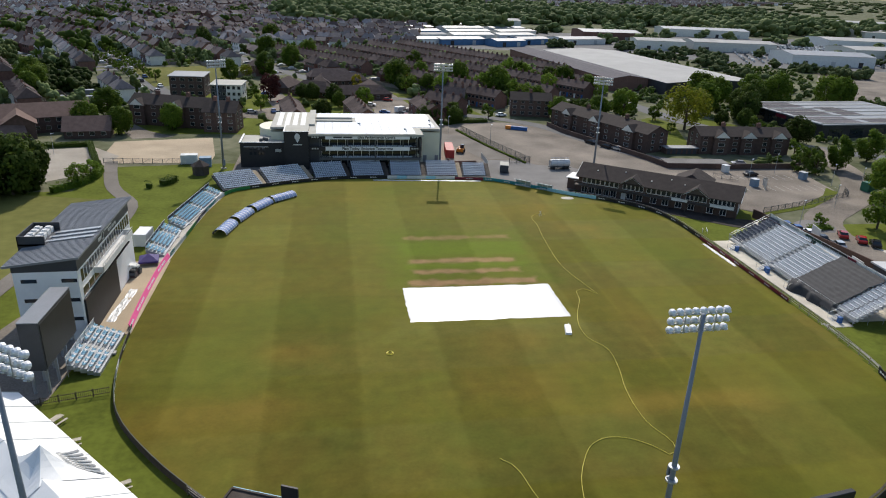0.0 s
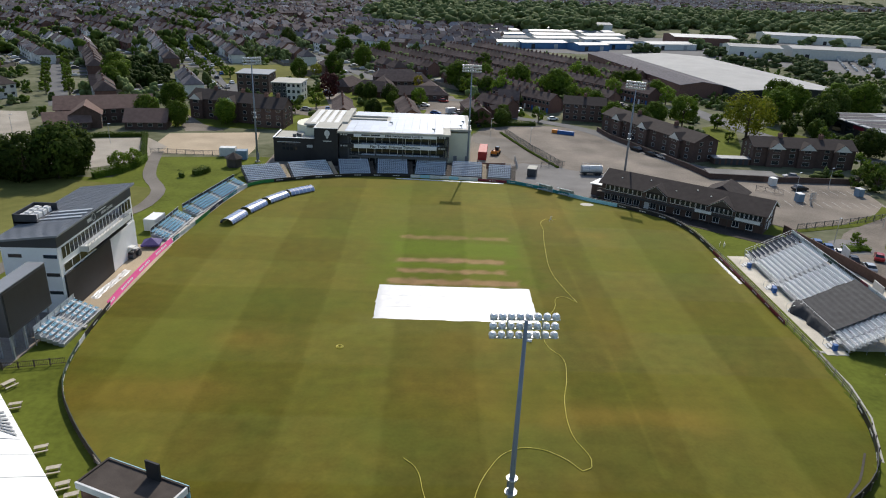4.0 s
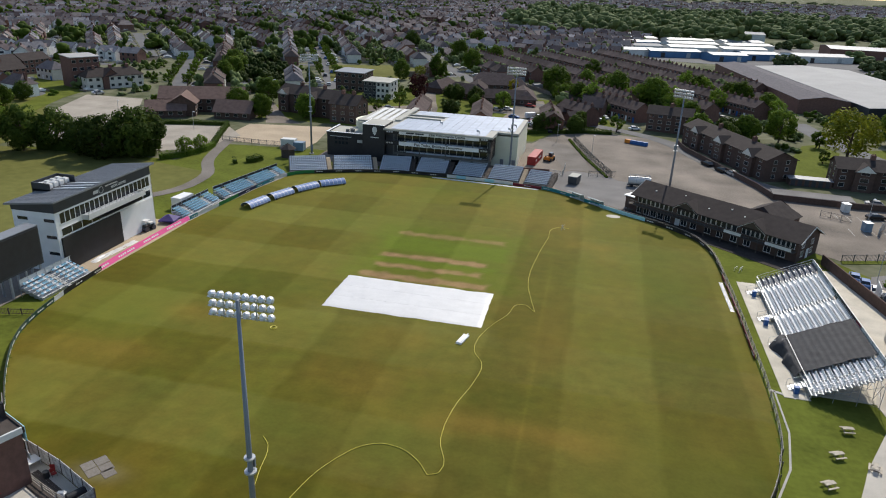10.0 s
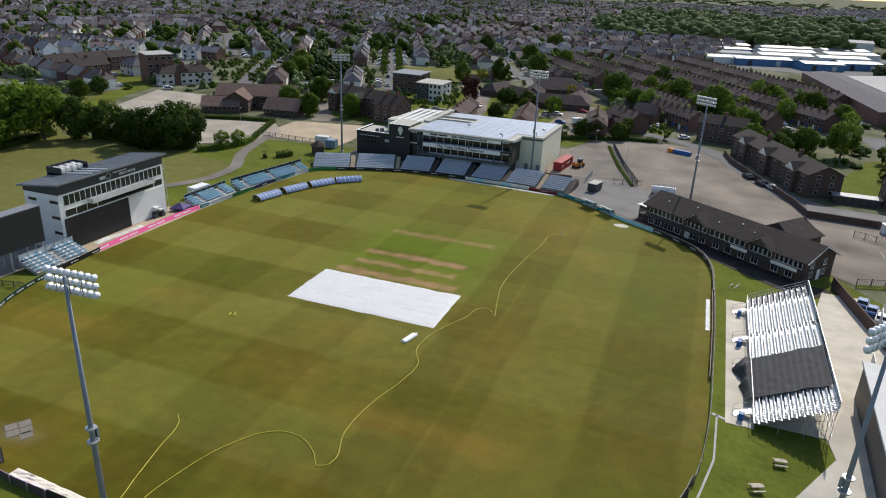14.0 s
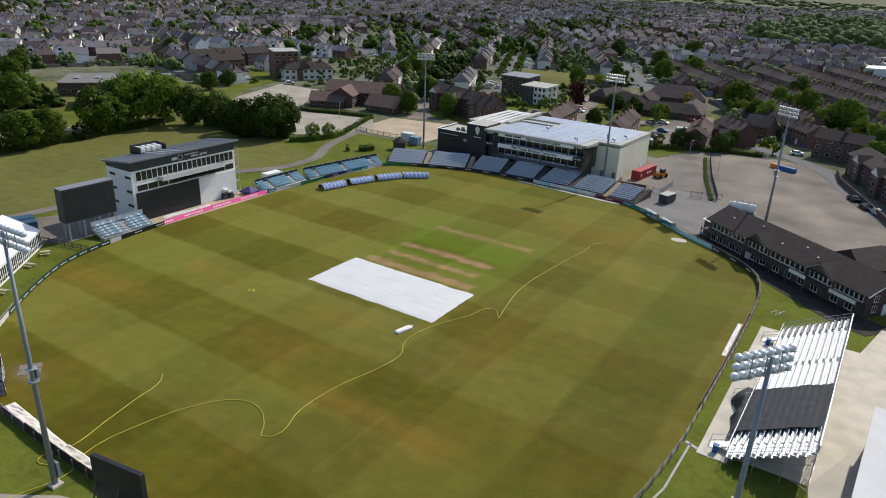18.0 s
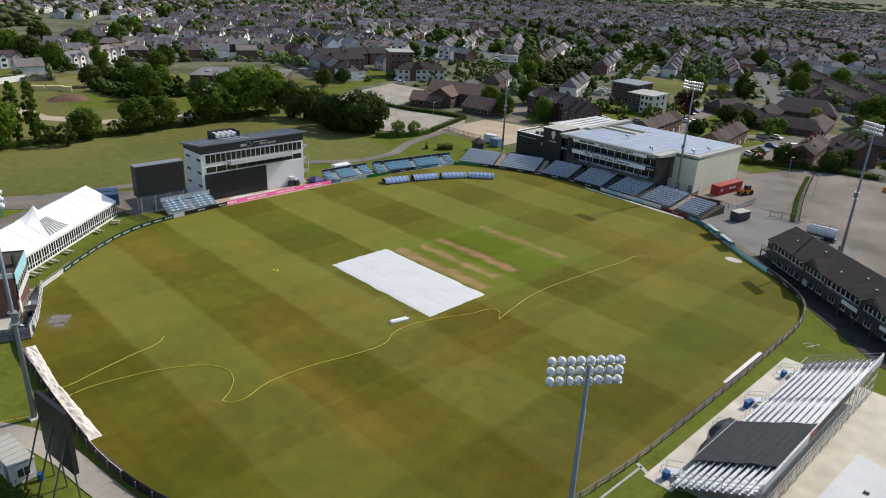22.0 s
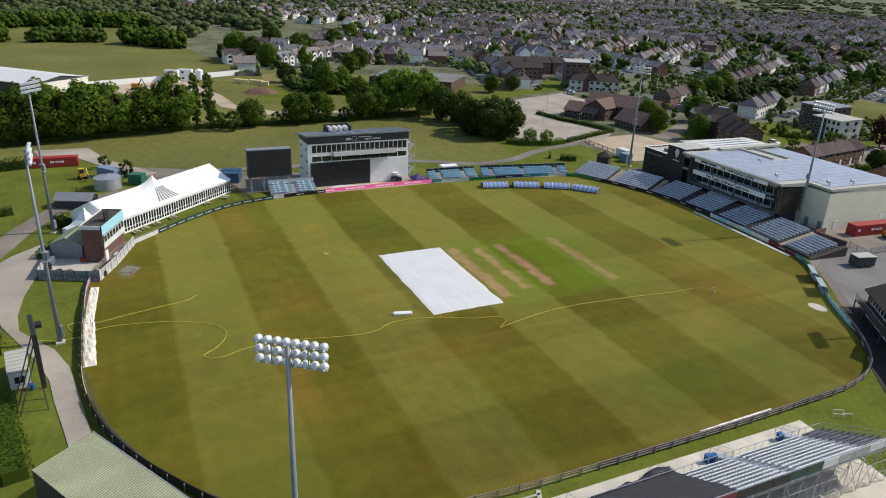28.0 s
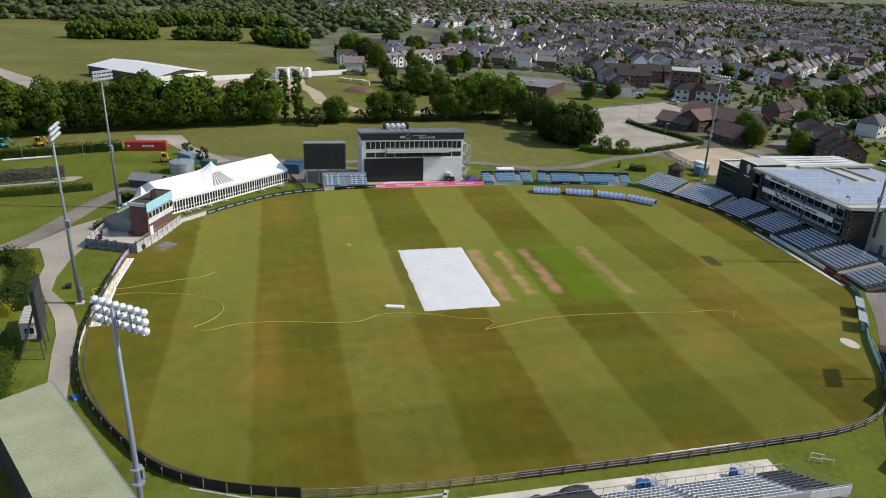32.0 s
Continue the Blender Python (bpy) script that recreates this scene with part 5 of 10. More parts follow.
def simple_window(parent, m, w=1.2, h=1.3, bars=1, mesh_cache={}):
    """A frame with a sill, and panes behind it; faces -y, origin at the sill's middle."""
    key = (round(w, 2), round(h, 2), bars)
    if key not in mesh_cache:
        f, p = Geo(), Geo()
        t = 0.07
        f.box(-w / 2, -0.05, 0, -w / 2 + t, 0.02, h)
        f.box(w / 2 - t, -0.05, 0, w / 2, 0.02, h)
        f.box(-w / 2 + t, -0.05, h - t, w / 2 - t, 0.02, h)
        f.box(-w / 2 - 0.05, -0.09, -0.06, w / 2 + 0.05, 0.02, 0.05)
        for i in range(1, bars + 1):
            x = -w / 2 + w * i / (bars + 1)
            f.box(x - 0.03, -0.05, 0.05, x + 0.03, 0.02, h - t)
        p.box(-w / 2 + t, -0.02, 0.05, w / 2 - t, 0.01, h - t)
        mesh_cache[key] = (f.mesh("window", M["frame"]), p.mesh("pane", M["glass"]))
    fm, pm = mesh_cache[key]
    o = part("window", fm, None, parent, m=m)
    part("pane", pm, None, o)
    return o


# ---- the clubhouse on the east side ----
def clubhouse():
    L, W, he, hr = 39.0, 9.6, 4.5, 6.85
    c = thing("clubhouse", "long two-storey brick clubhouse with a dark tiled roof and balconies", "building", at(63.2, 166.2, -36.8))
    part("wall", gable_walls(L, W, he, hr - 0.1), M["brownbrick"], c)
    part("roof", gable_geo(L, W, he, hr, 0.7), M["clubtile"], c)
    for x in (14.0, 29.5):
        g = Geo()
        g.poly([(x - 2.6, -0.9, he + 0.1), (x + 2.6, -0.9, he + 0.1), (x, -0.9, he + 1.7)])
        part("gable_face", g, M["timber"], c)
        g = Geo()
        for s in (-1, 1):
            q = [(x + s * 3.0, -1.1, he - 0.1), (x, -1.1, he + 1.85), (x, 3.4, he + 1.85), (x + s * 3.0, 0.4, he - 0.1)]
            q = q if s > 0 else q[::-1]
            g.poly(q)
            g.poly([(p[0], p[1], p[2] - 0.14) for p in q][::-1])
            g.poly([q[0], q[1], (q[1][0], q[1][1], q[1][2] - 0.14), (q[0][0], q[0][1], q[0][2] - 0.14)])
            g.tube((x + s * 3.0, -1.12, he - 0.17), (x, -1.12, he + 1.78), 0.09, 0.09, 5)
        part("gable_roof", g, M["clubtile"], c)
        g = Geo()
        for s in (-1, 1):
            g.hexa([(x + s * 3.0 - 0.1, -1.16, he - 0.3), (x + s * 3.0 + 0.1, -1.16, he - 0.3), (x + s * 3.0 + 0.1, -1.12, he - 0.3), (x + s * 3.0 - 0.1, -1.12, he - 0.3),
                    (x - 0.1, -1.16, he + 1.7), (x + 0.1, -1.16, he + 1.7), (x + 0.1, -1.12, he + 1.7), (x - 0.1, -1.12, he + 1.7)])
        part("bargeboard", g, M["offwhite"], c)
    for x in (-0.74, L + 0.68):
        for y0 in (-0.7, W + 0.7):
            g = Geo()
            g.tube((x, y0, he - 0.28), (x, W / 2, hr + 0.02), 0.11, 0.11, 6)
            part("bargeboard", g, M["offwhite"], c)
    for x, y in ((4, 2.2), (11, 3.2), (18, 1.5), (22.5, 3.0), (26, 2.0)):
        z = he + (hr - he) * y / (W / 2)
        g = Geo()
        g.box(x, y, z - 0.1, x + 0.3, y + 0.3, z + 0.35)
        part("roof_vent", g, M["offwhite"], c)
    # upper windows in bays, balcony, ground floor doors
    for xa, xb, n in ((1.0, 10.5, 8), (11.5, 16.8, 5), (17.5, 26.0, 7), (27.0, 32.0, 5), (32.6, 38.4, 6)):
        for i in range(n):
            w = (xb - xa) / n
            simple_window(c, pose(xa + w * (i + 0.5), 0, 2.75), round(w - 0.12, 2), 1.5, 0)
    for i in range(5):
        simple_window(c, pose(1.8 + i * 1.9, 0, 0.25), 1.5, 1.9, 1)
    for x in (13.6, 16.0, 19.5, 22.4, 25.6, 28.6, 33.0, 36.0):
        simple_window(c, pose(x, 0, 0.4), 1.5, 1.8, 1)
    g = Geo()
    g.box(-0.6, -1.7, 2.2, 38.8, 0, 2.36)
    part("balcony", g, M["timber"], c)
    g = Geo()
    for i in range(40):
        g.box(-0.55 + i, -1.68, 2.36, -0.49 + i, -1.62, 3.3)
    g.box(-0.6, -1.7, 3.26, 38.8, -1.6, 3.34)
    g.box(-0.6, -1.68, 2.75, 38.8, -1.62, 2.81)
    part("balcony_rail", g, M["darksteel"], c)
    for i in range(10):
        g = Geo()
        g.box(-0.5 + i * 4 - 0.08, -1.7, 0, -0.5 + i * 4 + 0.08, -1.54, 2.2)
        part("post", g, M["timber"], c)
    for x, w in ((24.0, 3.8), (33.0, 5.4)):
        part("banner", box_geo(x, -1.8, 2.5, x + w, -1.72, 3.15), M["offwhite"], c, "pale banner on the balcony rail")
    # courses of tiles on both slopes, and capped ridge
    for k in range(1, 15):
        u = k / 15
        y, z = -0.7 + (W / 2 + 0.7) * u, he - 0.34 + (hr - he + 0.34) * u
        for ya in (y, W - y):
            part("tile_course", box_geo(-0.7, ya - 0.03, z - 0.03, L + 0.7, ya + 0.03, z + 0.05), M["clubtile"], c)
    g = Geo()
    g.tube((-0.7, W / 2, hr + 0.02), (L + 0.7, W / 2, hr + 0.02), 0.13, 0.13, 6)
    part("ridge_cap", g, M["tile"], c)
    g = Geo()
    g.box(11.4, -0.12, 0.05, 12.6, 0.02, 2.1)
    part("door", g, M["offwhite"], c)
    for y in (2.2, 6.4):
        simple_window(c, pose(L, y, 2.8, 0, 0, 90), 1.1, 1.2, 1)
        simple_window(c, pose(L, y, 0.9, 0, 0, 90), 1.1, 1.2, 1)
    g = Geo()
    g.box(L - 0.0, 4.2, 0.05, L + 0.08, 5.2, 2.1)
    part("door", g, M["white"], c)
    # rear wing
    rw = Geo().add(gable_walls(10.5, 9.0, 4.2, 6.6), at(31.0, 8.0, 90))
    part("rear_wing", rw, M["brownbrick"], c)
    part("rear_roof", Geo().add(gable_geo(10.5, 9.0, 4.2, 6.7, 0.4, hip=1.6), at(31.0, 8.0, 90)), M["clubtile"], c)
    g = Geo()
    g.box(-3.4, 1.5, 0, 0.0, 6.5, 3.0)
    part("end_room", g, M["brownbrick"], c)
    g = Geo()
    g.box(-3.8, 1.1, 3.0, 0.2, 6.9, 3.18)
    part("end_roof", g, M["white"], c)


clubhouse()
t = thing("terrace_paving", "brown paving before the clubhouse, darkened in colour for its shade", "paving", at(63.2, 166.2, -36.8), kind="structure")
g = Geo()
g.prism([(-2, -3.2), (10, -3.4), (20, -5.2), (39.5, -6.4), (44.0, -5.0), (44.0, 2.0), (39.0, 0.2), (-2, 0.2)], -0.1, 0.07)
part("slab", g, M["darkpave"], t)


# ---- scaffold grandstand on the east side ----
def grandstand():
    s = thing("grandstand", "large temporary scaffold grandstand with rows of white seats", "stand", at(84.3, 128.2, -90), "seating stands round the ground")
    # local x runs along the front (37.5 m), y away from the field
    W, rows, dep, rise, z0 = 38.8, 11, 0.78, 0.40, 1.0
    one_seat = seat_mesh(1, 0.5, [M["seatwhite"], M["seatblue"]], "seat", rail=False, back=0.84)
    cuts = [(0.0, 3.6), (4.6, 14.2), (15.3, 23.6), (24.0, 33.6), (33.9, 36.4), (36.7, 38.7)]
    for r in range(rows):
        g = Geo()
        y, z = r * dep, z0 + r * rise
        g.box(0, y, z - 0.08, W, y + dep, z)
        g.box(0, y - 0.02, z - rise, W, y, z - 0.06)
        part("deck", g, M["steel"], s)
        for a, b in cuts:
            n = int((b - a) / 0.5)
            if a in (15.3, 33.9, 36.7):
                for q in range(n):
                    part("seat", one_seat, None, s, m=pose(a + (b - a - n * 0.5) / 2 + q * 0.5, y + 0.22, z))
                continue
            sm = "seatnavy" if a == 0.0 else "seatwhite"
            key = (n, 0.5, sm, "folded" if a == 24.0 else "g")
            if key not in SEATS:
                SEATS[key] = seat_mesh(n, 0.5, [M[sm], M["seatblue"]], back=0.5 if a == 24.0 else 0.84)
            part("seat_row", SEATS[key], None, s, m=pose(a + (b - a - n * 0.5) / 2, y + 0.22, z))["kind"] = "stuff"
    top = z0 + rows * rise
    for x in np.arange(0, W + 0.1, 2.4):
        for y in (0.05, 2.9, 5.8, 8.55):
            z = z0 + (y / dep) * rise - 0.1
            g = Geo()
            g.tube((x, y, 0.02), (x, y, z if y < 8 else top + 1.1), 0.04, 0.04, 5)
            part("standard", g, M["steel"], s)
        g = Geo()
        g.tube((x, 0.05, 0.3), (x, 8.55, 3.6), 0.03, 0.03, 4)
        g.tube((x, 8.55, 0.3), (x, 2.9, 1.9), 0.03, 0.03, 4)
        part("brace", g, M["steel"], s)
    g = Geo()
    for i in range(16):
        x = i * 2.4
        g.tube((x, 8.6, 0.3), (x + 2.4, 8.6, 4.6), 0.03, 0.03, 4)
        g.tube((x, 8.6, 4.6), (x + 2.4, 8.6, 0.3), 0.03, 0.03, 4)
    for z in (1.6, 3.2, 4.8):
        g.tube((0, 8.6, z), (W, 8.6, z), 0.035, 0.035, 4)
    part("rear_lattice", g, M["steel"], s)
    g = Geo()
    for z in (top + 0.5, top + 1.05):
        g.box(0, 8.55, z - 0.03, W, 8.62, z + 0.03)
    part("rear_rail", g, M["steel"], s)
    for i, c in enumerate(["offwhite", "offwhite", "steel", "steel", "offwhite", "dkgreen", "dkgreen", "black", "black", "black", "maroon", "offwhite", "offwhite", "offwhite", "offwhite", "offwhite"]):
        g = Geo()
        g.box(i * 2.4 + 0.03, 8.62, top - 0.1, i * 2.4 + 2.37, 8.7, top + 0.95)
        part("rear_board", g, M[c], s)
    for x in (0, W):
        g = Geo()
        for k in range(6):
            y = k * 1.7
            z = z0 + y / dep * rise
            g.tube((x, y, z), (x, y, z + 1.05), 0.03, 0.03, 4)
        g.tube((x, 0, z0 + 1.05), (x, 8.5, z0 + 8.5 / dep * rise + 1.05), 0.035, 0.035, 5)
        g.tube((x, 0, z0 + 0.55), (x, 8.5, z0 + 8.5 / dep * rise + 0.55), 0.03, 0.03, 5)
        part("end_rail", g, M["steel"], s)
    g = Geo()
    for i in range(32):
        g.tube((i * 1.2, -0.1, z0 - 0.1), (i * 1.2, -0.1, z0 + 0.95), 0.025, 0.025, 4)
    g.box(0, -0.13, z0 + 0.9, W, -0.07, z0 + 0.96)
    part("front_rail", g, M["steel"], s)
    for x in (4.1, 14.75, 23.8, 36.05):
        g = Geo()
        for k in range(5):
            g.box(x - 0.6, -2.2 + k * 0.42, 0.05 + k * 0.18, x + 0.6, -1.76 + k * 0.42, 0.12 + k * 0.2)
        for q in (-0.62, 0.62):
            g.tube((x + q, -2.3, 0.05), (x + q, -2.3, 1.1), 0.03, 0.03, 5)
            g.tube((x + q, -0.15, 0.9), (x + q, -0.15, 1.95), 0.03, 0.03, 5)
            g.tube((x + q, -2.3, 1.1), (x + q, -0.15, 1.95), 0.03, 0.03, 5)
        part("front_steps", g, M["steel"], s)
    # dark netting laid over one bay of seats
    g = Geo()
    nx, ny = 26, 48
    P = {}
    for i in range(nx + 1):
        for j in range(ny + 1):
            u, w = i / nx, j / ny
            y = -0.9 + 9.3 * w
            x = 22.9 + 10.9 * u + (0.25 * noise.noise((w * 5, 1, 2)) if i in (0, nx) else 0)
            z = z0 + max(0, y) / dep * rise + 0.62 + 0.07 * abs(math.sin(math.pi * y / dep)) + 0.06 * noise.noise((u * 9, w * 9, 4))
            if j == 0:
                z = 0.5 + 0.2 * noise.noise((u * 6, 0, 9))
            if 0 < j < 4:
                z = 0.5 + 0.4 * j + 0.25 * noise.noise((u * 7, j, 5))
            P[i, j] = len(g.v)
            g.v.append((x, y, z))
    for i in range(nx):
        for j in range(ny):
            g.f.append((P[i, j], P[i + 1, j], P[i + 1, j + 1], P[i, j + 1]))
            g.m.append(0)
    net = solid("netting", g, M["tarp"], "black netting sheet draped over part of the grandstand seats", "sheet", m=at(84.3, 128.2, -90), smooth=True)
    g = Geo()
    nx, ny = 22, 9
    P = {}
    for i in range(nx + 1):
        for j in range(ny + 1):
            u, w = i / nx, j / ny
            x = 23.0 + 8.6 * u
            out = (0.5 + 1.7 * math.exp(-((u - 0.18) / 0.2) ** 2) + 0.6 * math.exp(-((u - 0.7) / 0.2) ** 2)) * (1 + 0.3 * noise.noise((u * 8, 3, 1)))
            y = -0.3 - out * w
            z = (1.75 - 0.5 * u) * (1 - w ** 2.2) + 0.1 + 0.35 * math.sin(math.pi * w) * (0.5 + noise.noise((u * 9, w * 3, 6))) + 0.12 * noise.noise((u * 21, w * 9, 8))
            P[i, j] = len(g.v)
            g.v.append((x + 0.2 * noise.noise((u * 6, w * 6, 2)), y, max(0.07, z)))
    for i in range(nx):
        for j in range(ny):
            g.f.append((P[i, j], P[i, j + 1], P[i + 1, j + 1], P[i + 1, j]))
            g.m.append(0)
    part("fold", g, M["tarp"], net, "crumpled fold of netting hanging over the front", smooth=True)
    for i, (x, y) in enumerate([(5.2, -1.2), (15.9, -1.2), (37.2, -1.4), (16.6, -1.4)]):
        b = Geo()
        b.box(-0.3, -0.3, 0.06, 0.3, 0.3, 1.0, bev=0.05)
        b.box(-0.33, -0.36, 0.98, 0.33, 0.33, 1.06)
        solid("wheelie_bin", b, M["blue"], "blue wheeled litter bin beside the grandstand steps", "bin", "blue bins", m=at(84.3, 128.2, -90) @ pose(x, y, 0))


grandstand()


# ---- marquee and the scorers' building on the south side ----
def marquee():
    L, W, he, hr = 34.6, 11.8, 3.2, 6.2
    t = thing("marquee", "long white frame marquee with clear-paned sides and a peaked middle", "marquee", at(-14.4, 51.2, 132.4))
    # local x along the side that faces the field, y away from it
    W0 = Matrix.Diagonal((1, -1, 1, 1))

    def flip(g):
        g.v = [(p[0], -p[1], p[2]) for p in g.v]
        g.f = [f[::-1] for f in g.f]
        return g
    part("roof", gable_geo(L, W, he, hr, 0.15), M["canvas"], t)
    for i in range(9):
        x = L * i / 8
        g = Geo()
        for ya, yb in ((-0.15, W / 2), (W + 0.15, W / 2)):
            g.tube((x, ya, he + 0.1), (x, yb, hr + 0.18), 0.05, 0.05, 5)
        part("roof_seam", g, M["offwhite"], t)
    for x in (0, L):
        g = Geo()
        q = [(x, 0, 0), (x, W, 0), (x, W, he), (x, W / 2, hr), (x, 0, he)]
        g.poly(q)
        g.poly([(p[0] + 0.04, p[1], p[2]) for p in q][::-1])
        part("end_wall", g, M["canvas"], t)
    g = Geo()
    g.box(0, W - 0.05, 0, L, W, he)
    part("rear_wall", g, M["canvas"], t)
    n = 16
    for i in range(n):
        a, b = L * i / n, L * (i + 1) / n
        g = Geo()
        f = 0.1
        g.box(a, 0, 0.0, b, 0.06, 0.35)
        g.box(a, 0, he - 0.45, b, 0.06, he)
        g.box(a, 0, 0.35, a + f, 0.06, he - 0.45)
        g.box(b - f, 0, 0.35, b, 0.06, he - 0.45)
        fr = part("side_panel", g, M["canvas"], t)
        for q in (1 / 3, 2 / 3):
            part("mullion", box_geo(a + (b - a) * q - 0.07, 0, 0.35, a + (b - a) * q + 0.07, 0.06, he - 0.45), M["canvas"], fr)
        part("transom", box_geo(a + f, 0.005, 1.0, b - f, 0.055, 1.1), M["canvas"], fr)
        g = Geo()
        g.box(a + f, 0.02, 0.35, b - f, 0.04, he - 0.45)
        part("pane", g, M["glass"], fr)
    # peaked canopy let into the roof: four swept faces up to one mast
    cx, cy, top = 15.4, W * 0.4, 8.3
    base = [(cx - 3.4, 0.2), (cx + 3.4, 0.2), (cx + 3.0, W * 0.72), (cx - 3.0, W * 0.72)]

    def rz(y):
        return hr - abs(y - W / 2) * (hr - he) / (W / 2) + 0.22

    def rib(p, k):
        u = k / 6
        x, y = p[0] + (cx - p[0]) * u, p[1] + (cy - p[1]) * u
        z0 = rz(p[1])
        return (x, y, z0 + (top - z0) * (0.55 * u + 0.45 * u ** 3) + 0.02)
    g = Geo()
    for e in range(4):
        p, q = base[e], base[(e + 1) % 4]
        for c in range(4):
            a, b = lerp(p, q, c / 4), lerp(p, q, (c + 1) / 4)
            for k in range(6):
                g.poly([rib(a, k), rib(b, k), rib(b, k + 1), rib(a, k + 1)])
    part("peak", g, M["canvas"], t)
    for c in range(7):
        a, b = lerp(base[0], base[1], (c + 0.25) / 7), lerp(base[0], base[1], (c + 0.75) / 7)
        g = Geo()
        for k in range(4):
            q = [rib(a, k * 0.9 + 0.4), rib(b, k * 0.9 + 0.4), rib(b, k * 0.9 + 1.3), rib(a, k * 0.9 + 1.3)]
            g.poly([(v[0], v[1] - 0.06, v[2] + 0.09) for v in q])
        part("clear_panel", g, M["greyroof"], t, "clear roof panel")
    # small side tent
    s = thing("pagoda_tent", "small white pagoda tent beside the marquee", "tent", at(-14.7, 46.2, 138))
    g = Geo()
    rows = [(3.0, 2.8), (2.0, 3.4), (1.1, 4.4), (0.4, 5.7), (0.05, 6.6)]
    for (ra, za), (rb, zb) in zip(rows, rows[1:]):
        for k in range(4):
            c = [(-1, -1), (1, -1), (1, 1), (-1, 1)]
            p, q = c[k], c[(k + 1) % 4]
            g.poly([(p[0] * ra, p[1] * ra, za), (q[0] * ra, q[1] * ra, za), (q[0] * rb, q[1] * rb, zb), (p[0] * rb, p[1] * rb, zb)])
    part("roof", g, M["canvas"], s)
    for x in (-2.9, 2.9):
        for y in (-2.9, 2.9):
            g = Geo()
            g.tube((x, y, 0), (x, y, 2.8), 0.06, 0.06, 6)
            part("pole", g, M["steel"], s)
    g = Geo()
    g.box(-2.95, 2.9, 0, 2.95, 2.95, 2.6)
    g.box(-2.95, -2.9, 0, -2.9, 2.9, 2.6)
    part("side_wall", g, M["canvas"], s)


marquee()


def scorers_building():
    b = thing("scorers_building", "two-storey brick scorers' building with flat roof and blue fascia", "building", at(-2.5, 46.0, -22.5))
    # local: x towards the field's middle is +y side; plan 6 by 9
    L, W, H = 3.4, 9.2, 6.7
    g = Geo()
    g.box(-W, 0, 0, 0, L, H)
    part("wall", g, M["brick"], b)
    g = Geo()
    g.box(-W - 0.2, -0.2, H, 0.2, L + 0.2, H + 0.25)
    part("roof_deck", g, M["tarroof"], b)
    for q in ((-W - 0.25, -0.25, 0.25, -0.05), (-W - 0.25, L + 0.05, 0.25, L + 0.25), (-W - 0.25, -0.05, -W - 0.05, L + 0.05), (0.05, -0.05, 0.25, L + 0.05)):
        g = Geo()
        g.box(q[0], q[1], H - 0.3, q[2], q[3], H + 0.4)
        part("parapet", g, M["offwhite" if q[1] < -0.2 or q[0] > 0 else "tarroof"], b)
    g = Geo()
    g.box(-W - 0.1, L + 0.26, H - 1.4, 0.2, L + 0.34, H + 0.38)
    part("fascia_board", g, M["lightblue"], b, "pale blue fascia board")
    g = Geo()
    g.box(-W + 0.1, L + 0.26, H - 3.9, 0.1, L + 0.32, H - 3.0)
    part("fascia_board", g, M["offwhite"], b, "white board below the windows")
    for i in range(7):
        simple_window(b, pose(-W + 0.7 + i * 1.28, L + 0.26, H - 2.9, 0, 0, 180), 1.1, 1.3, 0)
    simple_window(b, pose(-2.4, 0, 4.3, 0, 0, 0), 1.3, 1.1, 1)
    simple_window(b, pose(-6.4, 0, 4.3, 0, 0, 0), 1.3, 1.1, 1)
    g = Geo()
    g.box(-1.6, L, 0.05, -0.5, L + 0.1, 2.1)
    part("door", g, M["white"], b)
    g = Geo()
    g.box(-4.2, L - 0.3, H + 0.25, -2.6, L - 0.1, H + 2.2)
    part("notice_panel", g, M["black"], b)
    sh = thing("store_shed", "grey-green lean-to store behind the scorers' building", "shed", at(-14.0, 43.6, -22.5))
    part("wall", gable_walls(8.4, 5.6, 2.8, 4.0), M["greyroof"], sh)
    part("roof", gable_geo(8.4, 5.6, 2.8, 4.1, 0.2), M["greenroof"], sh)
    fen = thing("yard_fence", "tall weathered white panel fence round the scorers' yard", "fence")
    line = [(-6.8, 40.2), (3.0, 38.8), (7.1, 48.3), (0.8, 51.1), (-8.8, 54.3)]
    for e_, (a, c) in enumerate(zip(line, line[1:])):
        pts = resample([a, c], 2.0)
        for p, q in zip(pts, pts[1:]):
            g = Geo()
            g.box(0.02, -0.03, 0.05, math.dist(p, q) - 0.02, 0.03, 1.9)
            part("panel", g, M["darkpanel" if e_ == 1 else "dirtypanel"], fen, m=at(p[0], p[1], math.degrees(math.atan2(q[1] - p[1], q[0] - p[0]))))
            g = Geo()
            g.box(-0.06, -0.06, 0, 0.06, 0.06, 2.0)
            part("post", g, M["timber"], fen, m=at(p[0], p[1]))
    flat("scorers_yard", [(-7, 40.3), (2.9, 38.9), (7.0, 48.2), (0.8, 51.0), (-8.8, 54.2), (-14, 50)], M["concrete"], "concrete yard beside the scorers' building", "yard", 0.035)


scorers_building()


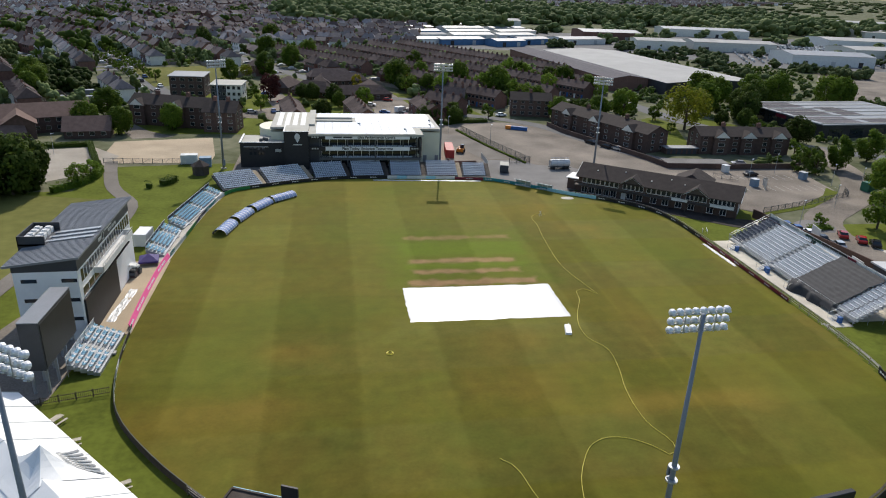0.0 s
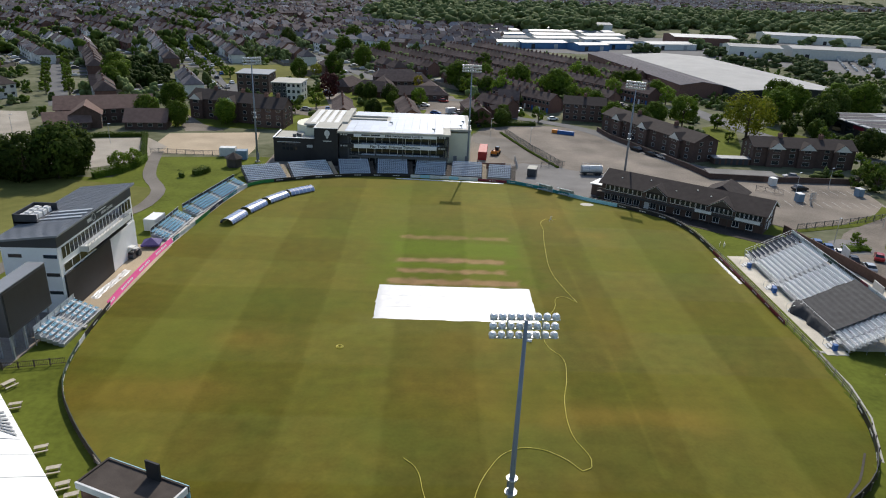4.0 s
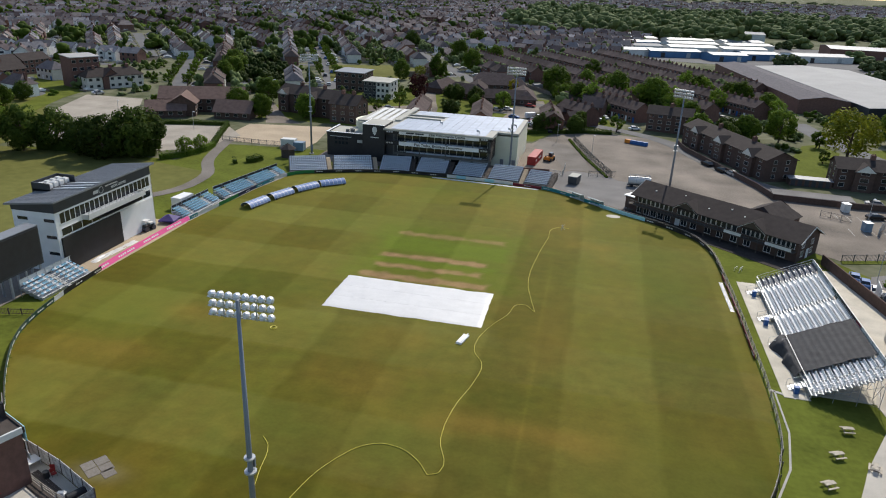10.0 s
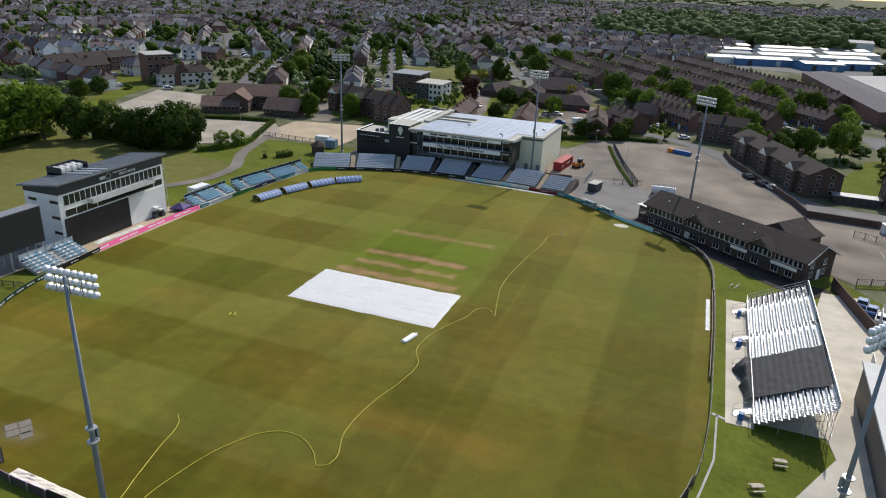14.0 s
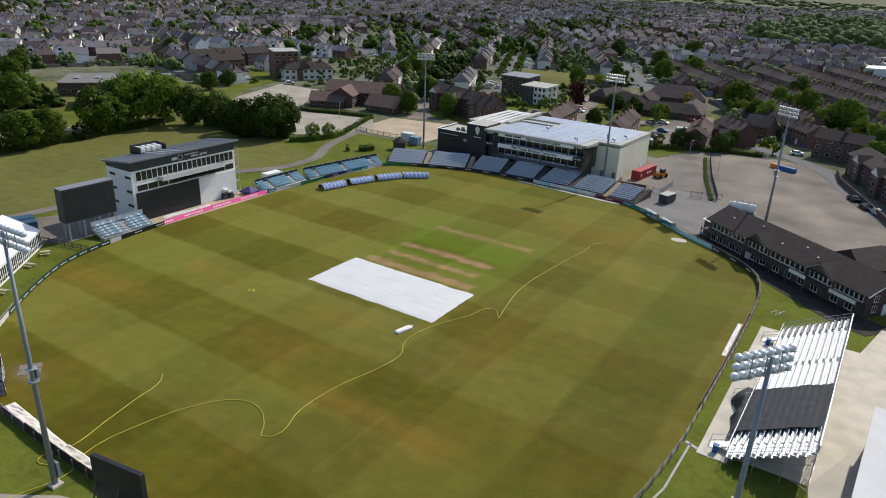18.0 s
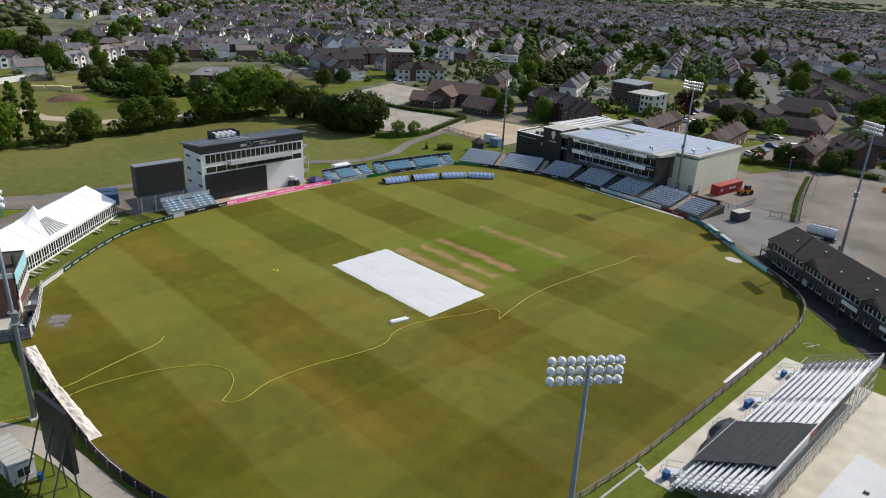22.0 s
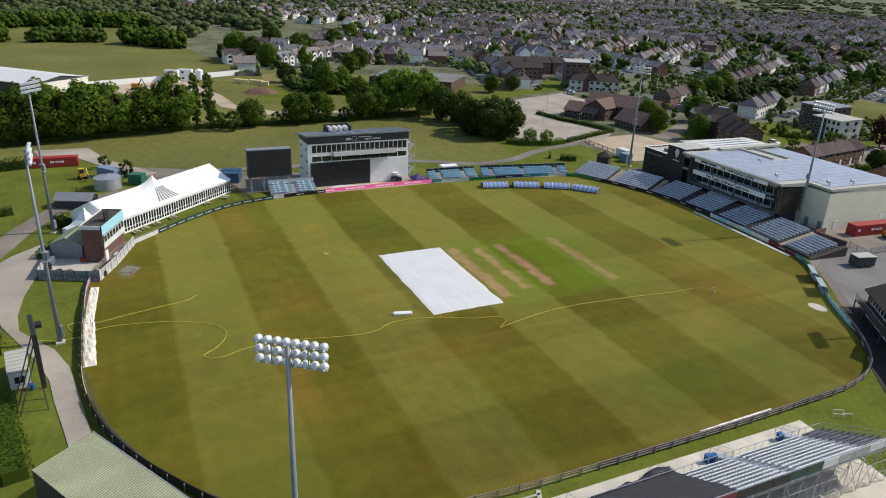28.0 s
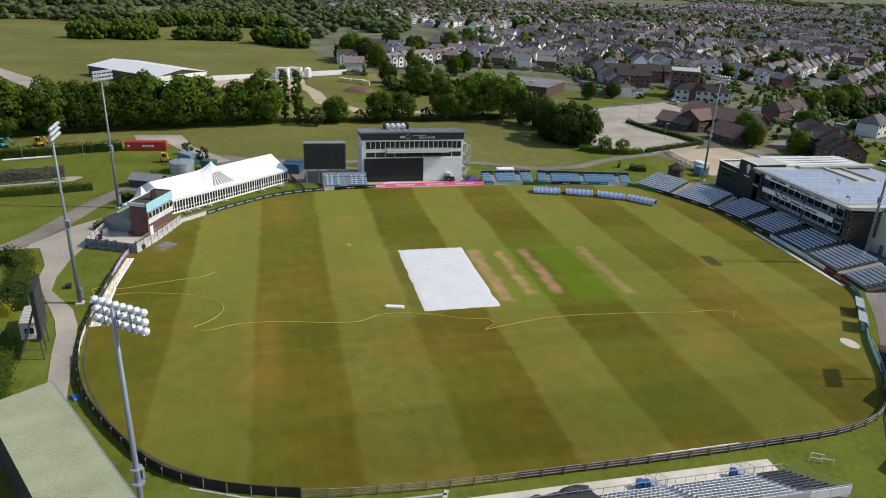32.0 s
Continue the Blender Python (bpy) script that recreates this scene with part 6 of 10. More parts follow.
def black_scoreboard():
    s = thing("score_sign", "tall black scoreboard panel propped on steel legs", "scoreboard", at(39.2, 41.8, 9))
    g = Geo()
    g.box(0, -0.25, 3.2, 6.0, 0.25, 10.4, bev=0.05)
    part("panel", g, M["black"], s)
    for i in range(6):
        g = Geo()
        g.box(0.3, 0.25, 3.6 + i * 1.1, 5.7, 0.3, 4.4 + i * 1.1)
        part("slat", g, M["anthracite"], s)
    for x in (0.3, 3.0, 5.7):
        for y0 in (0.0, -3.0):
            g = Geo()
            g.tube((x, y0, 0), (x, -0.1, 3.3 if y0 == 0 else 8.0), 0.09, 0.09, 6)
            part("leg", g, M["darksteel"], s)
    c = thing("site_cabin", "grey and white site cabin beside the scoreboard", "cabin", at(35.9, 38.9, 8.5))
    g = Geo()
    g.box(-3.0, -1.15, 0.15, 3.0, 1.15, 2.5, bev=0.06)
    part("body", g, M["offwhite"], c)
    g = Geo()
    g.box(-3.1, -1.25, 2.5, 3.1, 1.25, 2.62)
    for k in range(7):
        g.box(-3.05 + k * 1.0, -1.25, 2.62, -2.97 + k * 1.0, 1.25, 2.7)
    part("roof", g, M["paleroof"], c)
    simple_window(c, pose(0, -1.15, 1.0), 1.2, 1.0, 1)
    simple_window(c, pose(3.0, 0, 0.9, 0, 0, 90), 1.3, 1.1, 1)
    g = Geo()
    g.box(1.3, -1.21, 0.2, 2.2, -1.13, 2.2)
    part("door", g, M["greyroof"], c)


black_scoreboard()


def green_stand():
    s = thing("covered_stand", "covered stand with a faded green corrugated roof", "stand", at(60.1, 48.4, 30.2))
    g = Geo()
    n, L, W, sk = 84, 25.0, 7.0, 2.1
    z0, z1 = 5.7, 6.5
    for i in range(n):
        a, b = L * i / n, L * (i + 1) / n
        c = (a + b) / 2
        g.poly([(a + sk, -W, z1), (c + sk, -W, z1 + 0.05), (c, 0, z0 + 0.05), (a, 0, z0)])
        g.poly([(c + sk, -W, z1 + 0.05), (b + sk, -W, z1), (b, 0, z0), (c, 0, z0 + 0.05)])
    part("roof", g, M["greenroof"], s)
    g = Geo()
    g.box(-0.1, 0.0, z0 - 0.3, L + 0.1, 0.15, z0 + 0.04)
    part("gutter", g, M["greyroof"], s)
    g = Geo()
    g.hexa([(sk, -W, z1 - 0.4), (L + sk, -W, z1 - 0.4), (L, 0, z0 - 0.4), (0, 0, z0 - 0.4), (sk, -W, z1 - 0.1), (L + sk, -W, z1 - 0.1), (L, 0, z0 - 0.1), (0, 0, z0 - 0.1)])
    part("roof_frame", g, M["darksteel"], s)
    for i in range(5):
        for y in (-0.6, -W + 0.5):
            g = Geo()
            g.box(i * 5.4 + 1.9, y - 0.1, 0, i * 5.4 + 2.1, y + 0.1, z0 - 0.3)
            part("column", g, M["darksteel"], s)
    g = Geo()
    g.box(sk, -W, 0, L + sk, -W + 0.2, z1 - 0.3)
    part("rear_wall", g, M["anthracite"], s)
    for r in range(4):
        g = Geo()
        g.box(1.5, -1.6 - r * 1.2 - 1.2, 0, L - 0.5, -1.6 - r * 1.2, 0.4 + r * 0.4)
        part("terrace", g, M["concrete"], s)


# the roof's near corner lies beside the boundary; the stand runs away to the south-east
green_stand()


def east_hall():
    b = thing("white_hall", "plain hall with a shallow white roof", "building", at(96.2, 92.8, 0))
    g = Geo()
    g.hexa([(0.0, -24, 0), (14, -24, 0), (14.4, 7, 0), (1.4, 10.2, 0), (0.0, -24, 5.2), (14, -24, 5.6), (14.4, 7, 5.6), (1.4, 10.2, 5.2)])
    part("wall", g, M["anthracite"], b)
    g = Geo()
    g.hexa([(-0.4, -24.5, 5.25), (14.5, -24.5, 5.65), (14.9, 7.4, 5.65), (1.2, 10.8, 5.25), (-0.4, -24.5, 5.55), (14.5, -24.5, 5.95), (14.9, 7.4, 5.95), (1.2, 10.8, 5.55)])
    rf = part("roof", g, M["hallroof"], b)
    for k in range(7):
        y = -22 + k * 4.4
        g = Geo()
        g.box(3.5, y, 5.6, 4.0, y + 0.25, 5.85)
        part("roof_vent", g, M["darksteel"], rf)


east_hall()


# ---- trees ----
def crown_geo(rs, rx, rz, zc, clumps, leaves, size, gap=0.0):
    """Many small leaf blades in clumps over an uneven crown."""
    g = Geo()
    g.n = []
    for c in range(clumps):
        while True:
            d = Vector((rs.uniform(-1, 1), rs.uniform(-1, 1), rs.uniform(-0.85, 1)))
            if 0.3 < d.length < 1:
                break
        d = d.normalized() * (d.length ** 0.35)
        ctr = Vector((d.x * rx, d.y * rx, zc + d.z * rz)) * 1.0
        cr = rs.uniform(0.22, 0.40) * rx
        for k in range(leaves):
            v = Vector((rs.gauss(0, 1), rs.gauss(0, 1), rs.gauss(0, 1))).normalized()
            p = ctr + v * cr * rs.uniform(0.75, 1.05)
            n = (v + Vector((rs.uniform(-0.6, 0.6), rs.uniform(-0.6, 0.6), rs.uniform(-0.3, 0.7)))).normalized()
            a = n.orthogonal().normalized()
            b = n.cross(a)
            th = rs.uniform(0, 6.28)
            a, b = a * math.cos(th) + b * math.sin(th), b * math.cos(th) - a * math.sin(th)
            s = size * rs.uniform(0.6, 1.3)
            g.poly([p - a * s, p - b * s * 0.7, p + a * s, p + b * s * 0.7])
            # rounded shading: each blade takes the turn of its clump and of the crown
            g.n += [tuple((v * 0.75 + n * 0.35 + d * 0.45).normalized())] * 4
    return g


def clump_geo(rs, clumps):
    """A small far crown: lumpy clumps of foliage heaped over one another."""
    f = (1 + 5 ** 0.5) / 2
    ico = [Vector(q).normalized() for q in ((-1, f, 0), (1, f, 0), (-1, -f, 0), (1, -f, 0), (0, -1, f), (0, 1, f), (0, -1, -f), (0, 1, -f), (f, 0, -1), (f, 0, 1), (-f, 0, -1), (-f, 0, 1))]
    tri = ((0, 11, 5), (0, 5, 1), (0, 1, 7), (0, 7, 10), (0, 10, 11), (1, 5, 9), (5, 11, 4), (11, 10, 2), (10, 7, 6), (7, 1, 8), (3, 9, 4), (3, 4, 2), (3, 2, 6), (3, 6, 8), (3, 8, 9), (4, 9, 5), (2, 4, 11), (6, 2, 10), (8, 6, 7), (9, 8, 1))
    g = Geo()
    for c in range(clumps):
        a = c * 2.4 + rs.uniform(-0.4, 0.4)
        w = 0.62 * math.sqrt((c + 0.3) / clumps)
        ctr = Vector((w * math.cos(a), w * math.sin(a), 0.14 + 0.66 * rs.uniform(0.1, 1.0) * (1 - 0.9 * w * w)))
        r = rs.uniform(0.34, 0.5) * min(1.0, (8 / clumps) ** 0.4)
        i = len(g.v)
        g.v += [tuple(ctr + Vector((q.x, q.y, q.z * 0.48)) * r * rs.uniform(0.72, 1.2)) for q in ico]
        g.f += [tuple(i + j for j in t) for t in tri]
        g.m += [0] * 20
    return g


def trunk_geo(rs, h, r, rx):
    g = Geo()
    g.tube((0, 0, 0), (0, 0, h * 0.35), r, r * 0.75, 8)
    g.tube((0, 0, h * 0.35), (0.1, 0.1, h * 0.7), r * 0.75, r * 0.3, 7)
    for k in range(6):
        a = k * 1.05 + rs.uniform(-0.2, 0.2)
        z = h * rs.uniform(0.28, 0.5)
        g.tube((0, 0, z), (rx * 0.6 * math.cos(a), rx * 0.6 * math.sin(a), z + h * 0.28), r * 0.4, r * 0.1, 5)
    return g


TREES = {}


def tree_kind(key, leaf, h, rx, clumps, leaves, size, seed, low=0.12):
    rs = random.Random(seed)
    rz = h * (1 - low) / 2
    cg = crown_geo(rs, rx * 0.82, rz * 0.88, h * low + rz, clumps, leaves, size)
    crown = cg.mesh("crown", M[leaf])
    crown.normals_split_custom_set_from_vertices(cg.n)
    TREES[key] = (trunk_geo(rs, h, 0.02 * h + 0.1, rx).mesh("trunk", M["bark"]), crown)


tree_kind("oak", "leaf", 14, 6.4, 88, 64, 0.4, 1, 0.02)
tree_kind("ash", "leaf", 15, 5.6, 78, 64, 0.4, 2, 0.03)
tree_kind("lime", "leaflight", 15, 6.4, 80, 62, 0.4, 3)
tree_kind("dark", "leafdark", 12, 5.8, 76, 60, 0.4, 4, 0.0)
tree_kind("poplar", "leaf", 20, 2.1, 100, 46, 0.28, 5, 0.02)
tree_kind("spring", "leafspring", 13, 6.6, 62, 50, 0.34, 13, 0.12)
tree_kind("copper", "leafcopper", 10, 4.6, 40, 40, 0.4, 6)
tree_kind("small", "leaf", 6.5, 2.8, 24, 34, 0.3, 7, 0.1)
tree_kind("smalldark", "leafdark", 6, 2.6, 22, 34, 0.3, 8, 0.02)
tree_kind("gold", "leafgold", 6, 2.6, 22, 34, 0.3, 9, 0.05)
tree_kind("willow", "leaflight", 11, 5.0, 44, 40, 0.4, 10, 0.08)
TREE_WORDS = {"oak": "broad green tree with a dense crown", "ash": "tall green tree with an uneven crown", "spring": "bright yellow-green tree in fresh leaf", "lime": "light green tree in full leaf", "dark": "dark green tree, leafy to the ground",
              "poplar": "tall narrow green poplar tree", "copper": "round copper-leaved garden tree", "small": "small green garden tree", "smalldark": "small bushy dark green tree", "gold": "small bushy golden-leaved tree", "willow": "light green tree with spreading crown"}
rt = random.Random(77)


def tree(key, x, y, s=1.0, group=""):
    t = thing("tree", TREE_WORDS[key], "tree", at(x, y, rt.uniform(0, 360)) @ Matrix.Diagonal((s * rt.uniform(0.92, 1.1), s * rt.uniform(0.92, 1.1), s * rt.uniform(0.92, 1.08), 1)), group)
    part("trunk", TREES[key][0], None, t)
    part("crown", TREES[key][1], None, t)
    return t


def woods(name, label, spots, leaf, seed, clumps=9, leaves=16, size=1.1, rx=(3.5, 6), h=(8, 15)):
    """Trees too far or too many to count, in one mesh."""
    rs = random.Random(seed)
    protos = []
    for k in range(6):
        protos.append(clump_geo(rs, clumps))
    V, F, base = [], [], 0
    for x, y in spots:
        p = protos[rs.randrange(6)]
        r, hh, a = rs.uniform(*rx), rs.uniform(*h), rs.uniform(0, 6.28)
        v = np.array(p.v)
        v[:, 2] -= v[:, 2].min() + 0.03
        c, s = math.cos(a) * r, math.sin(a) * r
        w = np.stack([x + v[:, 0] * c - v[:, 1] * s, y + v[:, 0] * s + v[:, 1] * c, v[:, 2] * hh], 1)
        V.append(w)
        F.append(np.array(p.f) + base)
        base += len(v)
    V, F = np.concatenate(V), np.concatenate(F)
    me = bpy.data.meshes.new(name)
    me.vertices.add(len(V))
    me.vertices.foreach_set("co", V.ravel())
    me.loops.add(len(F) * 3)
    me.loops.foreach_set("vertex_index", F.ravel())
    me.polygons.add(len(F))
    me.polygons.foreach_set("loop_start", np.arange(len(F)) * 3)
    me.update(calc_edges=True)
    me.materials.append(M[leaf])
    return tagged(new(name, me), label, "trees", kind="stuff")


# the line of trees between the practice field and the park
for key, x, y, s in [("dark", -99, 0, 1.1), ("oak", -104, 12, 1.05), ("ash", -110, 33, 1.1), ("dark", -113, 49, 1.2), ("dark", -116, 67, 1.2), ("oak", -100, 15, 0.9), ("oak", -122, 147, 1.1), ("oak", -92, -4, 1.15), ("ash", -95, 6, 1.1), ("oak", -101, 20, 1.05), ("oak", -103, 29, 1.15), ("ash", -104, 37, 1.15), ("oak", -106, 45, 1.15), ("ash", -107, 53, 1.05),
                     ("oak", -110, 62, 1.12), ("ash", -110, 71, 1.15), ("poplar", -112.5, 77.4, 0.93), ("poplar", -112.5, 81.8, 1.02), ("small", -108, 84, 1.1), ("smalldark", -106, 88, 1.2),
                     ("oak", -111, 95, 0.72), ("smalldark", -113, 104, 0.8), ("oak", -112, 111, 0.84), ("oak", -113, 119, 0.82), ("smalldark", -112, 128, 0.9), ("ash", -115, 135, 0.98), ("oak", -116, 142, 0.9), ("lime", -117, 151, 1.25),
                     ("lime", -114, 158, 1.25), ("ash", -121, 163, 1.1), ("dark", -106, 164, 1.0), ("dark", -98, 168, 0.95), ("dark", -80, 164, 1.02), ("dark", -74, 168, 1.08), ("dark", -73, 173, 1.0), ("dark", -87, 166, 0.85),
                     ("willow", -62.6, 176, 0.5), ("willow", -60.6, 181, 0.45), ("smalldark", -58, 54.5, 0.75), ("small", -68.5, 49.5, 0.6), ("oak", -88, -16, 1.1), ("ash", -84, -28, 1.15), ("oak", -80, -40, 1.1), ("oak", -136, 160, 0.8), ("ash", -176, 146, 0.8), ("dark", -188, 140, 0.9)]:
    tree(key, x, y, s, "tree belt beside the practice field")
# trees about the flats, the road and the car parks
for key, x, y, s in [("oak", -52.5, 239, 0.6), ("small", -33, 263, 0.95), ("oak", -67, 233, 0.6), ("oak", -79, 238, 0.66), ("dark", -90, 246, 0.7), ("oak", -126, 322, 1.0), ("lime", -121, 312, 0.8), ("oak", -48, 352, 0.7), ("spring", -42, 366, 0.5), ("copper", -25, 297, 1.05), ("small", -27, 275, 1.1),
                     ("gold", 12, 335, 1.1), ("dark", -8, 300, 0.6), ("oak", 13, 294.5, 0.5), ("small", 34, 322, 1.2), ("willow", 50, 335, 0.8), ("dark", 1, 295.5, 0.62), ("small", 14, 286, 1.2), ("small", 46, 264, 1.0), ("smalldark", 36, 258, 1.2), ("small", 60, 262, 1.0),
                     ("oak", 88, 262, 0.7), ("dark", 96, 250, 0.7), ("lime", 116, 264, 0.85), ("dark", 106, 272, 0.55), ("dark", 99, 277, 0.5), ("oak", 104, 262, 0.75), ("dark", 99, 264, 0.7), ("spring", 132.5, 244, 1.3), ("small", 124, 238, 0.7), ("small", 129, 262, 1.0), ("small", 128, 262, 0.9),
                     ("dark", 166, 260, 1.0), ("dark", 171, 268, 1.1), ("oak", 158, 277, 1.0), ("dark", 151.4, 251, 0.5), ("dark", 161.5, 251, 0.6), ("oak", 190, 180, 0.8), ("willow", 170, 176, 0.95), ("lime", 160, 166, 1.0), ("lime", 152, 150, 0.85),
                     ("willow", 125.5, 134.5, 0.85), ("lime", 146, 156, 0.85), ("smalldark", 139.5, 184.5, 1.0), ("smalldark", 142.3, 180.5, 1.1), ("small", 144.5, 187, 1.2), ("dark", 148, 190, 0.55), ("ash", 154, 186.2, 0.72), ("ash", 172, 196, 0.75), ("dark", 164.5, 222, 0.85), ("small", 152, 205, 0.9), ("small", 157, 236, 1.1), ("small", 112.5, 137, 0.55), ("oak", 176, 300, 1.0), ("dark", 190, 292, 1.0), ("oak", 204, 296, 1.0), ("lime", 230, 296, 1.0), ("oak", 240, 300, 1.0), ("dark", 250, 310, 0.9), ("oak", 205, 320, 0.9), ("oak", 180, 320, 0.85), ("ash", 172, 312, 0.9)]:
    tree(key, x, y, s, "trees round the flats and car parks")


# ---- houses ----
def house_window(parent, m, w=1.2, h=1.3, cache={}):
    """A sash window as one mesh: frame, glazing bar, sill and pane."""
    key = (round(w, 2), round(h, 2))
    if key not in cache:
        f, t, d = Geo(), 0.07, 0.05
        ring = lambda e, y: [(-w / 2 + e, y, e), (w / 2 - e, y, e), (w / 2 - e, y, h - e), (-w / 2 + e, y, h - e)]
        f.v = ring(0, 0.02) + ring(0, -d) + ring(t, -d) + ring(t, -0.01)
        for k in range(4):
            n_ = (k + 1) % 4
            for r in (0, 4, 8):
                f.f.append((r + k, r + n_, r + 4 + n_, r + 4 + k))
                f.m.append(0)
        f.f.append((12, 13, 14, 15))
        f.m.append(1)
        cache[key] = f.mesh("window", [M["sash"], M["glass"]])
    return part("window", cache[key], None, parent, m=m)


def house_proto(name, L, W, he, hr, wall, roof, label, cat="house", hip=0.0, bay=False, chim=((0.12, 0.5),), cols=2, floors=2, gable_front=0, wing=None, roof_label=""):
    h = thing(name, label, cat)
    part("wall", gable_walls(L, W, he, hr - 0.12) if not hip else Geo().add(box_geo(0, 0, 0, L, W, he)), M[wall], h)
    part("roof", gable_geo(L, W, he, hr, 0.35, hip), M[roof], h)
    for u, v in chim:
        g = Geo()
        x, y = L * u, W * v
        g.box(x - 0.45, y - 0.35, he + 0.4, x + 0.45, y + 0.35, hr + 1.0, bev=0.05)
        for q in (-0.2, 0.2):
            g.tube((x + q, y, hr + 1.0), (x + q, y, hr + 1.4), 0.11, 0.1, 6)
        part("chimney", g, M["brick"], h)
    if gable_front:
        for k in range(gable_front):
            x = L * (2 * k + 1) / (2 * gable_front)
            w = min(3.6, L / gable_front * 0.8)
            part("front_gable", Geo().add(gable_walls(1.6, w, he, he + w * 0.42), pose(x + w / 2, -0.9, 0, 0, 0, 90)), M["render"], h)
            part("gable_roof", Geo().add(gable_geo(3.2, w, he, he + w * 0.45, 0.25), pose(x + w / 2, -0.95, 0, 0, 0, 90)), M[roof], h)
            for f in range(floors):
                house_window(h, pose(x, -0.9, 0.8 + f * 2.6), 1.8, 1.3)
    step = L / cols
    for f in range(floors):
        for c in range(cols):
            x = step * (c + 0.5)
            if gable_front and any(abs(x - L * (2 * k + 1) / (2 * gable_front)) < 1.9 for k in range(gable_front)):
                pass
            elif f == 0 and c % 2 == 1:
                g = Geo()
                g.box(x - 0.5, -0.06, 0.05, x + 0.5, 0.03, 2.1)
                part("door", g, M["white"] if c % 4 == 1 else M["blue"], h)
            else:
                house_window(h, pose(x, 0, 0.9 + f * 2.6), 1.5, 1.2)
            if c % 2 == 0:
                house_window(h, pose(x, W, 0.9 + f * 2.6, 0, 0, 180), 1.3, 1.1)
    if wing:
        part("outrigger", Geo().add(gable_walls(wing, 3.2, he - 1.4, he - 0.1), pose(L * 0.7, W, 0, 0, 0, 90)), M[wall], h)
        part("outrigger_roof", Geo().add(gable_geo(wing, 3.2, he - 1.4, he, 0.2), pose(L * 0.7, W, 0, 0, 0, 90)), M[roof], h)
    return h


PROTO = {}
PROTO["semi_white"] = house_proto("house", 11, 7.6, 5.0, 7.9, "render", "tile", "white rendered semi-detached house with twin front gables", gable_front=2, cols=2, chim=((0.5, 0.5),))
PROTO["semi_brick"] = house_proto("house", 11, 7.6, 5.0, 7.9, "brick", "tile", "red brick semi-detached house with a hipped tile roof", hip=3.2, cols=4, chim=((0.5, 0.5),))
PROTO["detached"] = house_proto("house", 8.5, 8, 5.0, 8.2, "brick", "tile", "brick house with a gabled tile roof", cols=2, chim=((0.1, 0.5),), gable_front=1)
PROTO["terrace"] = house_proto("house", 8.4, 7.4, 5.2, 7.6, "brick", "tile", "pair of red brick terraced houses with chimneys and rear wings", "terraced house", cols=4, chim=((0.04, 0.5), (0.52, 0.5)), wing=4.5)
PROTO["bungalow"] = house_proto("bungalow", 11, 8, 2.6, 5.0, "brick", "tile", "low brick bungalow with a brown tile roof", "bungalow", cols=4, floors=1, chim=((0.2, 0.5),), hip=0)
PROTO["semi_grey"] = house_proto("house", 11.5, 7.8, 5.0, 8.0, "render", "slate", "cream rendered house with a grey roof", hip=3.4, cols=4, chim=((0.5, 0.5),))
PROTO["stepped"] = house_proto("house", 5.7, 7.4, 4.7, 7.0, "brick", "tile", "small brown brick house of a stepped terrace", "terraced house", cols=2, chim=((0.9, 0.5),))
used = {k: False for k in PROTO}
KEEP_OUT = []


def place_house(key, m, s=(1, 1, 1), group=""):
    if not used[key]:
        used[key] = True
        h = PROTO[key]
        h.matrix_basis = m
        if group:
            h["group"] = group
        return h
    o = copy_thing(PROTO[key], m)
    if group:
        o["group"] = group
    return o


FAR = {"wall_b": Geo(), "wall_r": Geo(), "roof_t": Geo(), "roof_s": Geo(), "win": Geo(), "chim": Geo(), "fence": Geo(), "shed": Geo(), "car_w": Geo(), "car_k": Geo(), "car_g": Geo(), "drive": Geo()}


def far_house(x, y, a, L, W, he, hr, kind, rs):
    m = at(x, y, a + (rs.uniform(-2.5, 2.5) if kind != "terrace" else 0))
    hip = 3.2 if kind in ("semi_brick", "semi_grey") and rs.random() < 0.8 else 0.0
    roof = "roof_t" if rs.random() < (0.6 if kind in ("semi_white", "semi_grey") else 0.85) else "roof_s"
    hr += rs.uniform(-0.4, 0.4)
    FAR["wall_r" if kind in ("semi_white", "semi_grey") else "wall_b"].add(gable_walls(L, W, he, hr - 0.1) if not hip else box_geo(0, 0, 0, L, W, he), m)
    FAR[roof].add(gable_geo(L, W, he, hr, 0.35, hip), m)
    if kind == "semi_white":
        for q in (L * 0.25, L * 0.75):
            FAR["wall_r"].add(gable_walls(1.2, 3.4, he, he + 1.4), m @ pose(q + 1.7, -0.7, 0, 0, 0, 90))
            FAR[roof].add(gable_geo(3, 3.4, he, he + 1.5, 0.2), m @ pose(q + 1.7, -0.75, 0, 0, 0, 90))
            for f in (0.9, 3.4):
                g = Geo()
                g.poly([(q - 0.9, -0.76, f), (q + 0.9, -0.76, f), (q + 0.9, -0.76, f + 1.2), (q - 0.9, -0.76, f + 1.2)])
                FAR["win"].add(g, m)
    else:
        g = Geo()
        for f in (0.9, 3.4)[: 2 if he > 4 else 1]:
            for q in (0.2, 0.5, 0.8):
                g.poly([(L * q - 0.6, -0.04, f), (L * q + 0.6, -0.04, f), (L * q + 0.6, -0.04, f + 1.2), (L * q - 0.6, -0.04, f + 1.2)])
        FAR["win"].add(g, m)
    g = Geo()
    cx = L * rs.choice((0.1, 0.5, 0.9))
    g.box(cx - 0.45, W / 2 - 0.35, he + 0.4, cx + 0.45, W / 2 + 0.35, hr + 1.0)
    FAR["chim"].add(g, m)


GARDEN = []
rh = random.Random(12)
near_count = 0
TAKEN = []


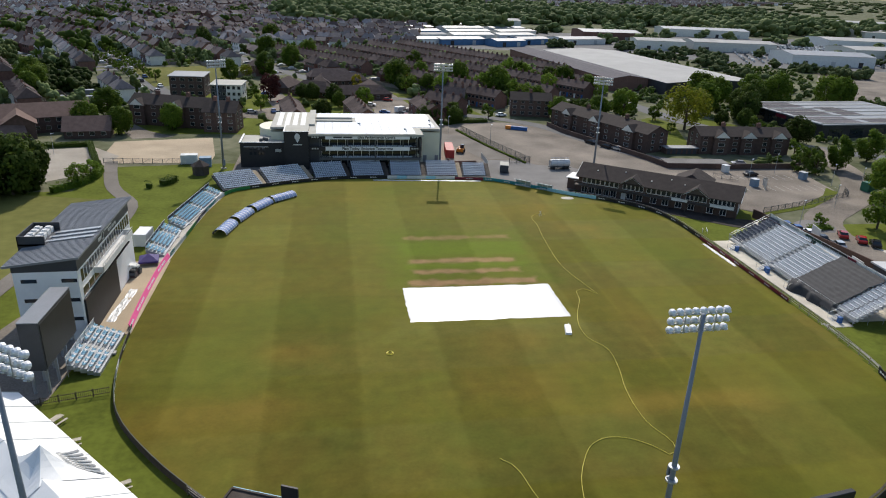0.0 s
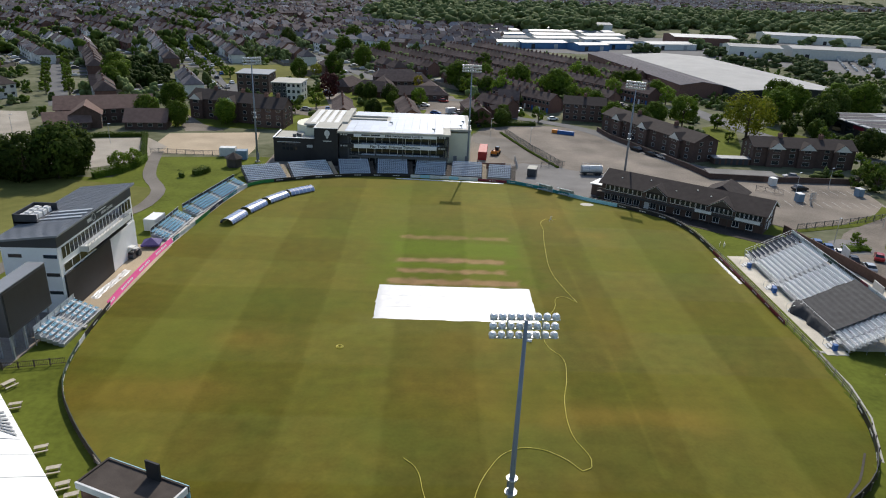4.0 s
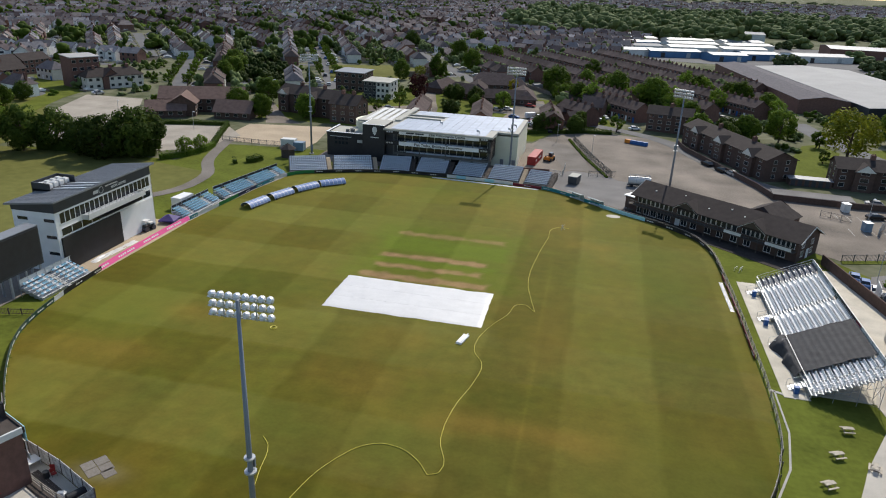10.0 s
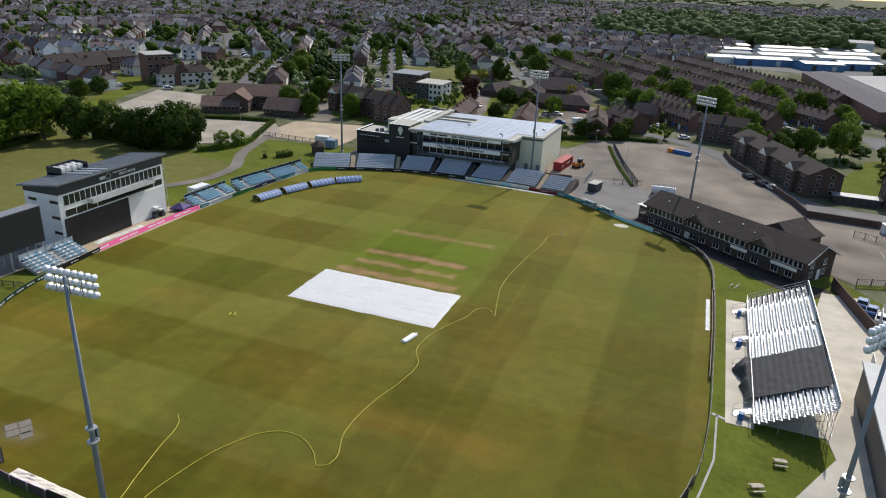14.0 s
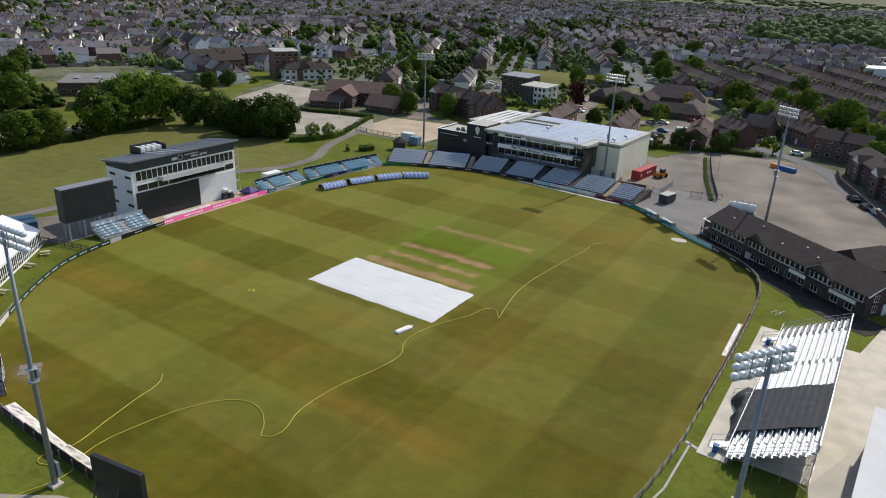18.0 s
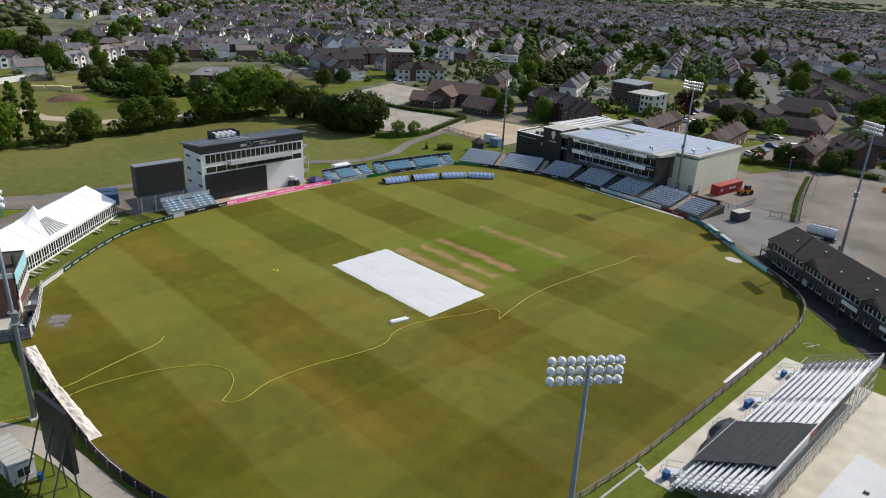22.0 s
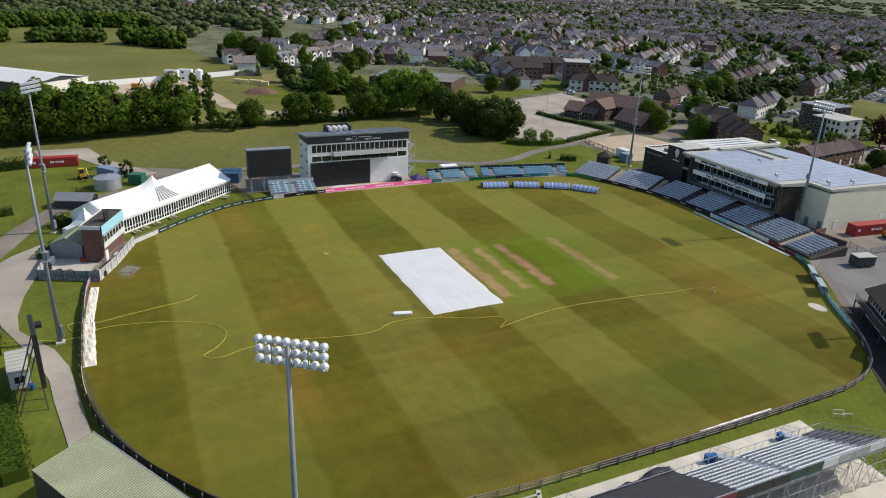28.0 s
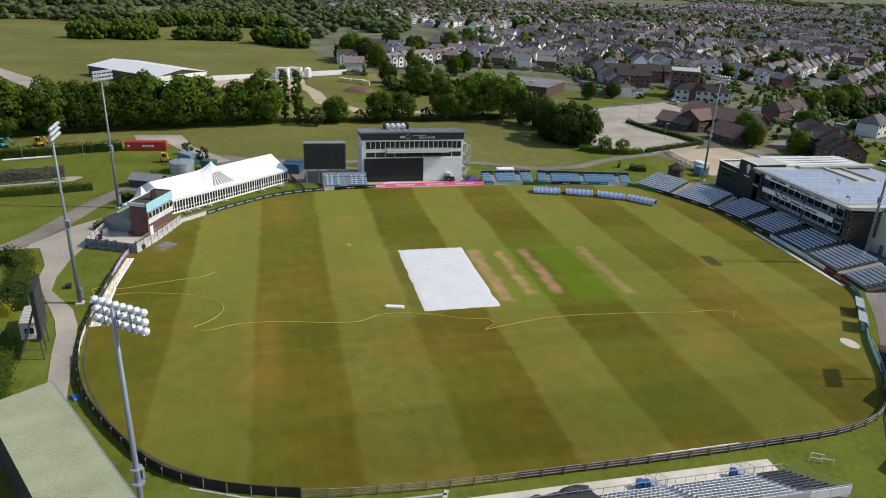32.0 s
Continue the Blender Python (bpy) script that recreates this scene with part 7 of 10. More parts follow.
def blocked(x, y):
    if -130 < x < 125 and y < 236 and y > -60:
        return True
    for x0, y0, x1, y1 in KEEP_OUT:
        if x0 < x < x1 and y0 < y < y1:
            return True
    return False


def street(a, b, kinds, gap=13.0, back=13.0, width=7.0, sides=(1, -1), road=True, near=330, group="houses along the street"):
    """Houses on both sides of a straight road."""
    global near_count
    a, b = Vector(a), Vector(b)
    d = (b - a).normalized()
    n = Vector((-d.y, d.x))
    L = (b - a).length
    ang = math.degrees(math.atan2(d.y, d.x))
    if road:
        pts = resample([tuple(a), tuple(b)], 20)
        ROADS.append((pts, width))
    for s in sides:
        k = 0.0
        while k < L - 6:
            kind = rh.choice(kinds)
            dims = {"semi_white": (11, 7.6, 5, 7.9), "semi_brick": (11, 7.6, 5, 7.9), "detached": (8.5, 8, 5, 8.2), "terrace": (8.4, 7.4, 5.2, 7.6), "bungalow": (11, 8, 2.6, 5), "semi_grey": (11.5, 7.8, 5, 8)}[kind]
            off = back + (rh.uniform(-0.6, 0.6) if kind != "terrace" else 0)
            # front faces the road: local -y points to the road
            if s > 0:
                o = a + d * k + n * off
                an = ang
            else:
                o = a + d * (k + dims[0]) - n * off
                an = ang + 180
            c = o + (d * dims[0] / 2 if s > 0 else -d * dims[0] / 2) + n * s * 4
            free = not blocked(c.x, c.y) and all((c.x - q[0]) ** 2 + (c.y - q[1]) ** 2 > (60 if kind == "terrace" else 90) for q in TAKEN)
            if free:
                TAKEN.append((c.x, c.y))
                dist = math.hypot(c.x - 60, c.y - 40)
                if dist < near and near_count < 150:
                    near_count += 1
                    place_house(kind, at(o.x, o.y, an), group=group)
                else:
                    far_house(o.x, o.y, an, *dims, kind, rh)
                if dist < 620:
                    m_ = at(o.x, o.y, an)
                    Lh, Wh = dims[0], dims[1]
                    for xx in ((0.0, Lh) if kind != "terrace" else (Lh / 2,)):
                        FAR["fence"].add(box_geo(xx - 0.05, Wh, 0, xx + 0.05, Wh + 11, 1.6), m_)
                    FAR["fence"].add(box_geo(-0.5, Wh + 11, 0, Lh + 0.5, Wh + 11.1, 1.7), m_)
                    if rh.random() < 0.7:
                        FAR["shed"].add(box_geo(0, 0, 0, rh.uniform(2, 3), rh.uniform(2.2, 5), 2.3), m_ @ pose(rh.uniform(0.5, Lh - 3), Wh + rh.uniform(2, 8), 0))
                    if kind != "terrace":
                        FAR["drive"].add(box_geo(0.3, -back + 4.4, 0, Lh * rh.uniform(0.4, 0.9), -0.3, 0.06), m_)
                        FAR["fence"].add(box_geo(Lh * 0.5, -back + 4.2, 0, Lh, -back + 4.4, 0.8), m_)
                    for q in range(2):
                        if rh.random() < 0.55:
                            cm = m_ @ (pose(rh.uniform(1.5, Lh - 1.5), -back + (5.2 if kind == "terrace" else 7.6), 0, 0, 0, 0 if kind == "terrace" else 90) @ pose(0, -2.4 if kind == "terrace" else 0, 0))
                            cg = FAR[rh.choice(("car_w", "car_k", "car_g"))]
                            cg.add(box_geo(-2.1, -0.85, 0.3, 2.1, 0.85, 0.95), cm)
                            cg.add(box_geo(-1.3, -0.75, 0.95, 0.9, 0.75, 1.45), cm)
                for q in range(6):
                    e = c + n * (s * rh.uniform(6, 16)) + d * rh.uniform(-7, 7)
                    if not blocked(e.x, e.y) and rh.random() < 0.62:
                        GARDEN.append((e.x, e.y))
                if rh.random() < 0.35:
                    e = o + d * rh.uniform(-2, 10) - n * (s * rh.uniform(2, 5))
                    GARDEN.append((e.x, e.y))
            k += dims[0] if kind == "terrace" else dims[0] + max(1.2, gap - 11 + rh.uniform(-0.5, 2.5))


ROADS = []
KEEP_OUT += [(-90, 334, -40, 408), (-36, 312, 30, 376), (-140, 300, -98, 372), (-56, 284, -20, 330), (-125, 205, -60, 240), (-78, 236, -22, 268), (-250, 120, -185, 235), (-40, 255, 40, 300), (130, 300, 300, 560), (165, 215, 300, 300), (-185, 258, -158, 285), (-270, 262, -205, 315)]
# terraces running away to the north-east
for i, (a, b) in enumerate([((108, 305), (0, 470)), ((76, 316), (-26, 470)), ((136, 340), (40, 505))]):
    street(a, b, ["terrace"], back=9.0, near=470, width=7, group="terraced rows")
for x0, y0, n_ in ((-8.0, 241.0, 5), (16.0, 242.5, 5), (41.0, 251.0, 4)):
    for k in range(n_):
        place_house("stepped", at(x0 - 0.86 * k, y0 + 5.9 * k, 98), group="short stepped terraces behind the pavilion")
street((58, 300), (6, 312), ["bungalow", "detached"], back=10, width=6, near=400)
street((60, 276), (40, 300), ["terrace"], back=9, near=400, road=False)
# the tree-lined roads to the north-west
street((-64, 300), (-175, 537), ["semi_grey", "semi_brick", "semi_grey"], near=430, gap=11.6, back=15)
street((-6, 352), (-92, 520), ["semi_brick", "semi_grey", "bungalow"], near=400)
street((-122, 262), (-222, 454), ["semi_white", "semi_white", "semi_brick"], near=430, gap=11.6, sides=(-1,))
street((-300, 290), (-160, 250), ["semi_brick", "detached", "semi_grey"], near=420)
street((-350, 335), (-200, 330), ["semi_white", "semi_brick"], near=420)
street((-250.6, 145.8), (-290, 198), ["semi_white"], near=460, sides=(1,), road=False, gap=11.8)
street((-330, 130), (-240, 330), ["semi_white", "semi_white", "semi_brick"], near=400)
street((-262, 110), (-262, 118), ["semi_white"], near=420, road=False)
street((-423, 397), (-250, 283), ["semi_white", "semi_brick", "detached"], near=300, width=9)
street((-975, 797), (-423, 397), ["semi_brick", "semi_white", "detached"], near=0, width=10, back=16)
# further suburbs: blocks of short streets, each laid out its own way, with greens between them
dA = Vector((-0.745, 0.667))
nA = Vector((0.667, 0.745))
o = Vector((-270, 330))
MIXES = [["semi_white", "semi_grey", "semi_brick"], ["semi_brick", "semi_white", "detached"], ["terrace", "semi_brick", "terrace"], ["semi_white", "semi_white", "semi_brick"], ["bungalow", "semi_grey", "detached"]]
GROVES = []
rb = random.Random(41)
for i in range(-4, 8):
    for j in range(6):
        mid = o + nA * (i * 152 + 40) + dA * (j * 186 + 60)
        if (mid.x > -70 and mid.y > 640) or (mid.x < -330 and mid.y < 190) or mid.y < 120:
            continue
        u = Matrix.Rotation(radians(rb.uniform(-11, 11)), 2) @ (dA if (i * 5 + j * 3) % 4 < 2 else nA)
        w_ = Vector((-u.y, u.x))
        if rb.random() < 0.07:
            GROVES += [(mid.x + rb.gauss(0, 34), mid.y + rb.gauss(0, 34)) for k in range(46)]
            continue
        half, rows_ = (84, 3) if abs(u.dot(dA)) > 0.7 else (70, 4)
        kinds = MIXES[rb.randrange(5)]
        for r_ in range(rows_):
            c_ = mid + w_ * ((r_ - (rows_ - 1) / 2) * 47) + u * rb.uniform(-9, 9)
            street(tuple(c_ - u * half), tuple(c_ + u * half), kinds, near=0, gap=rb.uniform(13, 16.5), back=rb.uniform(11, 14))
        for k in range(rb.randrange(7, 15)):
            q = mid + u * rb.uniform(-90, 90) + w_ * rb.uniform(-75, 75)
            GROVES += [(q.x + rb.gauss(0, 6), q.y + rb.gauss(0, 6)) for k_ in range(rb.randrange(1, 6))]
for i in range(5):
    street((-20 - i * 60, 560 + i * 10), (-140 - i * 60, 780 + i * 10), ["terrace", "semi_brick"], near=0)
    street((60 + i * 10, 520 + i * 55), (-120 + i * 10, 560 + i * 55), ["terrace", "semi_grey"], near=0)

for pts, w in ROADS:
    keep = [p for p in pts]
    solid("road", ribbon(keep, w, 0.06 + 0.002 * (len(pts) % 7)), M["road"], "grey residential street", "road", kind="structure")
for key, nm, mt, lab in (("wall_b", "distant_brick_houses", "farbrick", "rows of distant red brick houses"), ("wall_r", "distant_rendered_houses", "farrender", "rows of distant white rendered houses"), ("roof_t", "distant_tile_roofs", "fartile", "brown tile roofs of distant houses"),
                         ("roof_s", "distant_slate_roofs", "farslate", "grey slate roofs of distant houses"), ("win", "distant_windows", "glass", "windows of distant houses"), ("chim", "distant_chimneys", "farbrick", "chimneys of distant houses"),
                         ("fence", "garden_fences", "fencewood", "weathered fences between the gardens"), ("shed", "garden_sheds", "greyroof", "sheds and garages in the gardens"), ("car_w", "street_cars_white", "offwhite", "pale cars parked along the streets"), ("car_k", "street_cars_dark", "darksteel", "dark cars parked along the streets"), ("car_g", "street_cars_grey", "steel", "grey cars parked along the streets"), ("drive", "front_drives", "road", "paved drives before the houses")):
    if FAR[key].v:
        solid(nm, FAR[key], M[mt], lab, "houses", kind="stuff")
near_garden = [p for p in GARDEN if math.hypot(p[0] - 60, p[1] - 40) < 330]
for i, p in enumerate(near_garden[:110]):
    tree(["small", "smalldark", "small", "willow", "smalldark", "gold"][i % 6] if i % 11 else "oak", p[0], p[1], rt.uniform(0.6, 1.05), "garden trees")
rest = near_garden[120:] + [p for p in GARDEN if math.hypot(p[0] - 60, p[1] - 40) >= 330]
mid_ = [p for p in rest if math.hypot(p[0] - 60, p[1] - 40) < 520]
far_ = [p for p in rest if math.hypot(p[0] - 60, p[1] - 40) >= 520]
rk = random.Random(52)
rk.shuffle(mid_)
rk.shuffle(far_)
far_ = far_[: int(len(far_) * 0.62)]
h_, f_ = len(mid_) // 10, len(far_) // 10
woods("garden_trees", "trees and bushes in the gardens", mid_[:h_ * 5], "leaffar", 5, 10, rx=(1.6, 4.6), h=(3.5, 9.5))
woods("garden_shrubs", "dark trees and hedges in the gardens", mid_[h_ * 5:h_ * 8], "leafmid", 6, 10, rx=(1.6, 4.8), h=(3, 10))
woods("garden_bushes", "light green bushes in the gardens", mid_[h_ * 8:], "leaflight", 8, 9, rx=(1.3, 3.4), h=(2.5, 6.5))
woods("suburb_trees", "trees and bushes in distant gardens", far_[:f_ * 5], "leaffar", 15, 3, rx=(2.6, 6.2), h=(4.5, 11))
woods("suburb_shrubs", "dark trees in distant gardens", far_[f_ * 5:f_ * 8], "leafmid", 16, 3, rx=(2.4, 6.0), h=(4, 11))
woods("suburb_bushes", "light green bushes in distant gardens", far_[f_ * 8:], "leaflight", 18, 3, rx=(2.0, 4.4), h=(3.5, 8))
GROVES = [p for p in GROVES if not blocked(p[0], p[1])]
woods("town_groves", "tall broad trees standing among the houses", GROVES[::2], "leaf", 17, 7, rx=(4.5, 8), h=(9, 15))
woods("town_groves", "tall dark trees standing among the houses", GROVES[1::2], "leafdark", 19, 7, rx=(4, 7.5), h=(9, 16))
# trees along the straight avenue
rs_ = random.Random(8)
for k in range(2, 15):
    for s in (-1, 1):
        tree("small", -122 - 6.0 * k + s * 4.8, 262 + 11.5 * k, rt.uniform(0.75, 0.95), "round trees lining the avenues")
        if k > 3:
            tree("small", -64 - 5.5 * k + s * 4.8, 300 + 11.7 * k, rt.uniform(0.75, 0.95), "round trees lining the avenues")
# the overgrown gardens between the two avenues
pts = []
for k in range(70):
    u, w = rs_.random(), rs_.random()
    pts.append((-119 + 22 * w - 36 * u + rs_.uniform(-2, 2), 300 + 12 * w + 76 * u + rs_.uniform(-2, 2)))
woods("orchard", "dense dark trees in the gardens between the avenues", pts, "leafdark", 71, 12, rx=(2.6, 4.6), h=(4.5, 8.5))
# far woods
pts = []
for k in range(1500):
    x, y = rs_.uniform(-60, 700), rs_.uniform(690, 1250)
    if y > 690 + 0.18 * abs(x - 200) and not (180 < x < 420 and y < 860):
        pts.append((x, y))
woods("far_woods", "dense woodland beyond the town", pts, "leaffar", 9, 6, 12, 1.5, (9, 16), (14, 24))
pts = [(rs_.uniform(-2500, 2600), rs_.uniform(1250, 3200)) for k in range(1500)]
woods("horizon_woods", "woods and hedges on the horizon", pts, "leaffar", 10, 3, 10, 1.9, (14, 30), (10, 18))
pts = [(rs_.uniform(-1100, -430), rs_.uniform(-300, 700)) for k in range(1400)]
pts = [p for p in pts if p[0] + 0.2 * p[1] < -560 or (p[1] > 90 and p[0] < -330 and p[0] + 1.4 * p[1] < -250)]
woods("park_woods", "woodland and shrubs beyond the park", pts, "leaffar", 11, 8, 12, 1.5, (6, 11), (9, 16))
# clumps in the park: broad masses of tall trees with open grass between them
for i, (x0, y0, x1, y1, deep, n, hh) in enumerate([(-388, -62, -390, -12, 26, 46, (14, 19)), (-396, 8, -394, 44, 22, 34, (11, 14)), (-380, 62, -352, 90, 18, 30, (13, 17)), (-300, 112, -284, 124, 9, 12, (12, 16)), (-500, -36, -505, 75, 40, 70, (12, 17))]):
    spots = []
    for k in range(n):
        u, w = (k + rs_.random()) / n, rs_.uniform(0, 1)
        ex = math.sqrt(max(0.05, 1 - (2 * u - 1) ** 4))
        spots.append((x0 + (x1 - x0) * u - deep * w * ex, y0 + (y1 - y0) * u + deep * 0.25 * w))
    woods("park_trees", "dense clump of tall dark trees in the park", spots, "leafdark" if i % 2 else "leaf", 20 + i, 26, rx=(5.5, 8.5), h=hh)
# broad garden trees behind the pavilion
for key, x, y, s in [("dark", 33, 250, 0.55), ("dark", 46, 256, 0.5), ("small", 4, 246, 0.9), ("dark", -3, 263, 0.55), ("smalldark", 27, 245, 0.9), ("smalldark", 38, 250.5, 1.0), ("dark", 45, 253, 0.5), ("dark", -5, 268, 0.45), ("oak", 3, 284, 0.45), ("dark", 38, 292, 0.5), ("oak", -22, 409, 0.9), ("ash", -33, 369, 0.85), ("oak", -39, 456, 0.95), ("dark", 33, 330, 0.55), ("oak", -13, 440, 0.9), ("dark", -86, 511, 1.0), ("dark", -12, 305, 0.55), ("ash", 47, 404, 0.8), ("oak", -43, 548, 1.0), ("oak", -79, 263, 0.8)]:
    tree(key, x, y, s, "garden trees behind the pavilion")
# single broad trees at the edge of the town
for key, x, y, s in [("oak", -288, 119, 1.15), ("dark", -282, 126, 1.1), ("oak", -263, 131, 0.9), ("ash", -313, 160, 0.95), ("oak", -320, 165, 0.9), ("oak", -357, 195, 1.0), ("dark", -374, 156, 1.1), ("ash", -166, 136, 0.95), ("dark", -164, 228, 0.6), ("oak", -160, 214, 0.6), ("ash", -382, 216, 0.9), ("oak", -270, 276, 0.8), ("oak", -118, 298, 0.75), ("dark", -205, 128, 0.8), ("dark", -225, 150, 0.75), ("oak", -232, 168, 0.8), ("ash", -258, 150, 0.75), ("oak", -247, 178, 0.8)]:
    tree(key, x, y, s, "trees at the edge of the town")
pts = [(rs_.uniform(230, 1500), rs_.uniform(230, 1100)) for k in range(900)]
pts = [p for p in pts if not (p[1] < 560 and 230 < p[0] < 330) and (p[0] > 420 or p[1] > 600)]
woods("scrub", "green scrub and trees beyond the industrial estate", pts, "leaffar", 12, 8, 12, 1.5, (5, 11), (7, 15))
flat("park_lawn", [(-700, -400), (-118, -400), (-118, 100), (-200, 112), (-262, 118), (-330, 100), (-700, 60)], M["park"], "wide mown park with pale dry grass", "park", 0.02)
flat("paddock", [(-78, 329), (-103, 389), (-60, 410), (-37, 364)], M["park"], "rough mown playing field among the houses", "field", 0.04)


# ---- the far town: simple gabled houses in rows, and trees among them ----
def far_town():
    rs = np.random.RandomState(5)
    P = []
    for row in range(64):
        c0 = np.array([-360.0, 640.0]) + row * np.array([26.0, 22.0]) * 1.15
        ang = 138 + rs.uniform(-14, 14)
        d = np.array([math.cos(math.radians(ang)), math.sin(math.radians(ang))])
        for k in range(60):
            p = c0 + d * (k * 14.5 + rs.uniform(-2, 2)) + rs.uniform(-2, 2, 2)
            if rs.rand() < 0.82 and not (p[0] > -40 and p[1] < 1250):
                P.append((p[0], p[1], ang + (0 if rs.rand() < 0.7 else 90)))
    for row in range(30):
        for k in range(50):
            p = np.array([-700.0, 330.0]) + np.array([-0.74, 0.67]) * k * 15 + np.array([-0.67, -0.74]) * row * 24 * 0.6 + rs.uniform(-3, 3, 2)
            if rs.rand() < 0.7 and p[0] + 1.9 * p[1] > -300:
                P.append((p[0], p[1], 138 + rs.uniform(-8, 8) + (0 if rs.rand() < 0.6 else 90)))
    for row in range(46):
        for k in range(40):
            p = np.array([-640.0, 260.0]) + np.array([-0.6, 0.8]) * k * 17 + np.array([-0.8, -0.6]) * (row - 6) * 27 + rs.uniform(-4, 4, 2)
            if rs.rand() < 0.75 and p[0] < -560 - 0.25 * p[1] and p[1] > 130 - 0.05 * (p[0] + 600):
                P.append((p[0], p[1], 128 + rs.uniform(-10, 10) + (0 if rs.rand() < 0.6 else 90)))
    for row in range(19):
        for k in range(95):
            p = np.array([-690.0, 372.0]) + np.array([-0.74, 0.67]) * k * 15 + np.array([0.67, 0.74]) * row * 24 + rs.uniform(-3, 3, 2)
            if rs.rand() < 0.8:
                P.append((p[0], p[1], 138 + rs.uniform(-9, 9) + (0 if rs.rand() < 0.65 else 90)))
    wall = np.array([(0, 0, 0), (10, 0, 0), (10, 7.5, 0), (0, 7.5, 0), (0, 0, 5), (10, 0, 5), (10, 7.5, 5), (0, 7.5, 5), (0, 3.75, 7.8), (10, 3.75, 7.8)], float)
    wf = [(0, 1, 5, 4), (2, 3, 7, 6), (1, 2, 6, 5), (3, 0, 4, 7), (4, 5, 6, 7)]
    gf = [(5, 6, 9), (7, 4, 8)]
    roof = np.array([(-0.4, -0.4, 4.8), (10.4, -0.4, 4.8), (10.4, 3.75, 8.0), (-0.4, 3.75, 8.0), (10.4, 7.9, 4.8), (-0.4, 7.9, 4.8)], float)
    rf = [(0, 1, 2, 3), (2, 4, 5, 3)]
    bins = {"brick": Geo(), "render": Geo(), "tile": Geo(), "slate": Geo()}
    for i, (x, y, a) in enumerate(P):
        c, s_ = math.cos(math.radians(a)), math.sin(math.radians(a))
        w, r = "render" if rs.rand() < 0.45 else "brick", "tile" if rs.rand() < 0.65 else "slate"
        for key, v, f in ((w, wall, wf + gf), (r, roof, rf)):
            g = bins[key]
            o_ = len(g.v)
            g.v += [(x + q[0] * c - q[1] * s_, y + q[0] * s_ + q[1] * c, q[2]) for q in v]
            g.f += [tuple(o_ + k for k in q) for q in f]
            g.m += [0] * len(f)
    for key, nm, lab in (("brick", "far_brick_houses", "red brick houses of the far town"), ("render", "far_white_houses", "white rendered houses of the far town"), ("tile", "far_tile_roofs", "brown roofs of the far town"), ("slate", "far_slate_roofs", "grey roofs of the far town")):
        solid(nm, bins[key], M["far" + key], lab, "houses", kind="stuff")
    sp = [(p[0] + rs.uniform(-9, 9), p[1] + 9 + rs.uniform(-4, 4)) for p in P if rs.rand() < 0.95]
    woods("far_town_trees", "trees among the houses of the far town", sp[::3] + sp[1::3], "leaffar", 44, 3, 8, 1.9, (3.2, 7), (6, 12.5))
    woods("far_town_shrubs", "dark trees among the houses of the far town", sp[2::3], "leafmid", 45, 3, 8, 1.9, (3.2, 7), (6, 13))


far_town()


# ---- large neighbours ----
def flats(name, m, L, W, he, hr, label, wall="brownbrick", roof="clubtile", porches=(), floors=3, cols=9, hip=0.0, chim=(0.3, 0.7)):
    b = thing(name, label, "flats", m)
    part("wall", gable_walls(L, W, he, hr - 0.12) if not hip else box_geo(0, 0, 0, L, W, he), M[wall], b)
    part("roof", gable_geo(L, W, he, hr, 0.45, hip), M[roof], b)
    for u in porches:
        x = L * u
        part("porch_gable", Geo().add(gable_walls(1.4, 5.0, he - 0.4, he + 1.5), pose(x + 2.5, -1.1, 0, 0, 0, 90)), M[wall], b)
        part("porch_roof", Geo().add(gable_geo(3.6, 5.0, he - 0.4, he + 1.6, 0.3), pose(x + 2.5, -1.15, 0, 0, 0, 90)), M[roof], b)
        g = Geo()
        g.hexa([(x - 2.5, -1.5, he - 0.35), (x + 2.5, -1.5, he - 0.35), (x + 2.5, -1.44, he - 0.35), (x - 2.5, -1.44, he - 0.35), (x - 0.05, -1.5, he + 1.62), (x + 0.05, -1.5, he + 1.62), (x + 0.05, -1.44, he + 1.62), (x - 0.05, -1.44, he + 1.62)])
        part("gable_board", g, M["render"], b, "pale gable board")
        for f in range(floors):
            house_window(b, pose(x, -1.1, 0.8 + f * (he / floors)), 2.2, 1.2)
    for f in range(floors):
        for c in range(cols):
            x = L * (c + 0.5) / cols
            if any(abs(x - L * u) < 2.9 for u in porches):
                continue
            house_window(b, pose(x, 0, 0.9 + f * (he / floors)), 1.5, 1.2)
        for y in (W * 0.3, W * 0.7):
            house_window(b, pose(L, y, 0.9 + f * (he / floors), 0, 0, 90), 1.1, 1.2)
            house_window(b, pose(0, y, 0.9 + f * (he / floors), 0, 0, -90), 1.1, 1.2)
    for u in chim:
        g = Geo()
        g.box(L * u - 0.6, W / 2 - 0.5, he + 0.5, L * u + 0.6, W / 2 + 0.5, hr + 1.3, bev=0.06)
        for q in (-0.3, 0.3):
            g.tube((L * u + q, W / 2, hr + 1.3), (L * u + q, W / 2, hr + 1.7), 0.13, 0.12, 6)
        part("chimney", g, M["brick"], b)
    return b


def along(ax, ay, bx, by):
    return at(ax, ay, math.degrees(math.atan2(by - ay, bx - ax))), math.dist((ax, ay), (bx, by))


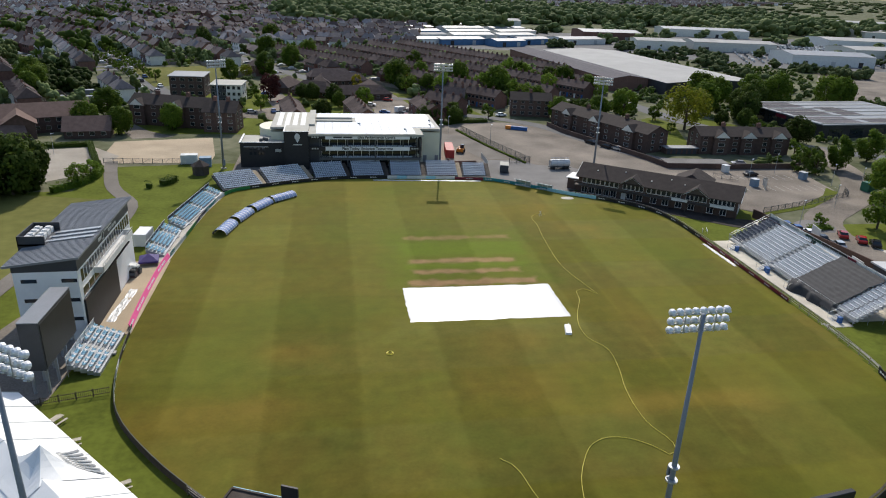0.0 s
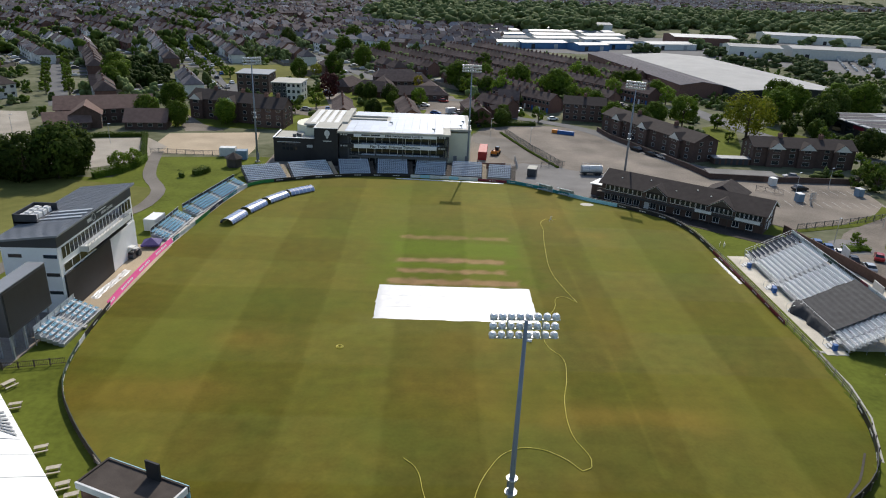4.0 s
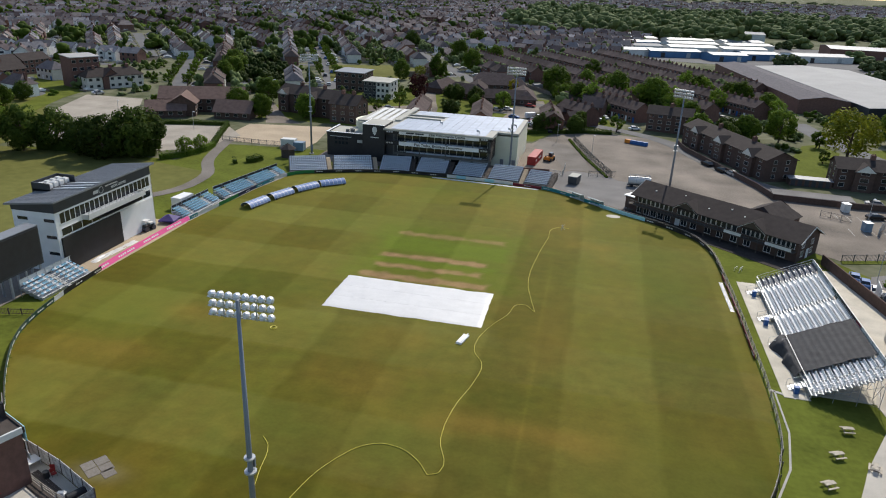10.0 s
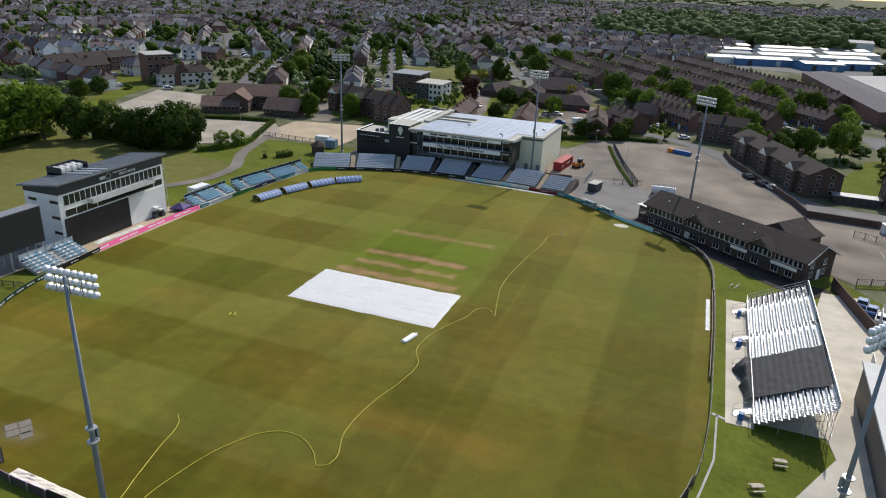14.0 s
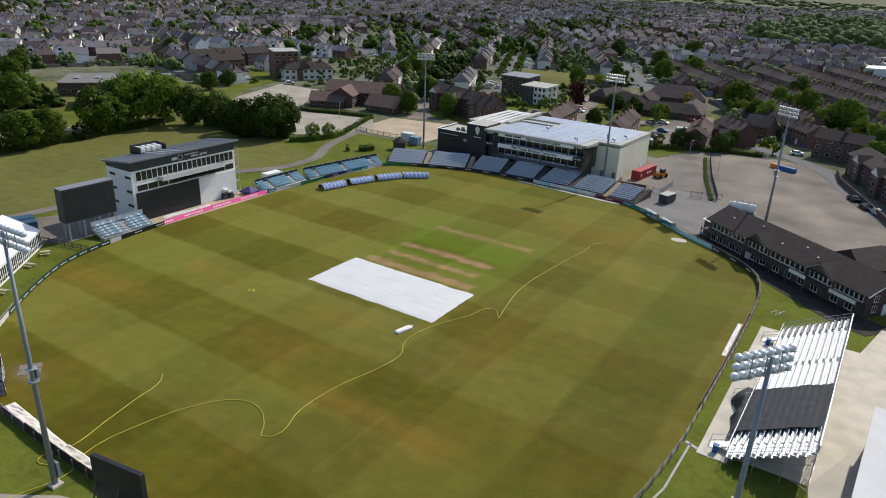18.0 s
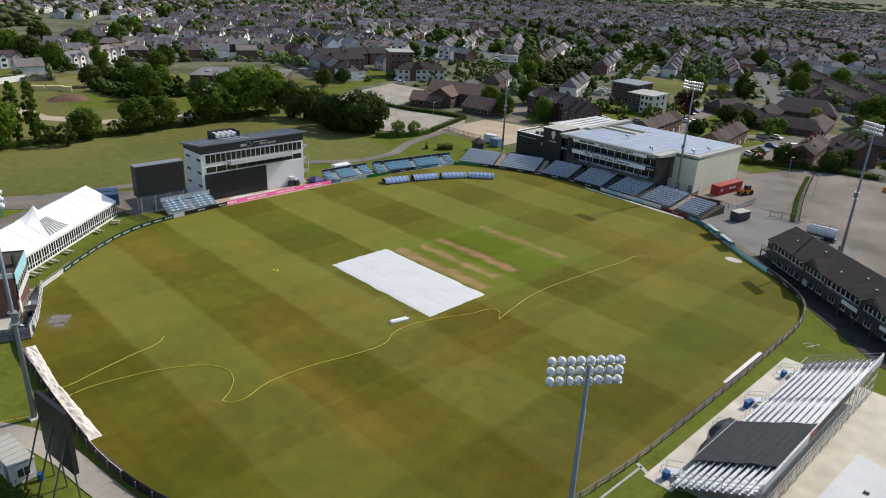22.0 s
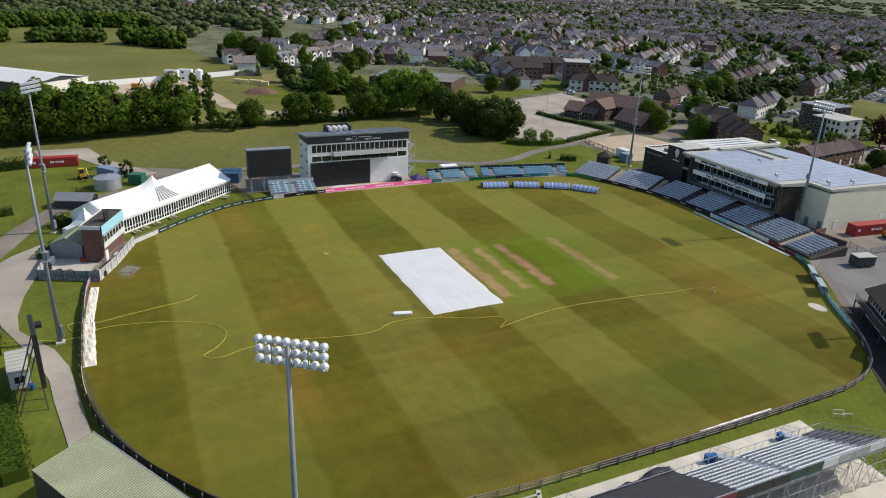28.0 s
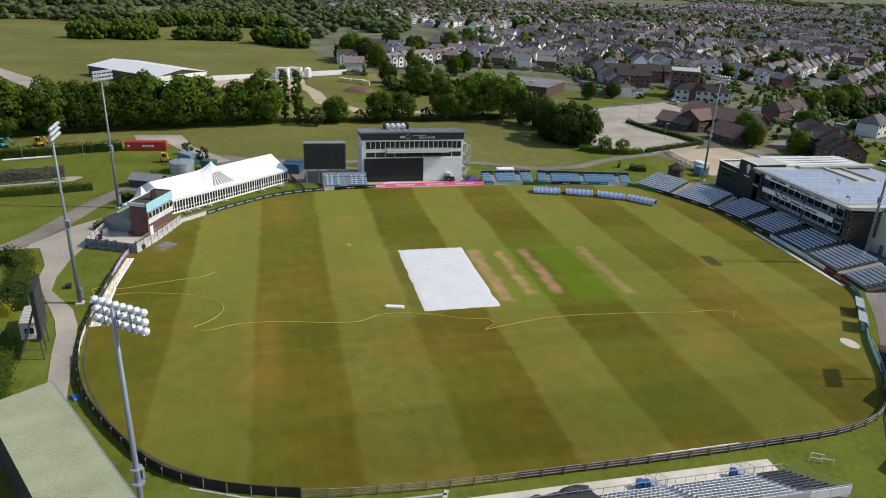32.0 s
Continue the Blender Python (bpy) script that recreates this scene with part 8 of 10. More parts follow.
m, L = along(82.0, 251.5, 100.2, 207.0)
flats("apartment_block", m, L, 9.6, 6.3, 8.5, "dark brick three-storey flats with gabled porches and a brown roof", porches=(0.2, 0.5, 0.84))
m, L = along(118.6, 206.6, 149.5, 205.0)
flats("apartment_block", m, L, 9.4, 6.0, 8.2, "long dark brick flats with pale porch gables", porches=(0.22, 0.52, 0.86))
m, L = along(70.5, 269.0, 86.0, 266.0)
flats("apartment_block", m, L, 8.0, 6.6, 9.0, "small brick and white rendered block of flats", porches=(), cols=5, chim=(0.5,))
m, L = along(-68.0, 249.5, -41.5, 240.5)
flats("apartment_block", m, L, 9.0, 7.2, 9.8, "brown brick three-storey flats behind the pavilion", porches=(0.12, 0.62), cols=8)
m, L = along(-42.0, 236.5, -31.5, 235.0)
flats("apartment_block", m, L, 9.5, 6.8, 9.8, "brick house-like end block with tall chimneys", cols=3, chim=(0.3, 0.7))
for k, (x, y, l_) in enumerate([(-224, 250, 15), (-221.5, 265.5, 15), (-219, 281, 15)]):
    flats("apartment_block", at(x + 8, y, 82), 14.4, 9.5, 6.4, 9.2, "red brick block of flats with a brown gabled roof", wall="brick", cols=5, chim=())
flats("apartment_block", at(-196, 246, 80), 17, 9, 6.4, 9.4, "red brick flats beside a small car park", wall="brick", cols=6, chim=(0.5,))
flats("apartment_block", at(-158, 256.5, 60), 24, 9, 5.4, 8.2, "cream rendered block with a brown hipped roof", wall="render", hip=3.5, floors=2, cols=8, chim=(0.2, 0.5, 0.8))


def flat_roofed(name, m, L, W, H, label, wall="render", floors=3, cols=6, roof="paleroof", wall2=None):
    b = thing(name, label, "building", m)
    g = Geo()
    g.box(0, 0, 0, L * (0.5 if wall2 else 1), W, H)
    part("wall", g, M[wall], b)
    if wall2:
        g = Geo()
        g.box(L * 0.5, -0.3, 0, L, W, H)
        part("wall", g, M[wall2], b)
    g = Geo()
    g.hexa([(-0.4, -0.7, H), (L + 0.4, -0.7, H), (L + 0.4, W + 0.4, H + 0.5), (-0.4, W + 0.4, H + 0.5), (-0.4, -0.7, H + 0.3), (L + 0.4, -0.7, H + 0.3), (L + 0.4, W + 0.4, H + 0.8), (-0.4, W + 0.4, H + 0.8)])
    part("roof", g, M[roof], b)
    for f in range(floors):
        for c in range(cols):
            x = L * (c + 0.5) / cols
            house_window(b, pose(x, -0.3 if wall2 and x > L * 0.5 else 0, 0.9 + f * H / floors), min(1.9, L / cols * 0.6), 1.3)
        for y in (W * 0.3, W * 0.7):
            house_window(b, pose(L, y, 0.9 + f * H / floors, 0, 0, 90), 1.3, 1.3)
    return b


m, L = along(-47.5, 290.0, -35.5, 289.1)
flat_roofed("apartment_building", m, L, 10, 7.3, "modern white and grey flats with a sloping pale roof", "anthracite", wall2="render")
flat_roofed("apartment_building", at(-66.5, 306, -4), 14, 11, 8.2, "modern brick flats with a monopitch roof", "brownbrick", cols=4, roof="greyroof")
flat_roofed("apartment_building", at(-167, 259, 62), 12, 10, 12.5, "four-storey brick and glass block with a white flat roof", "brick", floors=4, cols=4, roof="whiteroof")


def care_home():
    b = thing("care_home", "large low brick care home with brown tiled roofs of several wings", "building", at(-104, 214, 22))
    for i, (x, y, a, L, W, he, hr) in enumerate([(4, 14, 0, 30, 11, 5.2, 8.6), (2, 2, 8, 13, 9, 2.8, 5.6), (25, 2, -14, 13, 9, 2.8, 6.2), (18, 6, 90, 14, 9, 4.8, 7.6)]):
        mm = pose(x, y, 0, 0, 0, a)
        part("wing_wall", Geo().add(gable_walls(L, W, he, hr - 0.1), mm), M["brownbrick"], b)
        part("wing_roof", Geo().add(gable_geo(L, W, he, hr, 0.6), mm), M["caretile"], b)
        for k in range(int(L // 3.2)):
            house_window(b, mm @ pose(1.6 + k * 3.2, 0, 1.0), 1.5, 1.2)
            if he > 4:
                house_window(b, mm @ pose(1.6 + k * 3.2, 0, 3.4), 1.5, 1.2)


care_home()


def sheltered_housing():
    b = thing("sheltered_housing", "low complex of brick housing with dark brown hipped roofs", "building")
    for x, y, a, L, W, hr in ((1.5, 299.5, 9, 24, 9.5, 5.7), (-17, 312, -26, 17, 10, 6.2), (-19, 316, 74, 18, 9, 5.6), (26, 304, 100, 26, 9, 5.4), (3, 314, 100, 22, 9, 5.8), (-6, 338, 12, 24, 9, 5.6), (-10, 352, 14, 22, 9, 5.8)):
        mm = at(x, y, a)
        part("wing_wall", Geo().add(box_geo(0, 0, 0, L, W, 2.7), mm), M["brownbrick"], b)
        part("wing_roof", Geo().add(gable_geo(L, W, 2.7, hr, 0.5, hip=3.6), mm), M["tile"], b)
        for k in range(int(L // 3.4)):
            house_window(b, mm @ pose(1.7 + k * 3.4, 0, 0.9), 1.4, 1.1)


sheltered_housing()


def shed(name, m, L, W, he, hr, label, wall="anthracite", roof="whiteroof", bays=0, cat="warehouse"):
    b = thing(name, label, cat, m)
    part("wall", gable_walls(L, W, he, hr - 0.1), M[wall], b)
    part("roof", gable_geo(L, W, he, hr, 0.3), M[roof], b)
    n = bays or max(2, int(L // 20))
    for i in range(n):
        x = L * (i + 0.5) / n
        g = Geo()
        g.box(x - 1.6, -0.08, 0.05, x + 1.6, 0.02, min(3.6, he - 0.6))
        part("door", g, M["steel"] if i % 2 else M["glass"], b)
    return b


# the long white-roofed warehouse and its darker neighbour
shed("warehouse", at(219, 332, 97), 152, 56, 6.0, 7.6, "very long warehouse with a broad white roof", "anthracite", "whiteroof")
shed("warehouse", at(160.5, 340, 97), 140, 22, 6.0, 7.6, "long dark-roofed warehouse beside the white one", "brick", "slate")
b = thing("retail_unit", "wide flat-roofed commercial building with pale and dark roof felt", "commercial building", at(180, 230, 5))
part("wall", box_geo(0, 0, 0, 62, 48, 4.9), M["black"], b)
part("roof", box_geo(-0.5, -0.5, 4.9, 62.5, 48.5, 5.3), M["greyroof"], b)
for x0, y0, x1, y1 in ((2, 2, 20, 14), (2, 18, 20, 30), (24, 2, 42, 10), (24, 16, 34, 34), (46, 4, 58, 16), (2, 34, 20, 45)):
    part("roof_felt", box_geo(x0, y0, 5.3, x1, y1, 5.36), M["slate"], b)
for k in range(7):
    part("roof_seam", box_geo(0, 1 + k * 7.5, 5.3, 62, 1.4 + k * 7.5, 5.52), M["paleroof"], b)
for k in range(6):
    part("shop_window", box_geo(-0.06, 3 + k * 7.4, 0.6, 0.02, 8 + k * 7.4, 3.6), M["glass"], b)
    part("shop_window", box_geo(3 + k * 9.5, -0.06, 0.6, 9 + k * 9.5, 0.02, 3.6), M["glass"], b)
part("sign_panel", box_geo(-0.1, 20, 3.4, 0.02, 26, 4.7), M["maroon"], b, "dark red sign panel")
ri = random.Random(31)
for x, y, L, W, wl, rf in [(62, 552, 30, 16, "offwhite", "paleroof"), (86, 556, 40, 18, "paleblue_wall", "paleroof"), (130, 552, 28, 18, "paleblue_wall", "greyroof"), (156, 574, 30, 18, "paleblue_wall", "paleroof"), (66, 592, 34, 17, "render", "whiteroof"), (104, 602, 40, 18, "render", "greyroof"), (146, 612, 38, 18, "offwhite", "paleroof"),
                           (70, 630, 32, 16, "paleblue_wall", "greyroof"), (106, 640, 44, 18, "render", "paleroof"), (156, 652, 44, 20, "render", "greyroof"), (66, 672, 36, 17, "brick", "greyroof"), (108, 682, 44, 18, "render", "paleroof"), (158, 692, 40, 20, "offwhite", "greyroof"), (64, 716, 34, 18, "brick", "whiteroof"), (104, 724, 48, 20, "render", "greyroof"), (156, 778, 52, 34, "offwhite", "whiteroof"),
                           (40, 770, 30, 24, "brick", "greyroof"), (196, 585, 44, 26, "offwhite", "paleroof"), (232, 640, 56, 40, "brick", "greyroof"), (250, 560, 40, 24, "render", "whiteroof"), (330, 470, 60, 40, "offwhite", "greyroof"), (300, 560, 70, 30, "render", "whiteroof"), (380, 380, 80, 50, "anthracite", "greyroof"), (420, 520, 60, 40, "render", "whiteroof"), (470, 620, 90, 50, "offwhite", "whiteroof"), (350, 720, 90, 40, "render", "greyroof"),
                           (540, 460, 90, 60, "blue", "greyroof"), (620, 760, 110, 60, "render", "whiteroof"), (480, 860, 100, 50, "offwhite", "whiteroof"), (760, 640, 120, 70, "render", "whiteroof"), (330, 960, 120, 50, "render", "whiteroof"), (700, 1000, 140, 60, "offwhite", "whiteroof"), (900, 860, 140, 60, "render", "greyroof"), (560, 1180, 160, 60, "offwhite", "whiteroof")]:
    low = x < 200 and y < 740
    shed("industrial_unit", at(x, y, (22 if low else -8) + ri.uniform(-4, 6)), L, W, 4.6 if low else 7.5, 5.8 if low else 9.0, {"paleblue_wall": "low faded blue industrial unit with a pale roof", "blue": "blue-walled industrial unit with a pale roof", "render": "pale industrial unit with a low pitched roof", "brick": "brick works with a grey roof", "offwhite": "white industrial shed on the estate", "anthracite": "dark car showroom beside rows of cars"}[wl], wl, "greyroof" if rf == "paleroof" else rf, cat="industrial unit")
flat("works_yard", [(50, 540), (230, 520), (320, 440), (440, 330), (700, 380), (820, 700), (500, 720), (240, 720), (60, 700)], M["road"], "grey yards of the industrial estate", "yard", 0.03)
rc = random.Random(8)
cars = {"offwhite": Geo(), "darksteel": Geo(), "steel": Geo()}
for r in range(14):
    for k in range(34):
        x, y = 345 + r * 11 + k * 3.1, 545 + r * 11 - k * 1.2 + 40 * math.floor(k / 17)
        g = cars[rc.choice(list(cars))]
        if rc.random() < 0.8:
            g.box(x, y, 0.35, x + 1.8, y + 4.2, 0.95)
            g.box(x + 0.15, y + 0.9, 0.95, x + 1.65, y + 3.2, 1.45)
for mt in cars:
    solid("parked_cars", cars[mt], M[mt], "rows of parked cars in the far sales yard", "cars", kind="stuff")
pts = []
for ax, ay, bx, by, n in ((172, 560, 196, 566, 8), (215, 500, 292, 480, 22), (262, 590, 292, 515, 24), (230, 545, 262, 590, 14), (300, 640, 330, 800, 26), (200, 690, 240, 760, 16), (300, 450, 330, 400, 18), (236, 345, 262, 470, 26), (330, 520, 420, 470, 22), (45, 545, 58, 600, 10)):
    for k in range(n):
        u = rc.random()
        pts.append((ax + (bx - ax) * u + rc.uniform(-7, 7), ay + (by - ay) * u + rc.uniform(-7, 7)))
woods("estate_trees", "trees and bushes between the yards of the industrial estate", pts, "leaffar", 61, 12, rx=(3.5, 6.5), h=(6, 11))
flat("showroom_yard", [(250, 330), (330, 270), (520, 300), (440, 440), (330, 440)], M["asphalt"], "wide car sales yard", "yard", 0.045)
# school behind the tree belt
s = thing("school", "low grey school building with wide flat roofs", "building")
for m_, L_, W_, h_ in ((at(-187, 163, 50), 40, 27, 4.8), (at(-155, 152, 57), 27, 19, 3.5)):
    part("wall", Geo().add(box_geo(0, 0, 0, L_, W_, h_), m_), M["brownbrick"], s)
    roof = part("roof", Geo().add(box_geo(-0.4, -0.4, h_, L_ + 0.4, W_ + 0.4, h_ + 0.35), m_), M["tarmac"], s)
    for k in range(4):
        part("rooflight", Geo().add(box_geo(4 + k * L_ / 5, W_ * 0.35, h_ + 0.35, 6 + k * L_ / 5, W_ * 0.6, h_ + 0.8), m_), M["greyroof"], roof)
    for k in range(int(L_ // 4)):
        house_window(s, m_ @ pose(2 + k * 4, 0, 1.0), 2.6, 1.5)

# ---- the park: barn, hoarding, works ----
# hall walls coloured dark for their shade, sunlit end wall coloured pale
bn = thing("sports_hall", "white-roofed hall with walls coloured dark for shade at the edge of the park", "building", at(-221, -10, 45))
part("wall", gable_walls(49, 27, 4.6, 6.4), M["anthracite"], bn)
part("roof", gable_geo(49, 27, 4.6, 6.6, 0.5), M["offwhite"], bn)
part("end_wall", box_geo(49.02, 0.1, 0, 49.2, 26.9, 4.6), M["render"], bn)
hf = thing("site_hoarding", "long white site hoarding across the park", "fence")
for p, q in zip(*(lambda l: (l, l[1:]))(resample([(-205, 43), (-213, 62), (-219, 76), (-226, 95), (-234, 111)], 2.4))):
    g = Geo()
    g.box(0.01, -0.05, 0, math.dist(p, q) - 0.01, 0.05, 2.5)
    part("panel", g, M["white"], hf, m=along(p[0], p[1], q[0], q[1])[0])
flat("works_ground", [(-178, 34), (-204, 44), (-219, 76), (-215, 88), (-198, 88), (-176, 84), (-168, 56)], M["sand"], "bare sandy ground of the building site", "ground", 0.05)
flat("works_path", [(-212, 84), (-208, 80), (-176, 88), (-150, 90), (-130, 104), (-124, 150), (-128, 152), (-136, 108), (-152, 96), (-176, 94)], M["sand"], "pale haul road of the building site", "road", 0.055)
flat("works_path", [(-250, -60), (-240, -62), (-170, -16), (-122, 0), (-124, 6), (-176, -6)], M["gravel"], "broad gravel strip across the park", "road", 0.055)
for x, y, z in ((-215.6, 78, 0), (-217.6, 84.2, 0), (-215.6, 78, 2.7), (-217.6, 84.2, 2.7)):
    c = thing("site_cabin", "white stacked site cabin", "cabin", at(x, y, 70, z), "site cabins")
    part("body", box_geo(-3, -1.5, 0.06, 3, 1.5, 2.6), M["white"], c)
    house_window(c, pose(-1, -1.5, 1.0), 1.2, 1.0)
    part("roof", box_geo(-3.05, -1.55, 2.6, 3.05, 1.55, 2.7), M["offwhite"], c)
for x, y in ((-205.6, 108.6), (-204, 112.2), (-202.4, 114.8), (-198.4, 116.6), (-208, 106)):
    g = Geo()
    g.box(-1.6, -1.2, 0, 1.6, 1.2, 1.9, bev=0.05)
    solid("block_stack", g, M["blockwrap"], "stack of wrapped yellow building blocks", "stack", "stacks of building blocks", m=at(x, y, 70))
g = Geo()
for j in range(14):
    a, c = j * math.pi / 7, (j + 1) * math.pi / 7
    for (ra, za), (rb, zb) in (((6, 0.0), (4, 1.4)), ((4, 1.4), (1.6, 2.2)), ((1.6, 2.2), (0, 2.4))):
        w = lambda r, t: (-179 + r * math.cos(t) * (1 + 0.1 * math.sin(3 * t)), 111 + 1.3 * r * math.sin(t))
        p1, p2, p3, p4 = w(ra, a), w(ra, c), w(rb, c), w(rb, a)
        g.poly([(*p1, za), (*p2, za), (*p3, zb), (*p4, zb)])
solid("soil_heap", g, M["soil"], "heap of dark brown soil", "soil heap")
si = thing("silo", "white round silo beside the site cabins", "silo", at(-216.2, 90, 0))
g = Geo()
g.tube((0, 0, 0.9), (0, 0, 5.0), 1.7, 1.7, 16)
g.tube((0, 0, 5.0), (0, 0, 5.7), 1.7, 0.3, 16)
part("tank", g, M["white"], si)
for j in range(4):
    g = Geo()
    g.tube((1.3 * math.cos(j * 1.571), 1.3 * math.sin(j * 1.571), 0), (1.3 * math.cos(j * 1.571), 1.3 * math.sin(j * 1.571), 1.0), 0.12, 0.12, 6)
    part("leg", g, M["steel"], si)
pts = []
for ax, ay, bx, by, n in ((-196, 126, -176, 131, 12), (-176, 132, -166, 156, 14), (-196, 142, -178, 150, 14), (-200, 150, -190, 164, 10), (-284, 127, -256, 137, 18), (-240, 142, -205, 146, 12)):
    for k in range(n):
        u = ri.random()
        pts.append((ax + (bx - ax) * u + ri.uniform(-2.5, 2.5), ay + (by - ay) * u + ri.uniform(-2.5, 2.5)))
woods("thicket", "dark thicket between the building site and the school", pts, "leafdark", 81, 16, rx=(2.4, 4.6), h=(4, 8))
ex = thing("excavator", "orange excavator on the building site", "excavator", at(-196, 62, 40))
part("track", box_geo(-1.6, -1.3, 0.05, 1.6, -0.7, 0.8), M["rubber"], ex)
part("track", box_geo(-1.6, 0.7, 0.05, 1.6, 1.3, 0.8), M["rubber"], ex)
part("cab", box_geo(-1.5, -1.2, 0.85, 1.3, 1.2, 2.7), M["orange"], ex)
g = Geo()
g.tube((1.0, 0, 1.6), (3.6, 0, 5.0), 0.25, 0.2, 6)
g.tube((3.6, 0, 5.0), (5.6, 0, 2.4), 0.2, 0.15, 6)
part("boom", g, M["darksteel"], ex)
g = Geo()
g.box(5.2, -0.5, 1.6, 6.2, 0.5, 2.5, bev=0.1)
part("bucket", g, M["darksteel"], ex)
for k in range(16):
    g = Geo()
    g.box(-0.9, -0.25, 0, 0.9, 0.25, 1.0)
    solid("barrier", g, M["orange"] if k % 3 else M["white"], "orange and white plastic site barrier", "barrier", "site barriers", m=at(-172 - ri.uniform(0, 22), 40 + k * 2.8, ri.uniform(0, 180)))


# ---- vehicles and containers ----
def car_proto(col, label, van=False):
    c = thing("van" if van else "car", label, "van" if van else "car")
    L, W = (5.4, 2.0) if van else (4.3, 1.8)
    g = Geo()
    w = W / 2
    prof = [(-L / 2, 0.35), (L / 2, 0.35), (L / 2, 0.7), (L / 2 - 0.2, 0.85), (L / 2 - 1.1, 0.98), (-L / 2 + 0.3, 1.0), (-L / 2, 0.8)] if not van else [(-L / 2, 0.4), (L / 2, 0.4), (L / 2, 1.0), (L / 2 - 0.9, 1.3), (L / 2 - 1.5, 2.25), (-L / 2, 2.3)]
    n = len(prof)
    i = len(g.v)
    g.v += [(x, -w, z) for x, z in prof] + [(x, w, z) for x, z in prof]
    g.f.append(tuple(range(n)))
    g.f.append(tuple(range(2 * n - 1, n - 1, -1)))
    for k in range(n):
        h = (k + 1) % n
        g.f.append((k, n + k, n + h, h))
    g.m += [0] * (n + 2)
    part("body", g, M[col], c)
    g = Geo()
    if van:
        g.box(L / 2 - 1.35, -w - 0.01, 1.35, L / 2 - 0.95, w + 0.01, 1.9)
        part("glass", g, M["glass"], c)
    else:
        q = 0.15
        g.hexa([(-L / 2 + 0.4, -w + 0.06, 0.98), (L / 2 - 1.1, -w + 0.06, 0.98), (L / 2 - 1.1, w - 0.06, 0.98), (-L / 2 + 0.4, w - 0.06, 0.98), (-L / 2 + 0.9, -w + 0.22, 1.42), (L / 2 - 1.8, -w + 0.22, 1.42), (L / 2 - 1.8, w - 0.22, 1.42), (-L / 2 + 0.9, w - 0.22, 1.42)])
        part("glass", g, M["glass"], c)
        part("roof", box_geo(-L / 2 + 0.9, -w + 0.2, 1.42, L / 2 - 1.8, w - 0.2, 1.47), M[col], c)
    for sx in (-1, 1):
        for sy in (-1, 1):
            g = Geo()
            g.tube((sx * L * 0.3, sy * (w - 0.2), 0.33), (sx * L * 0.3, sy * (w + 0.02), 0.33), 0.33, 0.33, 10)
            part("wheel", g, M["rubber"], c)
    for sy in (-1, 1):
        part("headlight", box_geo(L / 2 - 0.06, sy * w * 0.7 - 0.15, 0.6, L / 2 + 0.02, sy * w * 0.7 + 0.15, 0.75), M["lampglass"], c)
    return c


M["carred"] = mat("red_car_paint", (0.3, 0.02, 0.02), 0.25, var=0.05, scale=1, bump=0)
M["carsilver"] = mat("silver_car_paint", (0.45, 0.46, 0.48), 0.25, 0.5, var=0.05, scale=1, bump=0)
M["carblack"] = mat("black_car_paint", (0.015, 0.015, 0.018), 0.2, var=0.05, scale=1, bump=0)
CARS = {"carred": "small red parked car", "carsilver": "silver parked hatchback car", "carblack": "black parked saloon car", "blue": "dark blue parked car", "white": "white parked hatchback car"}
VEH = {}


def vehicle(col, x, y, a, van=False):
    key = (col, van)
    if key not in VEH:
        VEH[key] = car_proto(col, "white parked delivery van" if van else CARS[col], van)
        VEH[key].matrix_basis = at(x, y, a, 0.05)
        return
    copy_thing(VEH[key], at(x, y, a, 0.05))


for col, x, y, a in [("carred", 113.0, 129.8, 60), ("carred", 115.0, 126.4, 60), ("carblack", 116.5, 124, 60), ("blue", 103.6, 137, 75), ("blue", 104.6, 134.4, 75), ("white", 105.6, 131.4, 75), ("carblack", 106.4, 128, 75), ("carsilver", 107.5, 124, 75), ("carblack", 86.8, 221.0, 118), ("carblack", 90.0, 214.8, 118), ("carsilver", 92.4, 211.6, 118), ("white", 66.5, 268, 20),
                     ("carsilver", 124.5, 192.5, 170), ("carblack", 121, 180, 10), ("white", -40, 262, 10), ("carsilver", -30, 270, 10), ("blue", -22, 272, 100), ("carblack", 36, 250, 110), ("carsilver", 42, 272, 20), ("white", 30, 276, 20), ("carblack", 46, 286, 100), ("white", -150, 252, 60), ("carsilver", -148, 250, 60), ("carred", -189, 243, 170), ("carblack", -187, 246, 170), ("white", -185, 249, 170), ("carsilver", -184, 252, 170)]:
    vehicle(col, x, y, a)
for t_ in range(14):
    u = 18 + t_ * 15.5
    vehicle(["carsilver", "white", "carblack", "blue"][t_ % 4], -64 - 0.424 * u + (2.4 if t_ % 2 else -2.4), 300 + 0.905 * u, 115)
flat("car_court", [(20, 250), (33, 254), (34, 262), (30, 282), (22, 292), (18, 286)], M["asphalt"], "small grey parking court among the houses", "car park", 0.05)
for i_, (x, y) in enumerate(((-19, 268), (-18.5, 287), (-20, 292), (-26.5, 305), (-28, 312), (12, 285), (16, 288), (24, 300), (23.5, 306), (34, 268), (33, 273), (21.5, 253), (22.0, 256), (21.6, 259.4), (21.2, 262.8), (29.5, 258), (29.2, 261.4), (28.8, 265), (28.2, 269), (20.6, 272))):
    vehicle(["carsilver", "carblack", "white", "blue", "carred"][i_ * 2 % 5], x, y, -12)
vehicle("white", -46, 246, 12, True)
vehicle("white", 27.2, 275, 40, True)
vehicle("white", 44, 300, 60, True)


